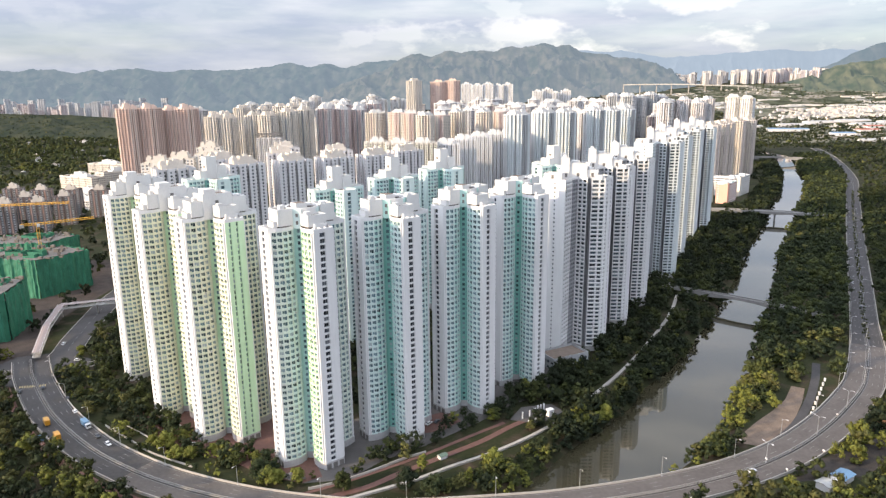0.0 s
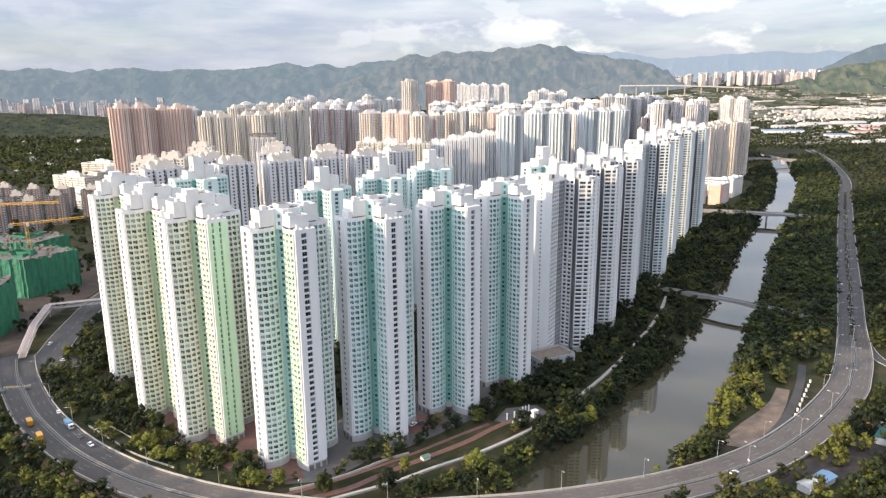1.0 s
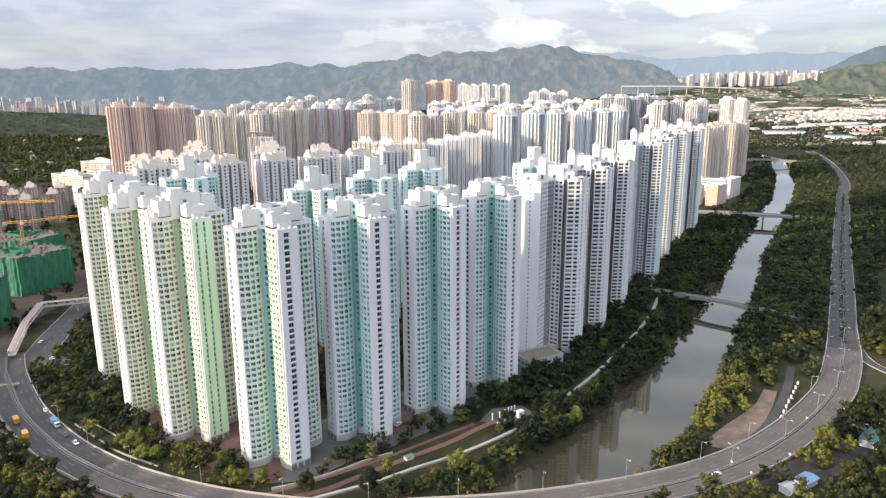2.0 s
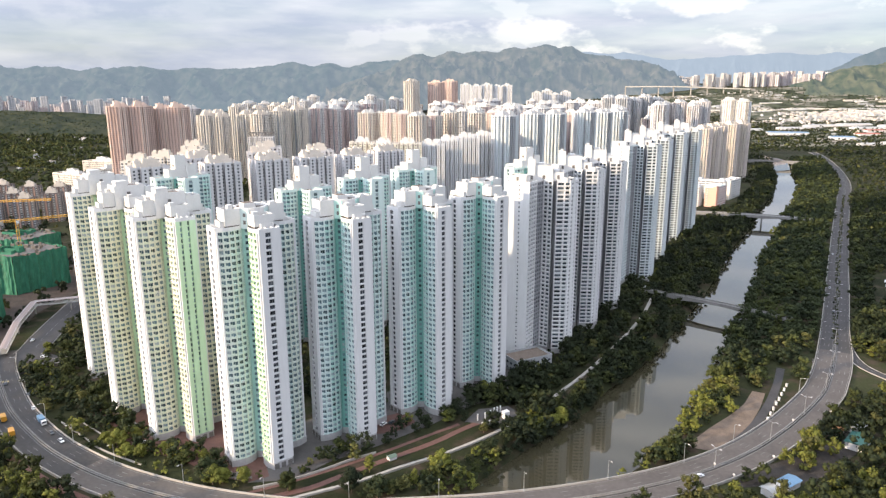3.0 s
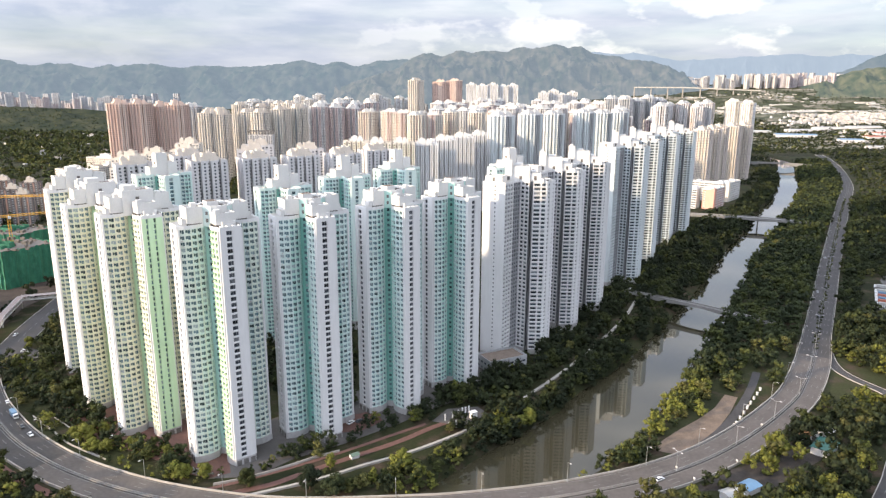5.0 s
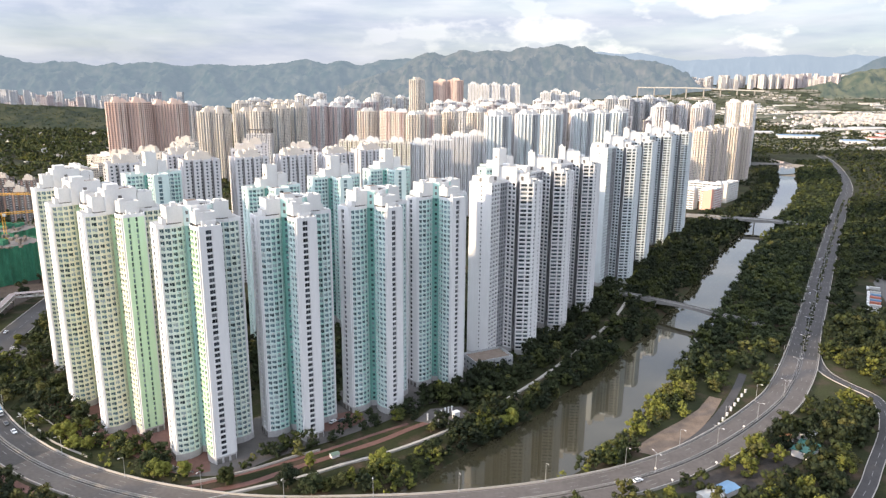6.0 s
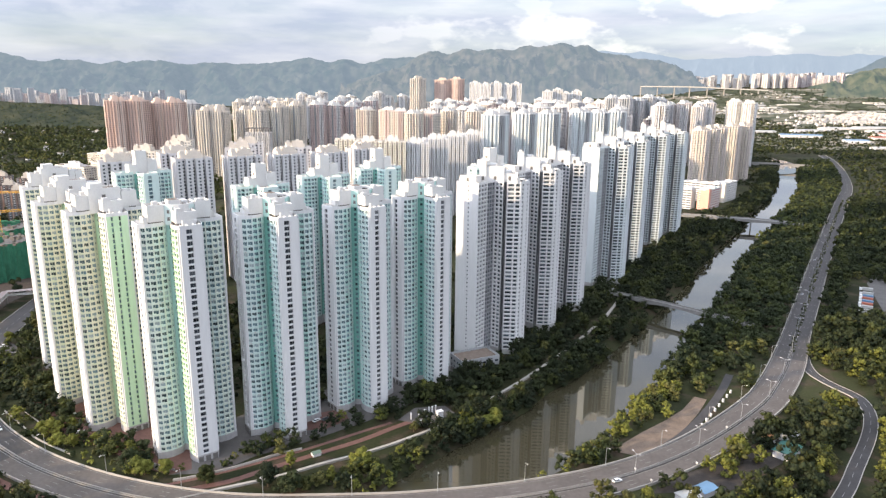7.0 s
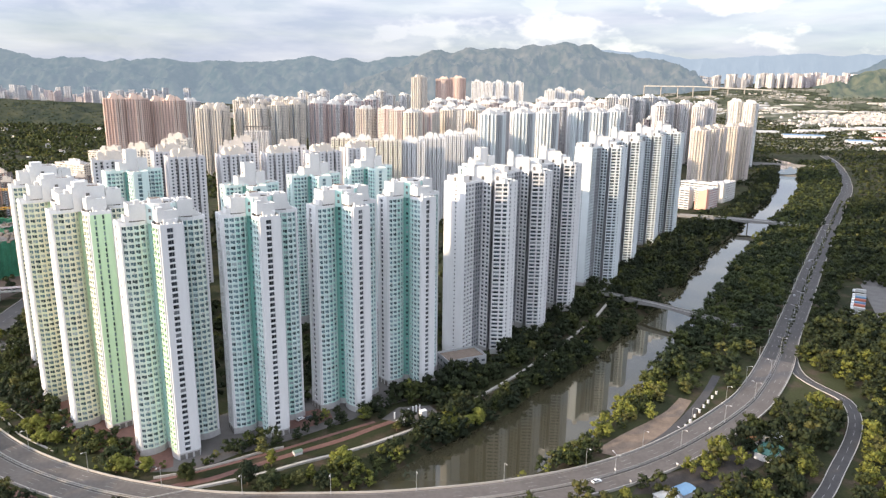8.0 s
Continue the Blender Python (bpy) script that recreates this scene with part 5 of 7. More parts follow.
FARWOOD = [crown_arrays(60 + k, 6.0 + k, 9.0, 0.3, 3, 9, 2.6) for k in range(4)]


def woods(name, label, x, y, templates, seed, ground=0.0, scale=(0.75, 1.25), tint=(0.3, 0.25, 0.12, 0.13, 0.2)):
    """Many tree crowns joined in one mesh."""
    r = np.random.RandomState(seed)
    vs, fs, gs, ms, mg, k = [], [], [], [], [], 0
    gap = river_gap(x, y)
    zz = np.zeros_like(x) + ground + far_rise(x, y) + np.where(gap < 8, np.clip(gap * 0.5 - 4.4, -4.4, 0), 0)
    for px, py, pz in zip(x, y, zz):
        v, f, g = (MIDWOOD if templates is WOOD and py > 720 else templates)[r.randint(len(templates))]
        a, s = r.uniform(0, 2 * math.pi), r.uniform(*scale)
        c, sn = math.cos(a) * s, math.sin(a) * s
        q = np.stack([v[:, 0] * c - v[:, 1] * sn + px, v[:, 0] * sn + v[:, 1] * c + py, v[:, 2] * s * r.uniform(0.8, 1.2) + pz], -1)
        tone = r.choice(5, p=tint)
        vs.append(q), fs.append(f + k), gs.append(g + k), ms.append(np.full(len(f), tone)), mg.append(np.full(len(g), tone))
        k += len(v)
    me = crown_mesh(name, np.concatenate(vs), np.concatenate(fs), np.concatenate(gs), LEAVES, np.concatenate(ms + mg))
    return tagged(new(name, me), label, "woods", kind="stuff")


tree_rows = [(-215, 345, 0), (-176, 312, 0), (-60, 262, 0), (-20, 292, 0), (20, 322, 0), (60, 350, 0), (84, 390, 0), (110, 430, 0)]
# single trees: inside the road's loop, beside the towers and on the near river bank
g1 = lambda x, y: (line_gap(x, y, road_np) < 0) & (y < 330 + 0.25 * x)
tx, ty = scatter(-250, 70, 235, 330, 8.2, 21, 0.5, g1)
k = line_gap(tx, ty, road_np) > -26
g2 = river_gap(tx, ty) < 30
pick = k | g2
tx, ty = tx[pick], ty[pick]
rt = random.Random(5)
used = [False] * len(TREES)
for x, y in zip(tx[:280], ty[:280]):
    # Many yellow-green crowns: sun on the front trees put into leaf colour.
    lit = rt.random()
    j = rt.choice((0, 1, 1, 2, 2, 2, 3, 3)) if lit < 0.85 else 5
    s = rt.uniform(0.7, 1.15)
    gz = float(np.clip(river_gap(np.array(x), np.array(y)) * 0.55 - 4.9, -4.4, 0))
    m_ = pose(x, y, gz, 0, 0, rt.uniform(0, 360)) @ Matrix.Scale(s, 4)
    if not used[j]:
        TREES[j].matrix_basis, used[j] = m_, True
    else:
        c = copy_thing(TREES[j], m_)
        c.scale = (s, s, s)
for j, u in enumerate(used):
    if not u:
        TREES[j].matrix_basis = pose(-60 + 9 * j, 252, 0)

shrub = lambda x, y: (line_gap(x, y, road_np) < -1) & (line_gap(x, y, road_np) > -30) & (x < 60) & (y < 400)
x, y = scatter(-260, 60, 236, 400, 3.4, 29, 0.42, shrub)
# Extra yellow in this tint paints sun on the verge.
woods("shrubs", "low green shrubs and bushes along the road verge", x, y, MIDWOOD, 9, scale=(0.22, 0.5), tint=(0.15, 0.2, 0.32, 0.23, 0.1))
bank = lambda x, y: (river_gap(x, y) < 22) & (line_gap(x, y, river_np) < 0)
x, y = scatter(-60, 150, 225, 440, 5.0, 28, 0.8, bank)
# Bank split by leaf tint: yellow where sunlit, dark where shaded.
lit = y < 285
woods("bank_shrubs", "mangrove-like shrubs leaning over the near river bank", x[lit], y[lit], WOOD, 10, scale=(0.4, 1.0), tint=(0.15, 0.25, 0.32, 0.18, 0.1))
woods("shaded_bank_shrubs", "shrubs tinted dark for the shaded river bank", x[~lit], y[~lit], WOOD, 17, scale=(0.4, 1.0), tint=(0.45, 0.25, 0.01, 0.04, 0.25))
court = lambda x, y: (line_gap(x, y, road_np) < -12) & (np.abs(line_gap(x, y, np.array(tree_rows, dtype=float))) < 13)
x, y = scatter(-240, 120, 250, 460, 6.0, 27, 0.75, court)
woods("court_trees", "dark garden trees at the feet of the towers", x, y, WOOD, 11, scale=(0.55, 0.95), tint=(0.4, 0.25, 0.05, 0.05, 0.25))
x, y = scatter(-262, -150, 300, 470, 7.0, 26, 0.72, lambda x, y: line_gap(x, y, road_np) < -3)
woods("corner_trees", "dense dark trees between the junction and the towers", x, y, WOOD, 12, scale=(0.7, 1.1), tint=(0.4, 0.3, 0.05, 0.05, 0.2))
x, y = scatter(-170, 70, 335, 480, 8.5, 46, 0.9)
woods("inner_court_trees", "dark garden trees in the court behind the front towers", x, y, MIDWOOD, 20, scale=(0.7, 1.1), tint=(0.45, 0.27, 0.0, 0.03, 0.25))
x, y = scatter(-260, 330, 390, 1000, 24, 25, 0.8, lambda x, y: (line_gap(x, y, river_np) < 0) & (river_gap(x, y) > 30))
woods("estate_trees", "garden trees between the housing towers", x, y, MIDWOOD, 13, scale=(0.9, 1.4), tint=(0.4, 0.3, 0.05, 0.05, 0.2))
west = lambda x, y: (river_gap(x, y) < np.where(y < 950, 60, 34)) & (line_gap(x, y, river_np) < 0)
x, y = scatter(20, 700, 300, 1500, 7.2, 31, 0.92, west)
# No yellow or olive leaves: the towers' shade is put into the tint.
woods("riverside_woods", "dense trees tinted dark for the shaded bank below the towers", x, y, WOOD, 1, tint=(0.45, 0.25, 0.0, 0.0, 0.3))
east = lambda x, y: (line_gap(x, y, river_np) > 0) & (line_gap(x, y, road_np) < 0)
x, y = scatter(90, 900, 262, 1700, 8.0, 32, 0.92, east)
# Yellow tint paints sun up to y 366, dark tint paints shade beyond.
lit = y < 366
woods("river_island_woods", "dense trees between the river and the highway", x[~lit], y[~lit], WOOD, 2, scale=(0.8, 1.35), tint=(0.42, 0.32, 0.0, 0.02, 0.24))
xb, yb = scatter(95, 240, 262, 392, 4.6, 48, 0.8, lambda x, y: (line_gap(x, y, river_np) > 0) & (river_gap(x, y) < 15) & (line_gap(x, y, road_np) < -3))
woods("water_edge_shrubs", "shrubs tinted sunlit yellow-green at the far water's edge", xb, yb, WOOD, 23, scale=(0.4, 0.85), tint=(0.08, 0.2, 0.42, 0.26, 0.04))
woods("sunlit_bank_trees", "trees tinted sunlit yellow-green on the far river bank", x[lit], y[lit], WOOD, 22, scale=(0.5, 1.0), tint=(0.1, 0.2, 0.38, 0.28, 0.04))
outer = lambda x, y: (line_gap(x, y, road_np) > 17) & (line_gap(x, y, road_np) < 130)
x, y = scatter(60, 900, 425, 1100, 8.2, 33, 0.9, outer)
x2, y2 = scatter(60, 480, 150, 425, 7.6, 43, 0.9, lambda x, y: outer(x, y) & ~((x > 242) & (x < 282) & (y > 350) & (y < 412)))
# Painted shade in the far tint, painted sun beside the slip road.
woods("roadside_woods", "trees and scrub beyond the highway, tinted dark for shade", x, y, WOOD, 3, scale=(0.8, 1.4), tint=(0.42, 0.36, 0.0, 0.02, 0.2))
woods("sunlit_roadside_woods", "trees tinted sunlit yellow-green beside the slip road", x2, y2, WOOD, 8, scale=(0.75, 1.3), tint=(0.27, 0.27, 0.24, 0.16, 0.06))
loop = lambda x, y: (line_gap(x, y, road_np) > ROAD_W) & (line_gap(x, y, road_np) < 80)
x, y = scatter(-330, -60, 170, 400, 7.0, 34, 0.85, loop)
woods("loop_woods", "dense dark trees outside the road's bend", x, y, WOOD, 4, tint=(0.3, 0.3, 0.1, 0.16, 0.14))
x, y = scatter(-700, -200, 400, 900, 14, 35, 0.4)
woods("town_trees", "scattered trees between low buildings", x, y, MIDWOOD, 5, tint=(0.4, 0.3, 0.03, 0.07, 0.2))
plain = lambda x, y: np.array([noise.noise(Vector((a * 0.006, b * 0.006, 4))) > -0.12 for a, b in zip(x, y)])
thick = lambda x, y: np.array([noise.noise(Vector((a * 0.006, b * 0.006, 4))) > -0.3 for a, b in zip(x, y)]) & ~((x < -1180) & (y > 2345))
x, y = scatter(-2300, -330, 900, 2500, 17.5, 36, 0.92, thick)
# Hardly any dark leaves: haze over the plain is lightened into the tint.
woods("plain_woods", "wooded plain with fields beyond the town", x, y, FARWOOD, 6, scale=(1.0, 1.8), tint=(0.3, 0.58, 0.0, 0.1, 0.02))
grove = lambda x, y: np.any([((x - a) / p) ** 2 + ((y - b) / q) ** 2 < 1 for a, b, p, q in ((-1294, 1858, 60, 45), (-1310, 1971, 55, 40), (-1257, 2039, 45, 40), (-1420, 1880, 60, 30), (-978, 1500, 50, 40), (-1180, 1760, 40, 30))], axis=0)
x, y = scatter(-1500, -900, 1440, 2100, 9, 49, 0.95, grove)
woods("light_groves", "lighter green groves on the wooded plain", x, y, FARWOOD, 24, scale=(0.7, 1.1), tint=(0.0, 0.1, 0.5, 0.4, 0.0))
tree_b = BVHTree.FromPolygons([v.co.copy() for v in knoll.data.vertices], [tuple(p.vertices) for p in knoll.data.polygons])
x, y = scatter(-2600, -1190, 2340, 2690, 15, 38, 0.95)
hits = [tree_b.ray_cast(Vector((a, b, 500)), Vector((0, 0, -1)))[0] for a, b in zip(x, y)]
woods("knoll_woods", "dark woods over the low knoll", x, y, FARWOOD, 15, ground=np.array([h.z if h else 0.0 for h in hits]) - far_rise(x, y) - 1.0, scale=(0.4, 0.8), tint=(0.3, 0.5, 0.0, 0.15, 0.05))
x, y = scatter(700, 3000, 3200, 4000, 21, 39, 0.85, lambda x, y: plain(x, y) | (y > 3640))
woods("far_valley_woods", "hazy woods on the rising ground beyond the village", x, y, FARWOOD, 16, scale=(0.6, 1.0), tint=(0.4, 0.3, 0.01, 0.04, 0.25))
x, y = scatter(600, 1500, 1120, 2080, 15, 44, 0.95, lambda x, y: (line_gap(x, y, road_np) > ROAD_W) | ((y > 1925) & (river_gap(x, y) > 8)))
woods("riverbend_woods", "dense dark woods round the far river bend", x, y, FARWOOD, 18, scale=(0.7, 1.2), tint=(0.45, 0.27, 0.0, 0.03, 0.25))
x, y = scatter(500, 800, 1250, 1950, 13, 45, 0.9, lambda x, y: (line_gap(x, y, road_np) < 0) & (np.abs(line_gap(x, y, river_np)) > 20))
woods("far_bank_woods", "dark trees along the far river bend", x, y, FARWOOD, 19, scale=(0.6, 1.0), tint=(0.45, 0.27, 0.0, 0.03, 0.25))
clear = lambda x, y: ~np.any([(np.abs(x - a) < w * 0.5 + 9) & (y - b < d * 0.5 + 14) & (b - y < d * 0.5 + 16) for a, b, w, d in SHEDS], axis=0)
x, y = scatter(700, 2500, 700, 2760, 15, 37, 0.93, lambda x, y: ((y > 2080) | (x > 1500)) & (thick(x, y) | (y < 2330)) & clear(x, y) & ((line_gap(x, y, road_np) > ROAD_W) | (y > 1960)))
x2, y2 = scatter(800, 1230, 2760, 3240, 15, 51, 0.93)
x, y = np.concatenate([x, x2]), np.concatenate([y, y2])
woods("valley_woods", "wooded valley floor beyond the highway", x, y, FARWOOD, 7, tint=(0.4, 0.3, 0.04, 0.06, 0.2))
x, y = scatter(-700, 900, 2000, 2300, 22, 38, 0.7)
woods("far_woods", "trees on the plain behind the towers", x, y, FARWOOD, 8)

# ---- bridges ----


def railing(f, a, b, h=1.1, m=0, step=2.5):
    a, b = Vector(a), Vector(b)
    n = max(1, int((b - a).length / step))
    up_ = Vector((0, 0, h))
    f.tube(a + up_, b + up_, 0.06, m=m, n=4)
    f.tube(a + up_ * 0.5, b + up_ * 0.5, 0.04, m=m, n=4)
    for k in range(n + 1):
        p = a + (b - a) * k / n
        f.tube(p, p + up_, 0.05, m=m, n=4)


def footbridge(label, a, b, width, z, piers, haunch=1.6, group="", thick=0.9, solid_side=False):
    """A beam bridge whose soffit is deeper over its piers."""
    ob = thing("bridge", label, "bridge", group)
    a, b = Vector((*a, z)), Vector((*b, z))
    d = (b - a).normalized()
    s = Vector((d.y, -d.x, 0)) * width / 2
    L = (b - a).length
    deck = Faces()
    n = 28
    low = []
    for k in range(n + 1):
        u = k / n
        near = min(abs(u - p) for p in piers)
        low.append(thick + haunch * max(0.0, 1 - near / 0.18) ** 1.6)
    arch = [1.2 * math.sin(math.pi * k / n) for k in range(n + 1)]
    for k in range(n):
        p, q = a + d * L * k / n, a + d * L * (k + 1) / n
        p.z += arch[k]
        q.z += arch[k + 1]
        pl_, ql = Vector((0, 0, low[k])), Vector((0, 0, low[k + 1]))
        deck.face([tuple(p + s), tuple(q + s), tuple(q - s), tuple(p - s)], 0)
        deck.face([tuple(p + s - pl_), tuple(q + s - ql), tuple(q + s), tuple(p + s)], 0)
        deck.face([tuple(p - s), tuple(q - s), tuple(q - s - ql), tuple(p - s - pl_)], 0)
        deck.face([tuple(p - s - pl_), tuple(q - s - ql), tuple(q + s - ql), tuple(p + s - pl_)], 0)
    part("deck", deck, BRIDGE, ob)
    for sd in (-1, 1):
        r = Faces()
        for k in range(0, n, 2):
            p, q = a + d * L * k / n + s * sd * 0.95, a + d * L * (k + 2) / n + s * sd * 0.95
            p.z += arch[k]
            q.z += arch[k + 2]
            if solid_side:
                e_, up_ = s.normalized() * 0.15, Vector((0, 0, 1.1))
                for c0, c1 in ((p + e_, q + e_), (q - e_, p - e_)):
                    r.face([tuple(c0), tuple(c1), tuple(c1 + up_), tuple(c0 + up_)])
                r.face([tuple(p - e_ + up_), tuple(p + e_ + up_), tuple(q + e_ + up_), tuple(q - e_ + up_)])
            else:
                railing(r, p, q)
        part("parapet" if solid_side else "railing", r, BRIDGE if solid_side else METAL, ob, "" if solid_side else "grey metal railing")
    for u in piers:
        f = Faces()
        p = a + d * L * u
        xf = Matrix.Translation((p.x, p.y, 0)) @ Matrix.Rotation(math.atan2(d.y, d.x), 4, "Z")
        f.box((-0.7, -width * 0.3, -7), (0.7, width * 0.3, z - 0.6), 0, xf=xf)
        f.box((-1.1, -width * 0.48, z - 1.6), (1.1, width * 0.48, z - 0.2), 0, xf=xf)
        part("pier", f, BRIDGE, ob)
    return ob


footbridge("grey concrete footbridge on two piers over the river", (163, 541), (254, 467), 5.4, 5.4, (0.3, 0.74), thick=1.2, solid_side=True)
footbridge("grey concrete road bridge over the river", (306, 902), (452, 852), 13.0, 7.0, (0.32, 0.62), 1.4, thick=1.7, solid_side=True)
footbridge("pale arched road bridge over the far river bend", (636, 1606), (770, 1548), 14.0, 7.5, (0.2, 0.8), 3.6, thick=2.0, solid_side=True)
st = thing("footbridge_ramp", "stepped ramp with white rails up to the footbridge", "ramp")
f = Faces()
ra, rb = Vector((166, 540, 5.2)), Vector((181, 592, 0.3))
dd = (rb - ra).normalized()
ss = Vector((dd.y, -dd.x, 0)).normalized() * 1.8
for k in range(24):
    p, q = ra + (rb - ra) * k / 24, ra + (rb - ra) * (k + 1) / 24
    f.face([tuple(p - ss), tuple(p + ss), (q.x + ss.x, q.y + ss.y, p.z), (q.x - ss.x, q.y - ss.y, p.z)], 0)
    f.face([(q.x - ss.x, q.y - ss.y, p.z), (q.x + ss.x, q.y + ss.y, p.z), tuple(q + ss), tuple(q - ss)], 0)
f.face([tuple(ra + ss), (ra.x + ss.x, ra.y + ss.y, -0.2), (rb.x + ss.x, rb.y + ss.y, -0.2), tuple(rb + ss)], 0)
f.face([(ra.x - ss.x, ra.y - ss.y, -0.2), tuple(ra - ss), tuple(rb - ss), (rb.x - ss.x, rb.y - ss.y, -0.2)], 0)
part("steps", f, BRIDGE, st)
for sd in (-1, 1):
    f = Faces()
    railing(f, ra + ss * sd, rb + ss * sd, 1.1, 0, 3)
    part("railing", f, WHITE, st, "white painted railing")

# covered walkway over the avenue
fb = thing("covered_footbridge", "covered footbridge with pinkish roof and white steel truss sides", "footbridge")
WALK = [Vector((-271, 388, 3.0)), Vector((-291, 432, 6.0)), Vector((-306, 474, 7.0)), Vector((-262, 494, 7.0))]
PINKROOF = mat("pinkish_metal_roof", (0.27, 0.215, 0.20), 0.5, 0.08, 0.5)
for k in range(3):
    a, b = WALK[k], WALK[k + 1]
    d = (b - a).normalized()
    sd = Vector((d.y, -d.x, 0)).normalized() * 2.0
    dk, rf, tr = Faces(), Faces(), Faces()
    u1, u3 = Vector((0, 0, 0.5)), Vector((0, 0, 3.0))
    dk.face([tuple(a - sd), tuple(a + sd), tuple(b + sd), tuple(b - sd)])
    for q in (1, -1):
        dk.face([tuple(a + sd * q), tuple(a + sd * q - u1), tuple(b + sd * q - u1), tuple(b + sd * q)])
    dk.face([tuple(a - sd - u1), tuple(b - sd - u1), tuple(b + sd - u1), tuple(a + sd - u1)])
    for q in (1.2, -1.2):
        rf.face([tuple(a + sd * q + u3), tuple(b + sd * q + u3), tuple(b + u3 * 1.12), tuple(a + u3 * 1.12)] if q > 0 else [tuple(a + u3 * 1.12), tuple(b + u3 * 1.12), tuple(b + sd * q + u3), tuple(a + sd * q + u3)])
        rf.face([tuple(a + sd * q + u3), tuple(a + sd * q + u3 * 0.93), tuple(b + sd * q + u3 * 0.93), tuple(b + sd * q + u3)])
    n = max(2, int((b - a).length / 4))
    for q in (1, -1):
        tr.tube(a + sd * q + u3, b + sd * q + u3, 0.14, n=4)
        tr.tube(a + sd * q, b + sd * q, 0.16, n=4)
        for j in range(n):
            p0, p1 = a + (b - a) * j / n + sd * q, a + (b - a) * (j + 1) / n + sd * q
            tr.tube(p0, p0 + u3, 0.11, n=4)
            tr.tube(p0 if j % 2 else p0 + u3, p1 + u3 if j % 2 else p1, 0.1, n=4)
    part("deck", dk, CONCRETE, fb)
    part("roof", rf, PINKROOF, fb, "pinkish metal roof")
    part("truss", tr, WHITE, fb, "white steel truss side")
for p in ((-291, 432, 5.8), (-306, 474, 6.8), (-284, 484, 6.8), (-263, 493, 6.8)):
    f = Faces()
    f.tube((p[0], p[1], 0), p, 0.5, 0.5, 0, 8)
    part("column", f, CONCRETE, fb)

# ---- buildings west of the avenue ----
NET = mat("green_scaffold_net", (0.032, 0.155, 0.095), 0.7, 0.3, 0.35, 0.12)


def netted_building(label, corners, height, seed):
    """A building shell behind hanging green nets: folded curtains, bare slabs on top."""
    ob = thing("building_under_construction", label, "construction site", "netted buildings")
    r = random.Random(seed)
    net, slab = Faces(), Faces()
    n = len(corners)
    for j in range(n):
        a, b = Vector((*corners[j], 0)), Vector((*corners[(j + 1) % n], 0))
        L = (b - a).length
        e = (b - a) / L
        nr = Vector((e.y, -e.x, 0))
        k = int(L / 1.6)
        rows = 7
        off = [r.uniform(-0.25, 0.55) + (0.9 if i % 6 == 0 else 0) for i in range(k + 1)]
        tops = [height + r.uniform(-1.2, 1.0) for _ in range(k + 1)]
        for i in range(k):
            for w in range(rows):
                def pt(ii, ww):
                    sag = 0.35 * math.sin(ww * 2.1 + ii)
                    q = a + e * L * ii / k + nr * (off[ii] + sag)
                    return (q.x, q.y, tops[ii] * ww / rows)
                net.face([pt(i, w), pt(i + 1, w), pt(i + 1, w + 1), pt(i, w + 1)])
    # loose nets over the raised parts on top
    cx0, cy0 = sum(c[0] for c in corners) / n, sum(c[1] for c in corners) / n
    for k in range(6):
        x, y = cx0 + r.uniform(-16, 16), cy0 + r.uniform(-14, 14)
        w, d, h = r.uniform(3, 7), r.uniform(3, 6), r.uniform(1.5, 4.0)
        for i in range(4):
            a = Vector(((-w, -d), (w, -d), (w, d), (-w, d))[i])
            b = Vector(((-w, -d), (w, -d), (w, d), (-w, d))[(i + 1) % 4])
            net.face([(x + a.x, y + a.y, height - 0.5), (x + b.x, y + b.y, height - 0.5), (x + b.x * 0.95, y + b.y * 0.95, height + h + r.uniform(-0.5, 0.5)), (x + a.x * 0.95, y + a.y * 0.95, height + h + r.uniform(-0.5, 0.5))])
    part("net", net, NET, ob, "green scaffold netting in folds")
    for z in (height - 7, height - 3.6, height - 0.8):
        slab.prism([(x * 0.97 + 0.03 * corners[0][0], y * 0.97 + 0.03 * corners[0][1]) for x, y in corners], z, z + 0.3, 0)
    xs, ys = [c[0] for c in corners], [c[1] for c in corners]
    for _ in range(60):
        x, y = r.uniform(min(xs) + 5, max(xs) - 5), r.uniform(min(ys) + 5, max(ys) - 5)
        slab.box((x, y, height - 0.6), (x + r.uniform(0.4, 4), y + r.uniform(0.4, 3), height + r.uniform(0.2, 2.2)), 0)
    part("slab", slab, mat("raw_concrete_slab", (0.15, 0.135, 0.12), 0.9, 0.3, 0.4), ob, "bare grey concrete slabs")
    return ob


netted_building("unfinished building wrapped in green scaffold netting", [(-420, 528), (-384, 532), (-384, 524), (-352, 520), (-330, 558), (-362, 576), (-366, 554), (-400, 556)], 33, 1)
netted_building("unfinished building in green nets behind the first", [(-460, 590), (-388, 594), (-380, 630), (-410, 640), (-412, 624), (-450, 626)], 31, 2)
netted_building("unfinished netted building beside the covered footbridge", [(-372, 402), (-330, 410), (-312, 424), (-322, 462), (-355, 470), (-372, 455)], 34, 3)
CRANE = mat("crane_yellow_paint", (0.65, 0.36, 0.05), 0.5, 0.08, 1.0)


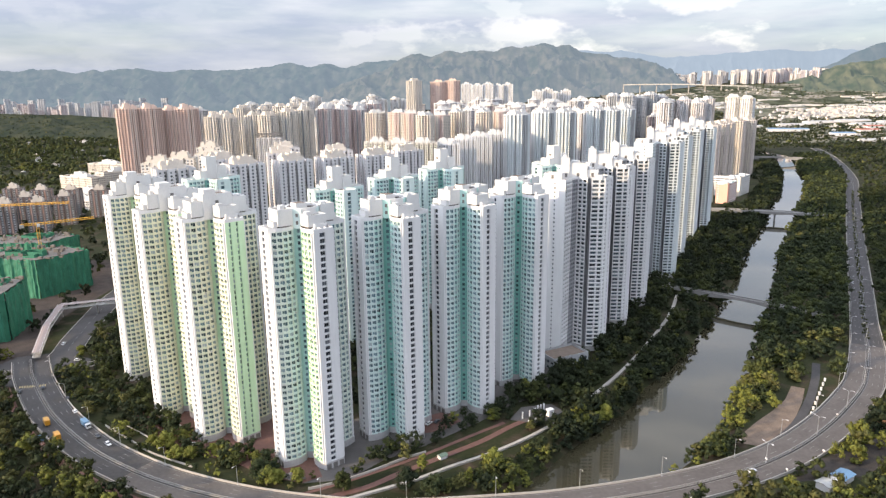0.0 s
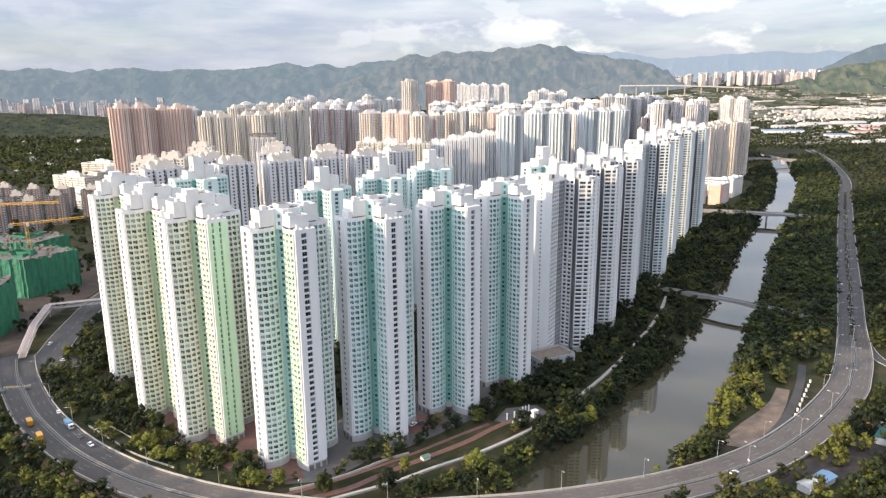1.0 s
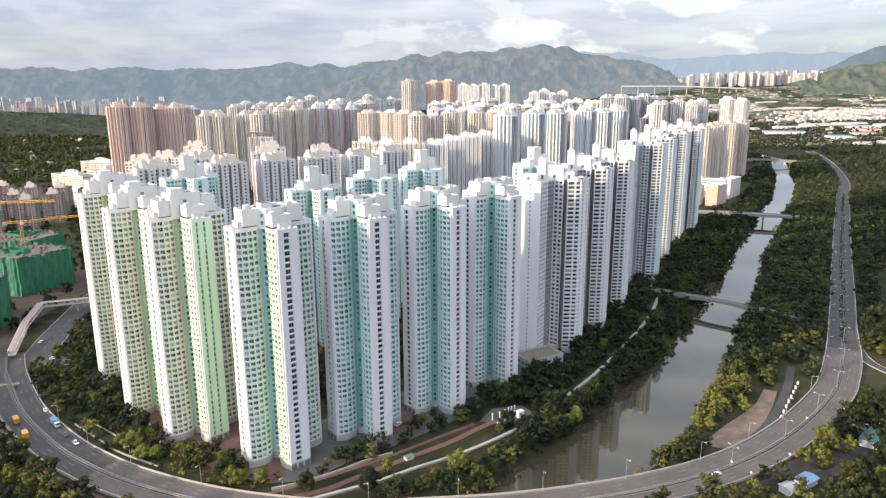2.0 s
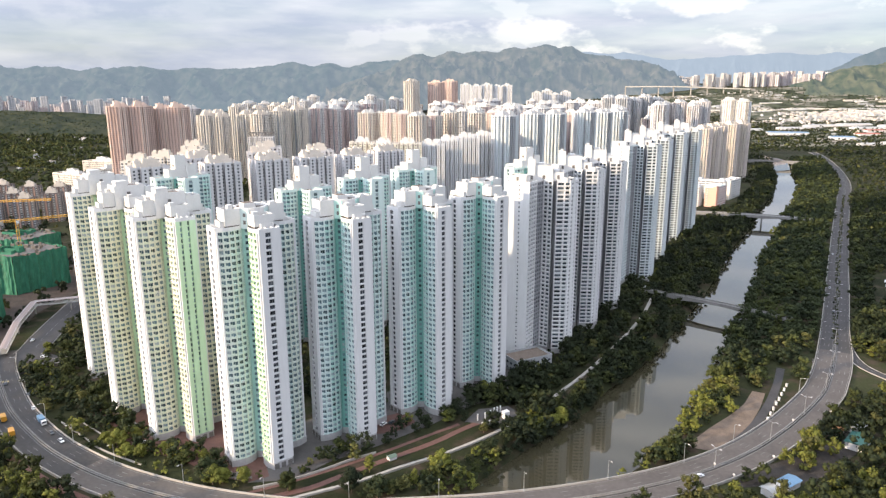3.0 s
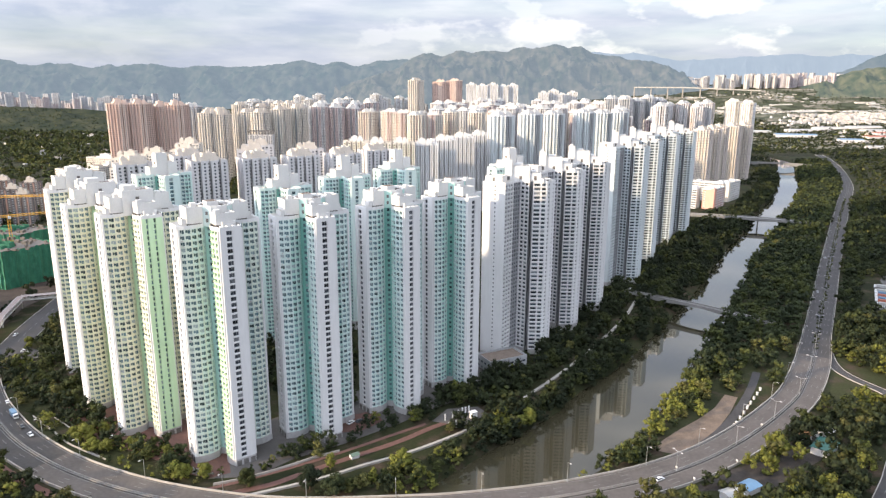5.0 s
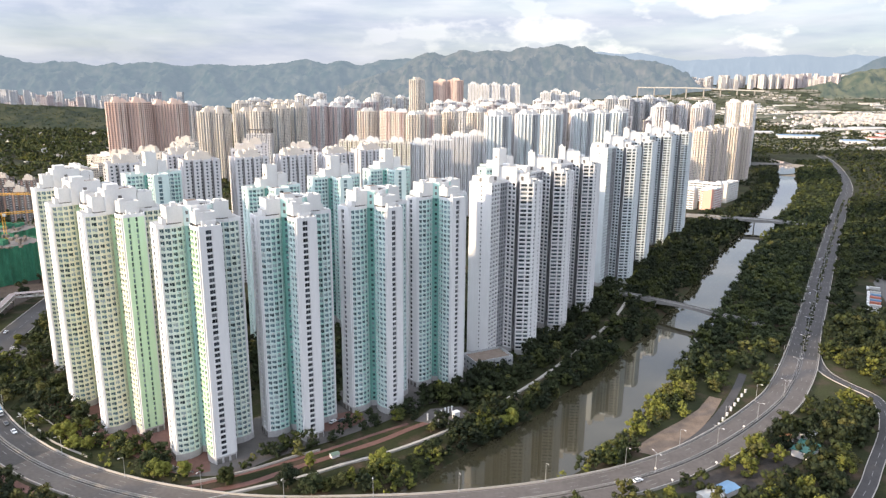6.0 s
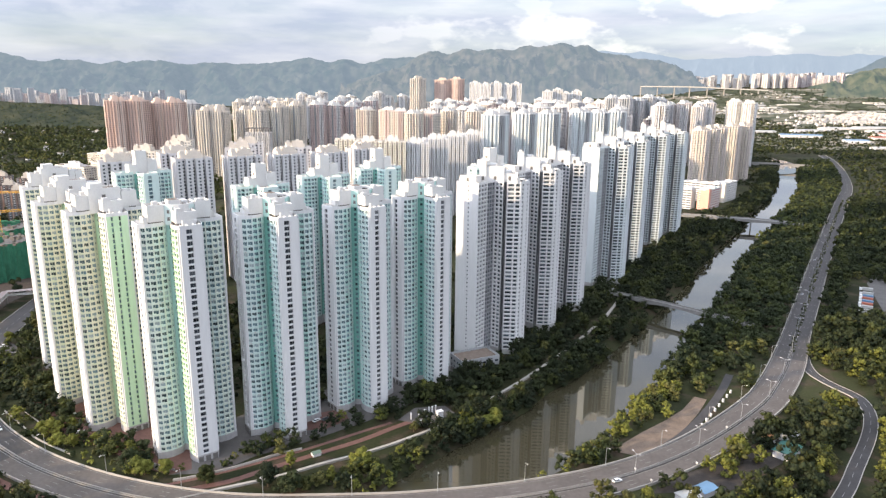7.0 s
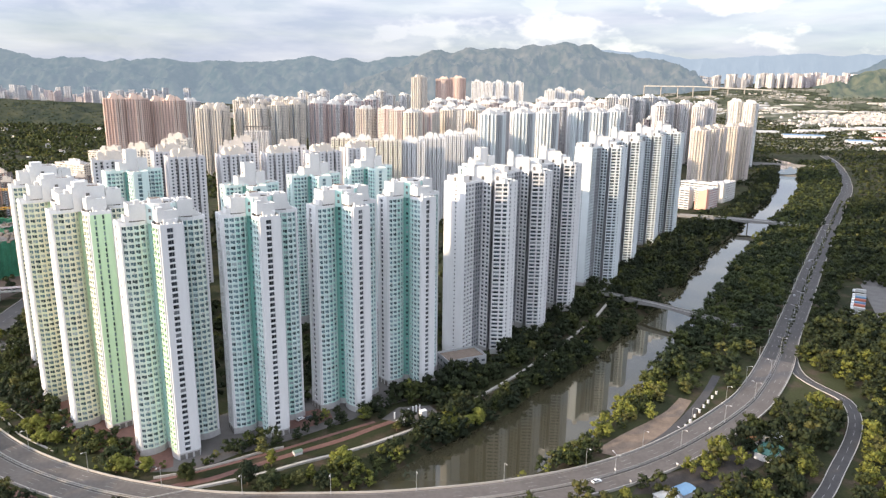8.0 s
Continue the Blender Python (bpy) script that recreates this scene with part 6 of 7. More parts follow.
def tower_crane(x, y, height, reach, turn):
    ob = thing("tower_crane", "yellow lattice tower crane over the site", "crane", "cranes", at=pose(x, y, 0, 0, 0, turn))

    def lattice(f, a, b, w, n):
        a, b = Vector(a), Vector(b)
        d = (b - a).normalized()
        q = d.to_track_quat("Z", "Y").to_matrix()
        c = [q @ Vector(v) * w / 2 for v in ((1, 1, 0), (-1, 1, 0), (-1, -1, 0), (1, -1, 0))]
        for v in c:
            f.tube(a + v, b + v, 0.16, n=4)
        for k in range(n):
            p0, p1 = a + (b - a) * k / n, a + (b - a) * (k + 1) / n
            for j in range(4):
                f.tube(p0 + c[j], p1 + c[(j + 1) % 4], 0.1, n=4)
    f = Faces()
    lattice(f, (0, 0, 0), (0, 0, height), 2.0, int(height / 3))
    part("mast", f, CRANE, ob)
    f = Faces()
    lattice(f, (0, 0, height), (reach, 0, height + 1.5), 1.6, int(reach / 3))
    lattice(f, (0, 0, height), (-reach * 0.28, 0, height), 1.6, 5)
    part("jib", f, CRANE, ob)
    f = Faces()
    f.box((-reach * 0.3, -1.2, height - 2.6), (-reach * 0.22, 1.2, height), 0)
    part("counterweight", f, CONCRETE, ob)
    f = Faces()
    f.box((-0.2, -2.6, height - 2.2), (2.2, -0.9, height + 0.2), 0)
    part("cab", f, WHITE, ob)
    return ob


tower_crane(-384, 577, 52, 46, 30)
tower_crane(-470, 640, 58, 74, 8)
block_apts = block_tower("grey-brown mid-rise apartment block with white balconies", notched(24, 18, 4, 2, 1.8, 1.6), 12, 3.0, mat("grey_brown_wall", (0.15, 0.13, 0.125), 0.7, 0.08, 0.15), MIDGREY, BROWN, "mid-rise apartments", roof=BEIGE, category="apartment block", name="apartment_block")
estate(block_apts, [(-560, 786, 20), (-528, 800, 20), (-522, 845, 20), (-570, 840, 20), (-590, 905, 15), (-548, 905, 15), (-625, 850, 20), (-640, 920, 15), (-600, 760, 20), (-680, 880, 20), (-505, 900, 15)])
estate(block_tower("long cream institutional building with ribbon windows", notched(84, 26, 5, 2, 1.2, 1.0), 7, 3.8, PALECREAM, BEIGE, MIDGREY, "institutional buildings", category="building", name="institution", pitch=3.4, win=2.6),
       [(-665, 1135, -25), (-730, 1350, -10), (-640, 1220, 60)])
estate(block_tower("low white hall with a flat roof", notched(60, 24, 4, 2, 1.0, 0.6), 4, 3.6, WHITE, GREYWALL, MIDGREY, "low halls", category="building", name="hall", pitch=3.6, win=2.6),
       [(-600, 1040, -20), (-690, 1250, 60), (-560, 960, -20), (-520, 1100, -15)])


def school(label, ends, bands, length, width, floors, roof):
    """A long school block: plain end walls, and long sides of white bands with window strips between pilasters."""
    ob = thing("school", label, "school", "riverside schools")
    w, g = Faces(), Faces()
    x, y, fh = length / 2, width / 2, 3.5
    bays = [(length * (k + 0.5) / 8, length / 8 - 0.9) for k in range(8)]
    facade(w, g, (-x, -y), (x, -y), 0, floors, fh, bays, 1.1, 2.9, 0.8, 0, 1)
    facade(w, g, (x, -y), (x, y), 0, floors, fh, [], m_pier=0)
    facade(w, g, (x, y), (-x, y), 0, floors, fh, bays, 1.1, 2.9, 0.8, 0, 1)
    facade(w, g, (-x, y), (-x, -y), 0, floors, fh, [(3.0, 1.4)], 1.1, 2.6, 0.4, 0, 1)
    zt = floors * fh
    w.well([(-x, -y), (x, -y), (x, y), (-x, y)], zt, zt + 1.2, 1, 2, 0.4, 1.0)
    part("wall", w, [ends, bands, roof], ob)
    part("window_pane", g, DARKGLASS, ob, "dark window strips", kind="stuff")
    f = Faces()
    f.box((-x + 2, -y + 2, zt + 0.2), (-x + 9, y - 3, zt + 4.0), 0)
    part("stair_head", f, bands, ob)
    f = Faces()
    f.box((x * 0.3, -y + 3, zt + 0.2), (x * 0.3 + 5, y - 4, zt + 3.2), 0)
    part("stair_head", f, bands, ob)
    f = Faces()
    f.box((-x - 0.6, -y - 0.6, 0), (-x + 8, -y + 5, zt + 1.8), 0)
    part("stair_tower", f, ends, ob, "plain stair tower at the corner")
    return ob


school("salmon-pink school with white window bands by the river", SALMON, WHITE, 47, 16, 8, GREENROOF_PALE).matrix_basis = at(382.5, 1003.6, 53.6)
estate(school("cream school with white window bands", PALECREAM, WHITE, 56, 16, 8, ROOF), [(430, 1078, 53.6), (334, 1008, 145), (392, 1072, 145)])
estate(block_tower("low grey podium with pale roofs beside the tower", notched(26, 16, 2, 1, 0.8, 0.5), 2, 3.4, MIDGREY, MIDGREY, NOTCH, "podiums", category="building", name="podium", pitch=3.4, win=2.4, crown=None),
       [(60, 390, 30)])
estate(block_tower("grey tower with an open dark frame on its roof", notched(42, 20, 5, 2), 32, 2.75, GREYWALL, MIDGREY, NOTCH, "framed towers", crown=False, z0=0), [(-338, 1150, 6)])
fr = thing("roof_frame", "dark open steel frame on a tower roof", "frame")
f = Faces()
for k in range(9):
    for v in (-9.0, 8.0):
        f.box((-20.0 + k * 4.9, v, 0), (-19.2 + k * 4.9, v + 0.8, 6.0), 0)
f.box((-21, -10, 6.0), (21, -8.6, 7.2), 0)
f.box((-21, 8.6, 6.0), (21, 10, 7.2), 0)
for k in range(9):
    f.box((-20.0 + k * 4.9, -8.6, 6.1), (-19.2 + k * 4.9, 8.6, 6.9), 0)
fr.matrix_basis = pose(-338, 1150, 89.2, 0, 0, 6)
part("frame", f, NOTCH, fr)

# ---- far towns ----


def far_tower(label, w, d, floors, paint, group):
    return block_tower(label, notched(w, d, 3, 2, 3, 3), floors // 2, 6.0, paint, GREYWALL, MIDGREY, group, pitch=6.5, win=3.4, crown=False, name="far_tower")


def far_town(first, places):
    estate(first, places)


rf_ = random.Random(77)


def far_places(n, x0, x1, y0, y1, dz0, dz1):
    out = []
    for _ in range(n):
        x, y = rf_.uniform(x0, x1), rf_.uniform(y0, y1)
        out.append((x, y, rf_.choice((0, 15, 40)), float(far_rise(np.array(x), np.array(y))) - rf_.uniform(dz0, dz1)))
    return out


# The grey and pink paints here carry haze in their colour.
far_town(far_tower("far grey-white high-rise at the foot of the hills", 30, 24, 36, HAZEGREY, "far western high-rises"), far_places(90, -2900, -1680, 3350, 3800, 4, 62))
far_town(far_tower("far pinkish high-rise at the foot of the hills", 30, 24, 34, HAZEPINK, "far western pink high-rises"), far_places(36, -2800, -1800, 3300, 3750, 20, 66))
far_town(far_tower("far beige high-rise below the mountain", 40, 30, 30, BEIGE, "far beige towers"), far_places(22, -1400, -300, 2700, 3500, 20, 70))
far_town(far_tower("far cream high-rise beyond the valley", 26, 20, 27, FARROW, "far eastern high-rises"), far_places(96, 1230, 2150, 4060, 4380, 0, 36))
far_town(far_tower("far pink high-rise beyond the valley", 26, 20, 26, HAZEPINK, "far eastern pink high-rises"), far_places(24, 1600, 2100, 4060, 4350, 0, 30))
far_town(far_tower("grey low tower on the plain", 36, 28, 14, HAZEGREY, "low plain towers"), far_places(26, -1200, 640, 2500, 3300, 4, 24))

via = thing("viaduct", "long pale concrete viaduct across the far valley", "viaduct")
line = smooth_line([(860, 3880, 189), (1123, 3880, 189), (1307, 3880, 183), (1535, 3880, 175)], 40)
f = Faces()
ribbon(f, line, -9, 9, 0, 0, edge=6)
part("deck", f, mat("pale_viaduct_concrete", (0.52, 0.49, 0.44), 0.8, 0.1, 0.1), via)
for k in range(0, len(line), 2):
    f = Faces()
    f.box((line[k].x - 2, line[k].y - 4, float(far_rise(np.array(line[k].x), np.array(line[k].y))) - 4), (line[k].x + 2, line[k].y + 4, line[k].z - 5), 0)
    part("pier", f, CONCRETE, via)

# ---- village and sheds in the valley ----


def house(label, w, d, h, paint, roof):
    ob = thing("house", label, "house", "valley houses")
    f = Faces()
    f.box((-w / 2, -d / 2, -3), (w / 2, d / 2, h), 0)
    for z in np.arange(1.2, h - 1.0, 3.0):
        for u in np.arange(-w / 2 + 1.4, w / 2 - 1, 2.8):
            f.box((u - 0.6, -d / 2 - 0.05, z), (u + 0.6, -d / 2 + 0.1, z + 1.3), 1)
    part("wall", f, [paint, DARKGLASS], ob)
    f = Faces()
    f.well([(-w / 2 - 0.3, -d / 2 - 0.3), (w / 2 + 0.3, -d / 2 - 0.3), (w / 2 + 0.3, d / 2 + 0.3), (-w / 2 - 0.3, d / 2 + 0.3)], h, h + 0.9, 0, 0, 0.3, 0.7)
    f.box((-w * 0.3, -d * 0.2, h), (w * 0.05, d * 0.3, h + 2.6), 0)
    part("roof", f, roof, ob)
    return ob


def shed(label, w, d, h, roof):
    ob = thing("shed", label, "shed", "valley sheds")
    f = Faces()
    f.box((-w / 2, -d / 2, -3), (w / 2, d / 2, h), 0)
    part("wall", f, GREYWALL, ob)
    f = Faces()
    e, pitch = 0.6, min(d * 0.12, 3.0)
    f.face([(-w / 2 - e, -d / 2 - e, h), (w / 2 + e, -d / 2 - e, h), (w / 2 + e, 0, h + pitch), (-w / 2 - e, 0, h + pitch)])
    f.face([(-w / 2 - e, 0, h + pitch), (w / 2 + e, 0, h + pitch), (w / 2 + e, d / 2 + e, h), (-w / 2 - e, d / 2 + e, h)])
    for x in (-w / 2, w / 2):
        f.face([(x, -d / 2, h), (x, d / 2, h), (x, 0, h + pitch)])
    part("roof", f, roof, ob)
    return ob


BLUEROOF = mat("blue_metal_roof", (0.12, 0.22, 0.34), 0.45, 0.08, 0.1)
GREENROOF = mat("green_metal_roof", (0.035, 0.11, 0.095), 0.5, 0.1, 0.2)
PALEROOF = mat("pale_metal_roof", (0.40, 0.40, 0.39), 0.5, 0.1, 0.1)
REDROOF = mat("rusty_red_roof", (0.36, 0.12, 0.08), 0.6, 0.12, 0.2)
estate(house("three-storey pale grey village house", 11, 9, 9.0, GREYWALL, ROOF), far_places(80, 1200, 2300, 2700, 3200, 0, 1))
estate(house("three-storey cream village house", 11, 9, 9.0, PALECREAM, PINKROOF), far_places(80, 1200, 2300, 2700, 3200, 0, 1))
estate(house("white village house on the plain", 14, 12, 9, WHITE, ROOF), far_places(40, -2100, -650, 1500, 3000, 0, 1))
def rise_at(x, y, turn):
    return x, y, turn, float(far_rise(np.array(x), np.array(y)))


for label, roof, picks in (("long shed with a blue metal roof", BLUEROOF, (0, 1)), ("long low shed with a pale metal roof", PALEROOF, (2, 3, 4, 5, 6, 7, 8, 9)), ("low shed with a rusty red metal roof", REDROOF, (10, 11))):
    for k in picks:
        sx, sy, sw, sd = SHEDS[k]
        shed(label, sw, sd, 6 if k > 1 else 8, roof).matrix_basis = at(*rise_at(sx, sy, -14 if k < 2 else 4))
estate(shed("small hut with a blue metal roof", 8, 5.5, 3.0, BLUEROOF), [(162, 264, 35)])
estate(shed("small hut with a green metal roof", 13, 8, 3.4, GREENROOF), [(210, 300, 48)])
estate(shed("small hut with an orange-brown roof", 6, 4.5, 2.8, mat("rusty_orange_roof", (0.42, 0.20, 0.09), 0.7, 0.15, 0.4)), [(205.5, 310.5, 40)])
estate(shed("small hut with a pale metal roof", 8, 6, 3.0, PALEROOF), [(153, 258, 30), (217, 315, 40)])

def village(name, label, n, x0, x1, y0, y1, seed, wide=(5, 13), deep=(4, 8), tall=(2.2, 2.6, 3.0, 3.4, 5.5), pale=False):
    """Low houses and yards too many to tell apart, joined in one mesh."""
    r = random.Random(seed)
    f = Faces()
    made = 0
    while made < n:
        x, y = r.uniform(x0, x1), r.uniform(y0, y1)
        if noise.noise(Vector((x * 0.0035, y * 0.006, seed))) < -0.05:
            continue
        z = float(far_rise(np.array(x), np.array(y)))
        w, d, h = r.uniform(*wide), r.uniform(*deep), r.choice(tall)
        xf = pose(x, y, z, 0, 0, r.uniform(-25, 25))
        m = r.choice((0, 0, 1, 2, 3))
        f.box((-w / 2, -d / 2, -4), (w / 2, d / 2, h), m, top=r.choice((6, 6, 3, 4, 1) if pale else (0, 3, 3, 4, 5)), xf=xf)
        if h > 5:
            f.box((-w * 0.2, -d * 0.2, h), (w * 0.1, d * 0.2, h + 2.4), m, xf=xf)
        made += 1
    return solid(name, f, [MIDGREY, BEIGE, PALECREAM, PALEROOF, ROOF, REDROOF, PALECREAM], label, "village", kind="stuff")


village("valley_village", "dense low pale houses and yards across the valley", 900, 1180, 2600, 2780, 3200, 3, (9, 18), (8, 12), (3.2, 6, 9, 9))
village("valley_hamlet", "scattered houses among the valley woods", 170, 1200, 2300, 2200, 2780, 14, (7, 14), (6, 10), (3, 6))
village("valley_yards", "long pale storage sheds and open yards across the valley", 260, 900, 2600, 3200, 3640, 15, (30, 130), (10, 26), (1.5, 3, 5), True)
village("upper_valley_village", "scattered far pale houses on the rising ground", 120, 950, 2300, 3640, 3900, 12, (8, 30), (6, 12))
village("plain_village", "scattered low houses and sheds on the wooded plain", 260, -2400, -640, 1300, 3000, 6)
village("foothill_town", "low pale buildings below the mountains", 500, -2600, 1100, 2700, 3700, 9)

# ---- street furniture and vehicles ----


def lamp_post(label, group, double=False):
    ob = thing("street_lamp", label, "street lamp", group)
    f = Faces()
    f.tube((0, 0, 0), (0, 0, 9.4), 0.14, 0.08, 0, 7)
    f.box((-0.22, -0.22, 0), (0.22, 0.22, 0.5), 0)
    part("pole", f, METAL, ob)
    for sd in (1, -1) if double else (1,):
        f = Faces()
        f.tube((0, 0, 9.3), (sd * 1.9, 0, 9.9), 0.07, 0.05, 0, 5)
        arm = part("arm", f, METAL, ob)
        f = Faces()
        f.box((sd * 2.3 - 0.5, -0.16, 9.82), (sd * 2.3 + 0.5, 0.16, 10.02), 0, floor=True)
        part("lamp_head", f, GREYWALL, arm)
    return ob


road_n = sideways(road_line)


def along(off, metres):
    """Places along the highway, off metres to the right of its inner edge, with the bearing of that side."""
    out, run = [], 0.0
    for j in range(1, len(road_line)):
        run += (road_line[j] - road_line[j - 1]).length
        if run >= metres:
            run = 0.0
            p = road_line[j] + road_n[j] * lane(off, road_line[j])
            if p.y < 900:
                out.append((p.x, p.y, math.degrees(math.atan2(road_n[j].y, road_n[j].x))))
    return out


rows = along(-0.2, 34)
first = lamp_post("grey single-arm street lamp on the road parapet", "street lamps")
first.matrix_basis = pose(*rows[0][:2], 0.4, 0, 0, rows[0][2])
for x, y, a in rows[1:]:
    copy_thing(first, pose(x, y, 0.4, 0, 0, a))
rows = [q for q in along(12, 38) if q[0] > 120]
first = lamp_post("grey double-arm street lamp on the median", "median lamps", True)
first.matrix_basis = pose(*rows[0][:2], 0.6, 0, 0, rows[0][2])
for x, y, a in rows[1:]:
    copy_thing(first, pose(x, y, 0.6, 0, 0, a))


def marker():
    ob = thing("sign_box", "small white sign box on the parapet", "sign", "parapet signs")
    f = Faces()
    f.box((-0.1, -0.1, 0), (0.1, 0.1, 1.0), 0)
    part("post", f, METAL, ob)
    f = Faces()
    f.box((-0.5, -0.15, 1.0), (0.5, 0.15, 1.75), 0, floor=True)
    part("panel", f, GREYWALL, ob)
    return ob


rows = [q for q in along(ROAD_W + 0.5, 24) if q[0] > 60][:7] + [q for q in along(12, 61) if q[0] > 120][:2]
first = marker()
first.matrix_basis = pose(*rows[0][:2], 1.2, 0, 0, rows[0][2])
for x, y, a in rows[1:]:
    copy_thing(first, pose(x, y, 1.2, 0, 0, a))

# rockery and low garden wall below the front tower
rr = random.Random(31)
f = Faces()
for _ in range(70):
    u = rr.random()
    x, y, r0 = -91 + 20 * u + rr.uniform(-2, 2), 267 - 8 * u + rr.uniform(-2.2, 2.2), rr.uniform(0.4, 1.3)
    ring = [(x + r0 * rr.uniform(0.7, 1.1) * math.cos(k * 1.047), y + r0 * rr.uniform(0.7, 1.1) * math.sin(k * 1.047)) for k in range(6)]
    h = r0 * rr.uniform(0.6, 1.5)
    top = [(x + (px - x) * 0.55, y + (py - y) * 0.55) for px, py in ring]
    for k in range(6):
        i = (k + 1) % 6
        f.face([(*ring[k], -0.1), (*ring[i], -0.1), (*top[i], h), (*top[k], h * 0.9)], 0)
    f.face([(*p, h * 0.95) for p in top], 0)
solid("rockery", f, mat("grey_rock", (0.25, 0.235, 0.22), 0.9, 0.2, 0.8, island=0.9), "heap of pale grey rocks beside the tower court", "rockery", kind="stuff")
f = Faces()
ribbon(f, smooth_line([(-66, 252), (-57, 256), (-47, 262), (-35, 271), (-29, 276), (-18, 283)], 4), -0.25, 0.25, 1.1, 0, edge=1.3)
solid("garden_wall", f, CONCRETE, "low pale concrete wall along the tower court", "wall", kind="structure")

f = Faces()
ribbon(f, smooth_line([(-182.5, 305.6), (-162.6, 291.4), (-147, 280), (-122.6, 268.3)], 4), -0.2, 0.2, 0.9, 0, edge=1.1)
ribbon(f, smooth_line([(-176, 309), (-158, 296.5), (-142, 286)], 4), -0.15, 0.15, 0.7, 0, edge=0.9)
solid("garden_wall_terrace", f, CONCRETE, "low pale terrace walls in the garden strip", "wall", kind="structure")

# white blocks beside the service lane
BX, BY, BDX, BDY = 178, 324, 4.0, 6.0
f = Faces()
f.box((-0.42, -0.42, -0.1), (0.42, 0.42, 1.5), 0)
f.box((-0.5, -0.5, 1.5), (0.5, 0.5, 1.68), 0)
blockpost = solid("concrete_block", f, GREYWALL, "pale painted concrete block beside the lane", "block", "lane blocks")
for k in range(8):
    m_ = pose(BX + k * BDX, BY + k * BDY, 0.1, 0, 0, 30)
    if k == 0:
        blockpost.matrix_basis = m_
    else:
        copy_thing(blockpost, m_)

# white posts on the little square
f = Faces()
f.tube((0, 0, 0), (0, 0, 3.3), 0.36, 0.36, 0, 10)
f.tube((0, 0, 3.3), (0, 0, 3.55), 0.48, 0.44, 0, 10)
post = solid("white_post", f, WHITE, "tall white round post on the paved square", "post", "square posts")
spots = [(29.6, 317.3), (32, 308.5), (33.4, 319.2), (36.2, 322), (38.2, 324.8), (39.8, 325.8), (35.5, 310.5), (41.5, 327)]
for k, (x, y) in enumerate(spots):
    m_ = pose(x, y, 0.15)
    if k == 0:
        post.matrix_basis = m_
    else:
        copy_thing(post, m_)
f = Faces()
f.box((-1.6, -1.2, 0), (1.6, 1.2, 3.4), 0)
f.box((-1.8, -1.4, 3.4), (1.8, 1.4, 3.7), 0)
kiosk = solid("kiosk", f, WHITE, "small white kiosk beside the paved square", "kiosk")
kiosk.matrix_basis = pose(44, 321, 0.1, 0, 0, 35)
f = Faces()
f.box((-3.5, -2.5, 0), (3.5, 2.5, 2.6), 0)
f.face([(-4, -3, 2.6), (4, -3, 2.6), (4, 0, 3.9), (-4, 0, 3.9)], 1)
f.face([(-4, 0, 3.9), (4, 0, 3.9), (4, 3, 2.6), (-4, 3, 2.6)], 1)
pav = solid("pavilion", f, [GREYWALL, mat("pale_green_roof", (0.13, 0.18, 0.14), 0.6, 0.1, 0.5)], "small garden pavilion with a pale green roof", "pavilion")
pav.matrix_basis = pose(-10, 278.6, 0.1, 0, 0, 38) @ Matrix.Scale(0.55, 4)

RUBBER = mat("tyre_rubber", (0.025, 0.025, 0.026), 0.8, 0.1, 3.0)


def wheel_set(ob, xs, w, r):
    for x in xs:
        for sd in (-1, 1):
            f = Faces()
            f.tube((x, sd * (w / 2 - 0.12), r), (x, sd * (w / 2 + 0.06), r), r, r, 0, 10)
            wheel = part("wheel", f, RUBBER, ob)
            f = Faces()
            f.tube((x, sd * (w / 2 + 0.055), r), (x, sd * (w / 2 + 0.075), r), r * 0.6, r * 0.5, 0, 8)
            part("rim", f, METAL, wheel)


def paint(name, c):
    return mat(name, c, 0.35, 0.04, 1.0, spec=0.5)


def car(label, body_paint):
    ob = thing("car", label, "car", "cars")
    f = Faces()
    prof = [(-2.15, 0.35), (2.15, 0.35), (2.2, 0.75), (1.15, 0.92), (-2.0, 0.98), (-2.2, 0.8)]
    f.face([(x, -0.86, z) for x, z in prof], 0)
    f.face([(x, 0.86, z) for x, z in reversed(prof)], 0)
    for j in range(len(prof)):
        (x0, z0_), (x1, z1_) = prof[j], prof[(j + 1) % len(prof)]
        f.face([(x0, 0.86, z0_), (x1, 0.86, z1_), (x1, -0.86, z1_), (x0, -0.86, z0_)], 0)
    part("body", f, body_paint, ob)
    f = Faces()
    a, b = [(-1.75, 0.96), (1.05, 0.92)], [(-1.3, 1.46), (0.35, 1.46)]
    lo = [(a[0][0], -0.8, a[0][1]), (a[1][0], -0.8, a[1][1]), (a[1][0], 0.8, a[1][1]), (a[0][0], 0.8, a[0][1])]
    hi = [(b[0][0], -0.66, 1.46), (b[1][0], -0.66, 1.46), (b[1][0], 0.66, 1.46), (b[0][0], 0.66, 1.46)]
    for j in range(4):
        i = (j + 1) % 4
        f.face([lo[j], lo[i], hi[i], hi[j]], 1)
    f.face(hi, 0)
    part("cabin", f, [body_paint, DARKGLASS], ob)
    wheel_set(ob, (-1.35, 1.35), 1.7, 0.32)
    return ob


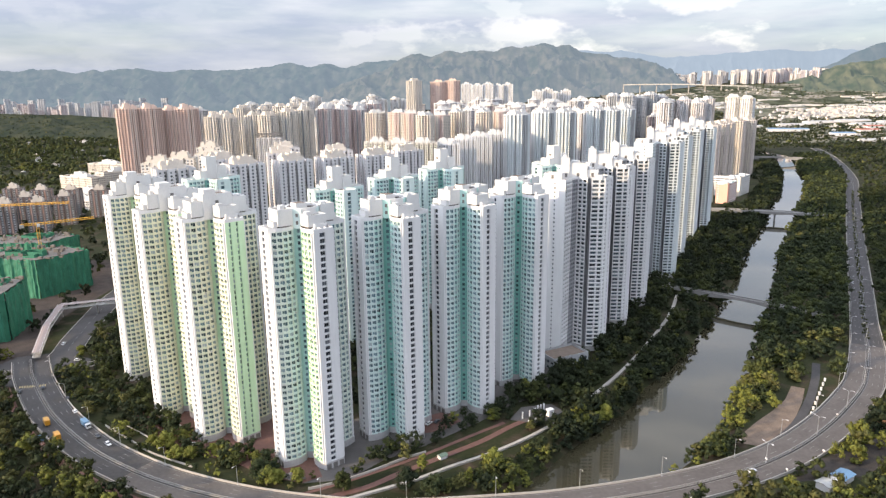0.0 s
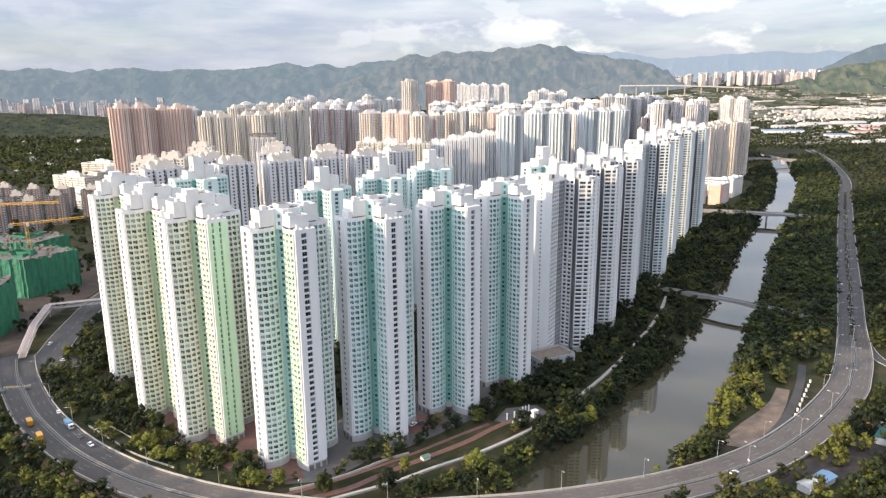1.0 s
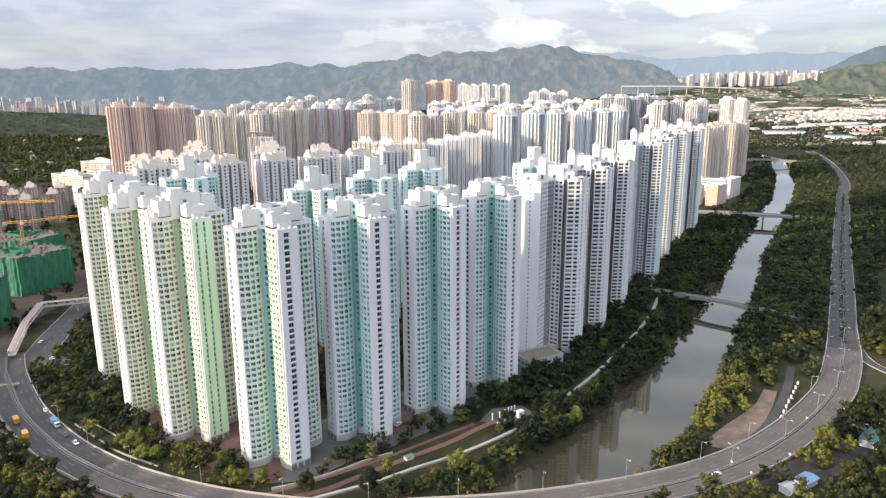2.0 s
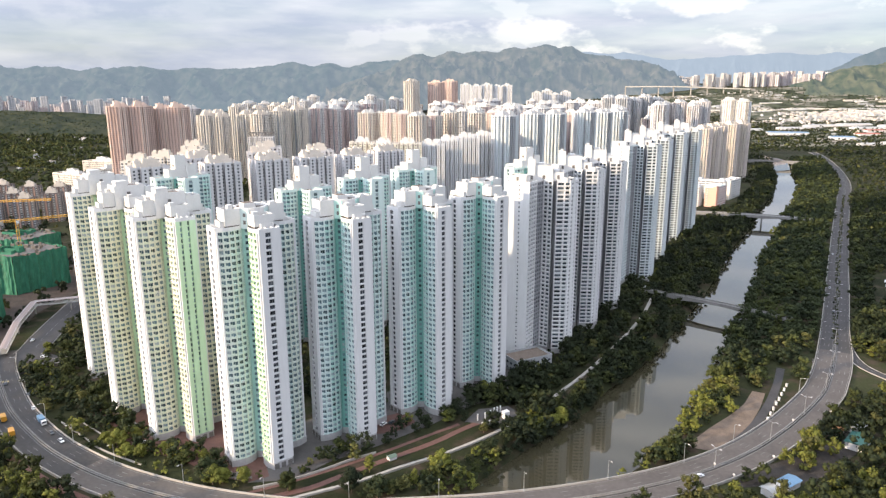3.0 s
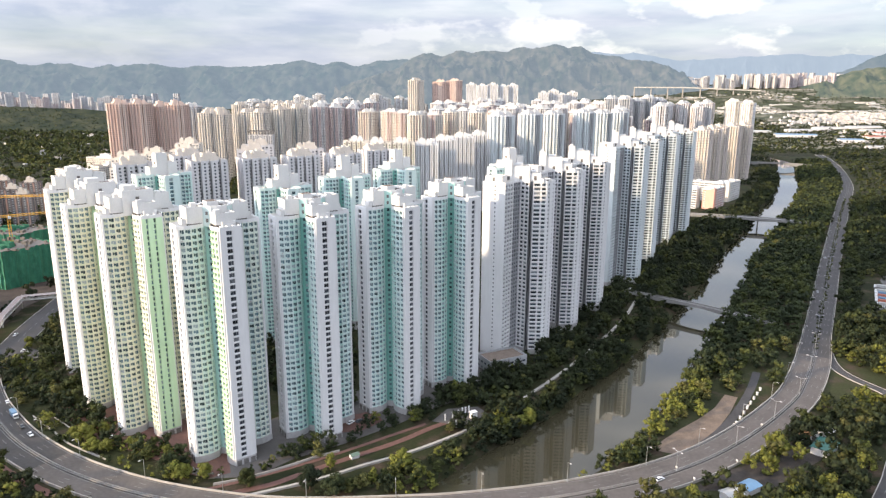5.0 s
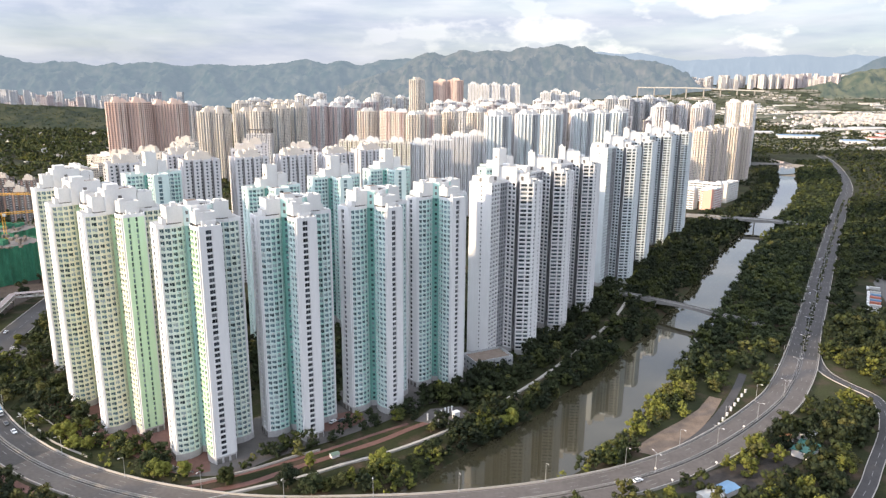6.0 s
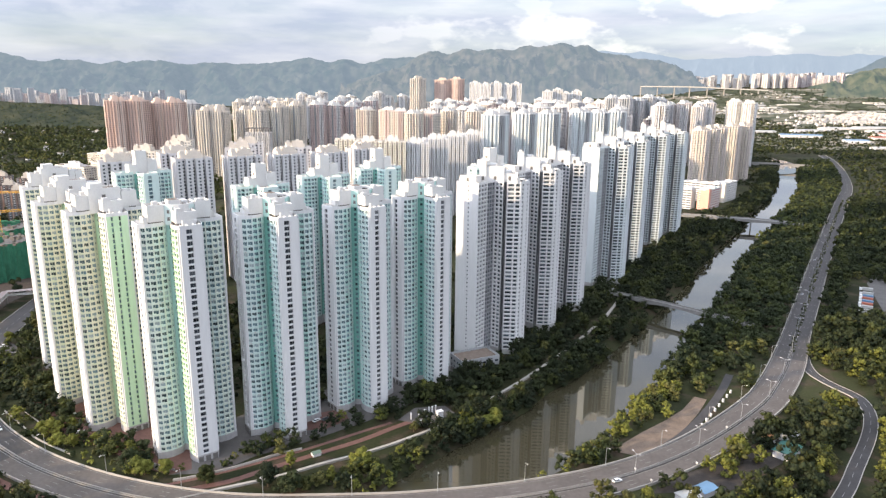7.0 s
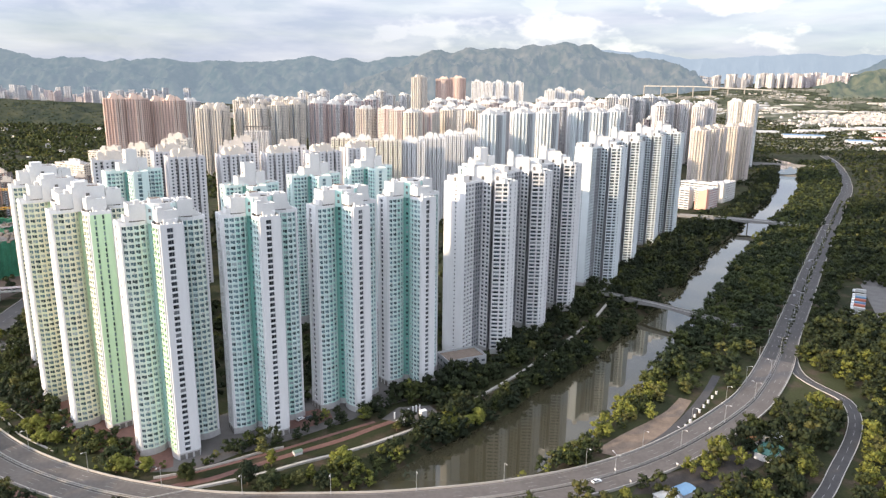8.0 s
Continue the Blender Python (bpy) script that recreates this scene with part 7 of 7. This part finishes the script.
def lorry(label, cab_paint, box_paint, long=6.5, group="lorries"):
    ob = thing("lorry", label, "lorry", group)
    f = Faces()
    f.box((long / 2 - 0.1, -1.1, 0.6), (long / 2 + 1.9, 1.1, 2.7), 0, floor=True)
    f.box((long / 2 + 1.9, -1.0, 1.6), (long / 2 + 1.95, 1.0, 2.5), 1)
    part("cab", f, [cab_paint, DARKGLASS], ob)
    f = Faces()
    f.box((-long / 2, -1.2, 0.9), (long / 2 - 0.3, 1.2, 3.3), 0, floor=True)
    f.box((-long / 2, -0.5, 0.6), (long / 2 - 0.3, 0.5, 0.9), 0)
    part("load_box", f, box_paint, ob)
    wheel_set(ob, (-long / 2 + 1.2, long / 2 + 0.8), 2.2, 0.48)
    return ob


def park(first, places):
    first.matrix_basis = pose(*places[0][:2], 0.47, 0, 0, places[0][2])
    for x, y, a in places[1:]:
        copy_thing(first, pose(x, y, 0.47, 0, 0, a))


park(car("white hatchback car on the road", paint("white_car_paint", (0.75, 0.75, 0.75))), [(-171, 286.6, -40), (-206.5, 319.6, 130), (126, 269, 30), (-271, 417, 105), (-245, 389, 20), (-18, 310, 60), (-130, 287, 30)])
park(car("dark grey saloon car on the road", paint("dark_car_paint", (0.06, 0.065, 0.07))), [(-180.4, 294, -42), (-241.9, 348.5, 120), (-220, 335.5, 125), (300, 500, 62), (-14, 312, 60), (-148, 300, 40), (-252, 343, 120)])
park(car("silver car standing by the towers", paint("silver_car_paint", (0.42, 0.43, 0.44))), [(-145, 304, 45), (-62, 282, 30), (330, 566, 62), (395, 690, 62)])
park(lorry("blue box lorry with a white cab on the bend", paint("white_car_paint", (0.75, 0.75, 0.75)), BLUEROOF), [(-192.4, 304.8, -42)])
YELLOWPAINT = paint("yellow_lorry_paint", (0.50, 0.25, 0.03))
park(lorry("yellow works lorry parked on the road", YELLOWPAINT, YELLOWPAINT, 5.0, "yellow lorries"), [(-212.8, 305.5, 132), (-198.6, 291.2, 132)])
park(lorry("lorry with a red box body in the yard", paint("white_car_paint", (0.75, 0.75, 0.75)), REDROOF, 8.0, "yard lorries"), [(376, 553, 150), (368, 538, 150)])
park(lorry("lorry with a pale box body in the yard", paint("white_car_paint", (0.75, 0.75, 0.75)), PALEROOF, 8.0, "yard lorries"), [(364, 530, 150), (384, 568, 150), (391, 582, 150), (358, 520, 150)])
park(lorry("lorry with a blue box body in the yard", paint("white_car_paint", (0.75, 0.75, 0.75)), BLUEROOF, 8.0, "yard lorries"), [(380, 560, 150), (372, 545, 150)])
# blue sign by the lorries
sg = thing("road_sign", "large blue direction sign beside the road", "sign")
sg.matrix_basis = pose(-204, 284, 0, 0, 0, 25)
f = Faces()
for u in (-1.8, 1.8):
    f.tube((u, 0.1, 0), (u, 0.1, 5.2), 0.12, 0.12, 0, 6)
part("post", f, METAL, sg)
f = Faces()
f.box((-2.8, -0.08, 3.0), (2.8, 0.08, 6.4), 0, floor=True)
for z, w in ((5.6, 1.6), (4.8, 2.0), (4.0, 1.3)):
    f.box((-w, -0.1, z - 0.16), (w, -0.085, z + 0.16), 1)
part("panel", f, [BLUEROOF, WHITE], sg, "blue panel with white lines")

# shrubs on the median and a red path outside the bend
mx_, my_ = [], []
rm = random.Random(4)
for j in range(len(road_line)):
    p = road_line[j] + road_n[j] * lane(12, road_line[j])
    if p.x > 265 and p.y < 1100:
        for _ in range(5):
            mx_.append(p.x + rm.uniform(-0.8, 0.8)), my_.append(p.y + rm.uniform(-3, 3))
woods("median_shrubs", "clipped shrubs along the highway median", np.array(mx_), np.array(my_), MIDWOOD, 14, scale=(0.10, 0.24), tint=(0.3, 0.4, 0.1, 0.1, 0.1))
f = Faces()
ribbon(f, road_line[:30], 22.0, 25.6, 0.2, 0, edge=0.3)
solid("pavement_outer_path", f, PAVING, "brick-red footpath outside the road's bend", "path", kind="structure")
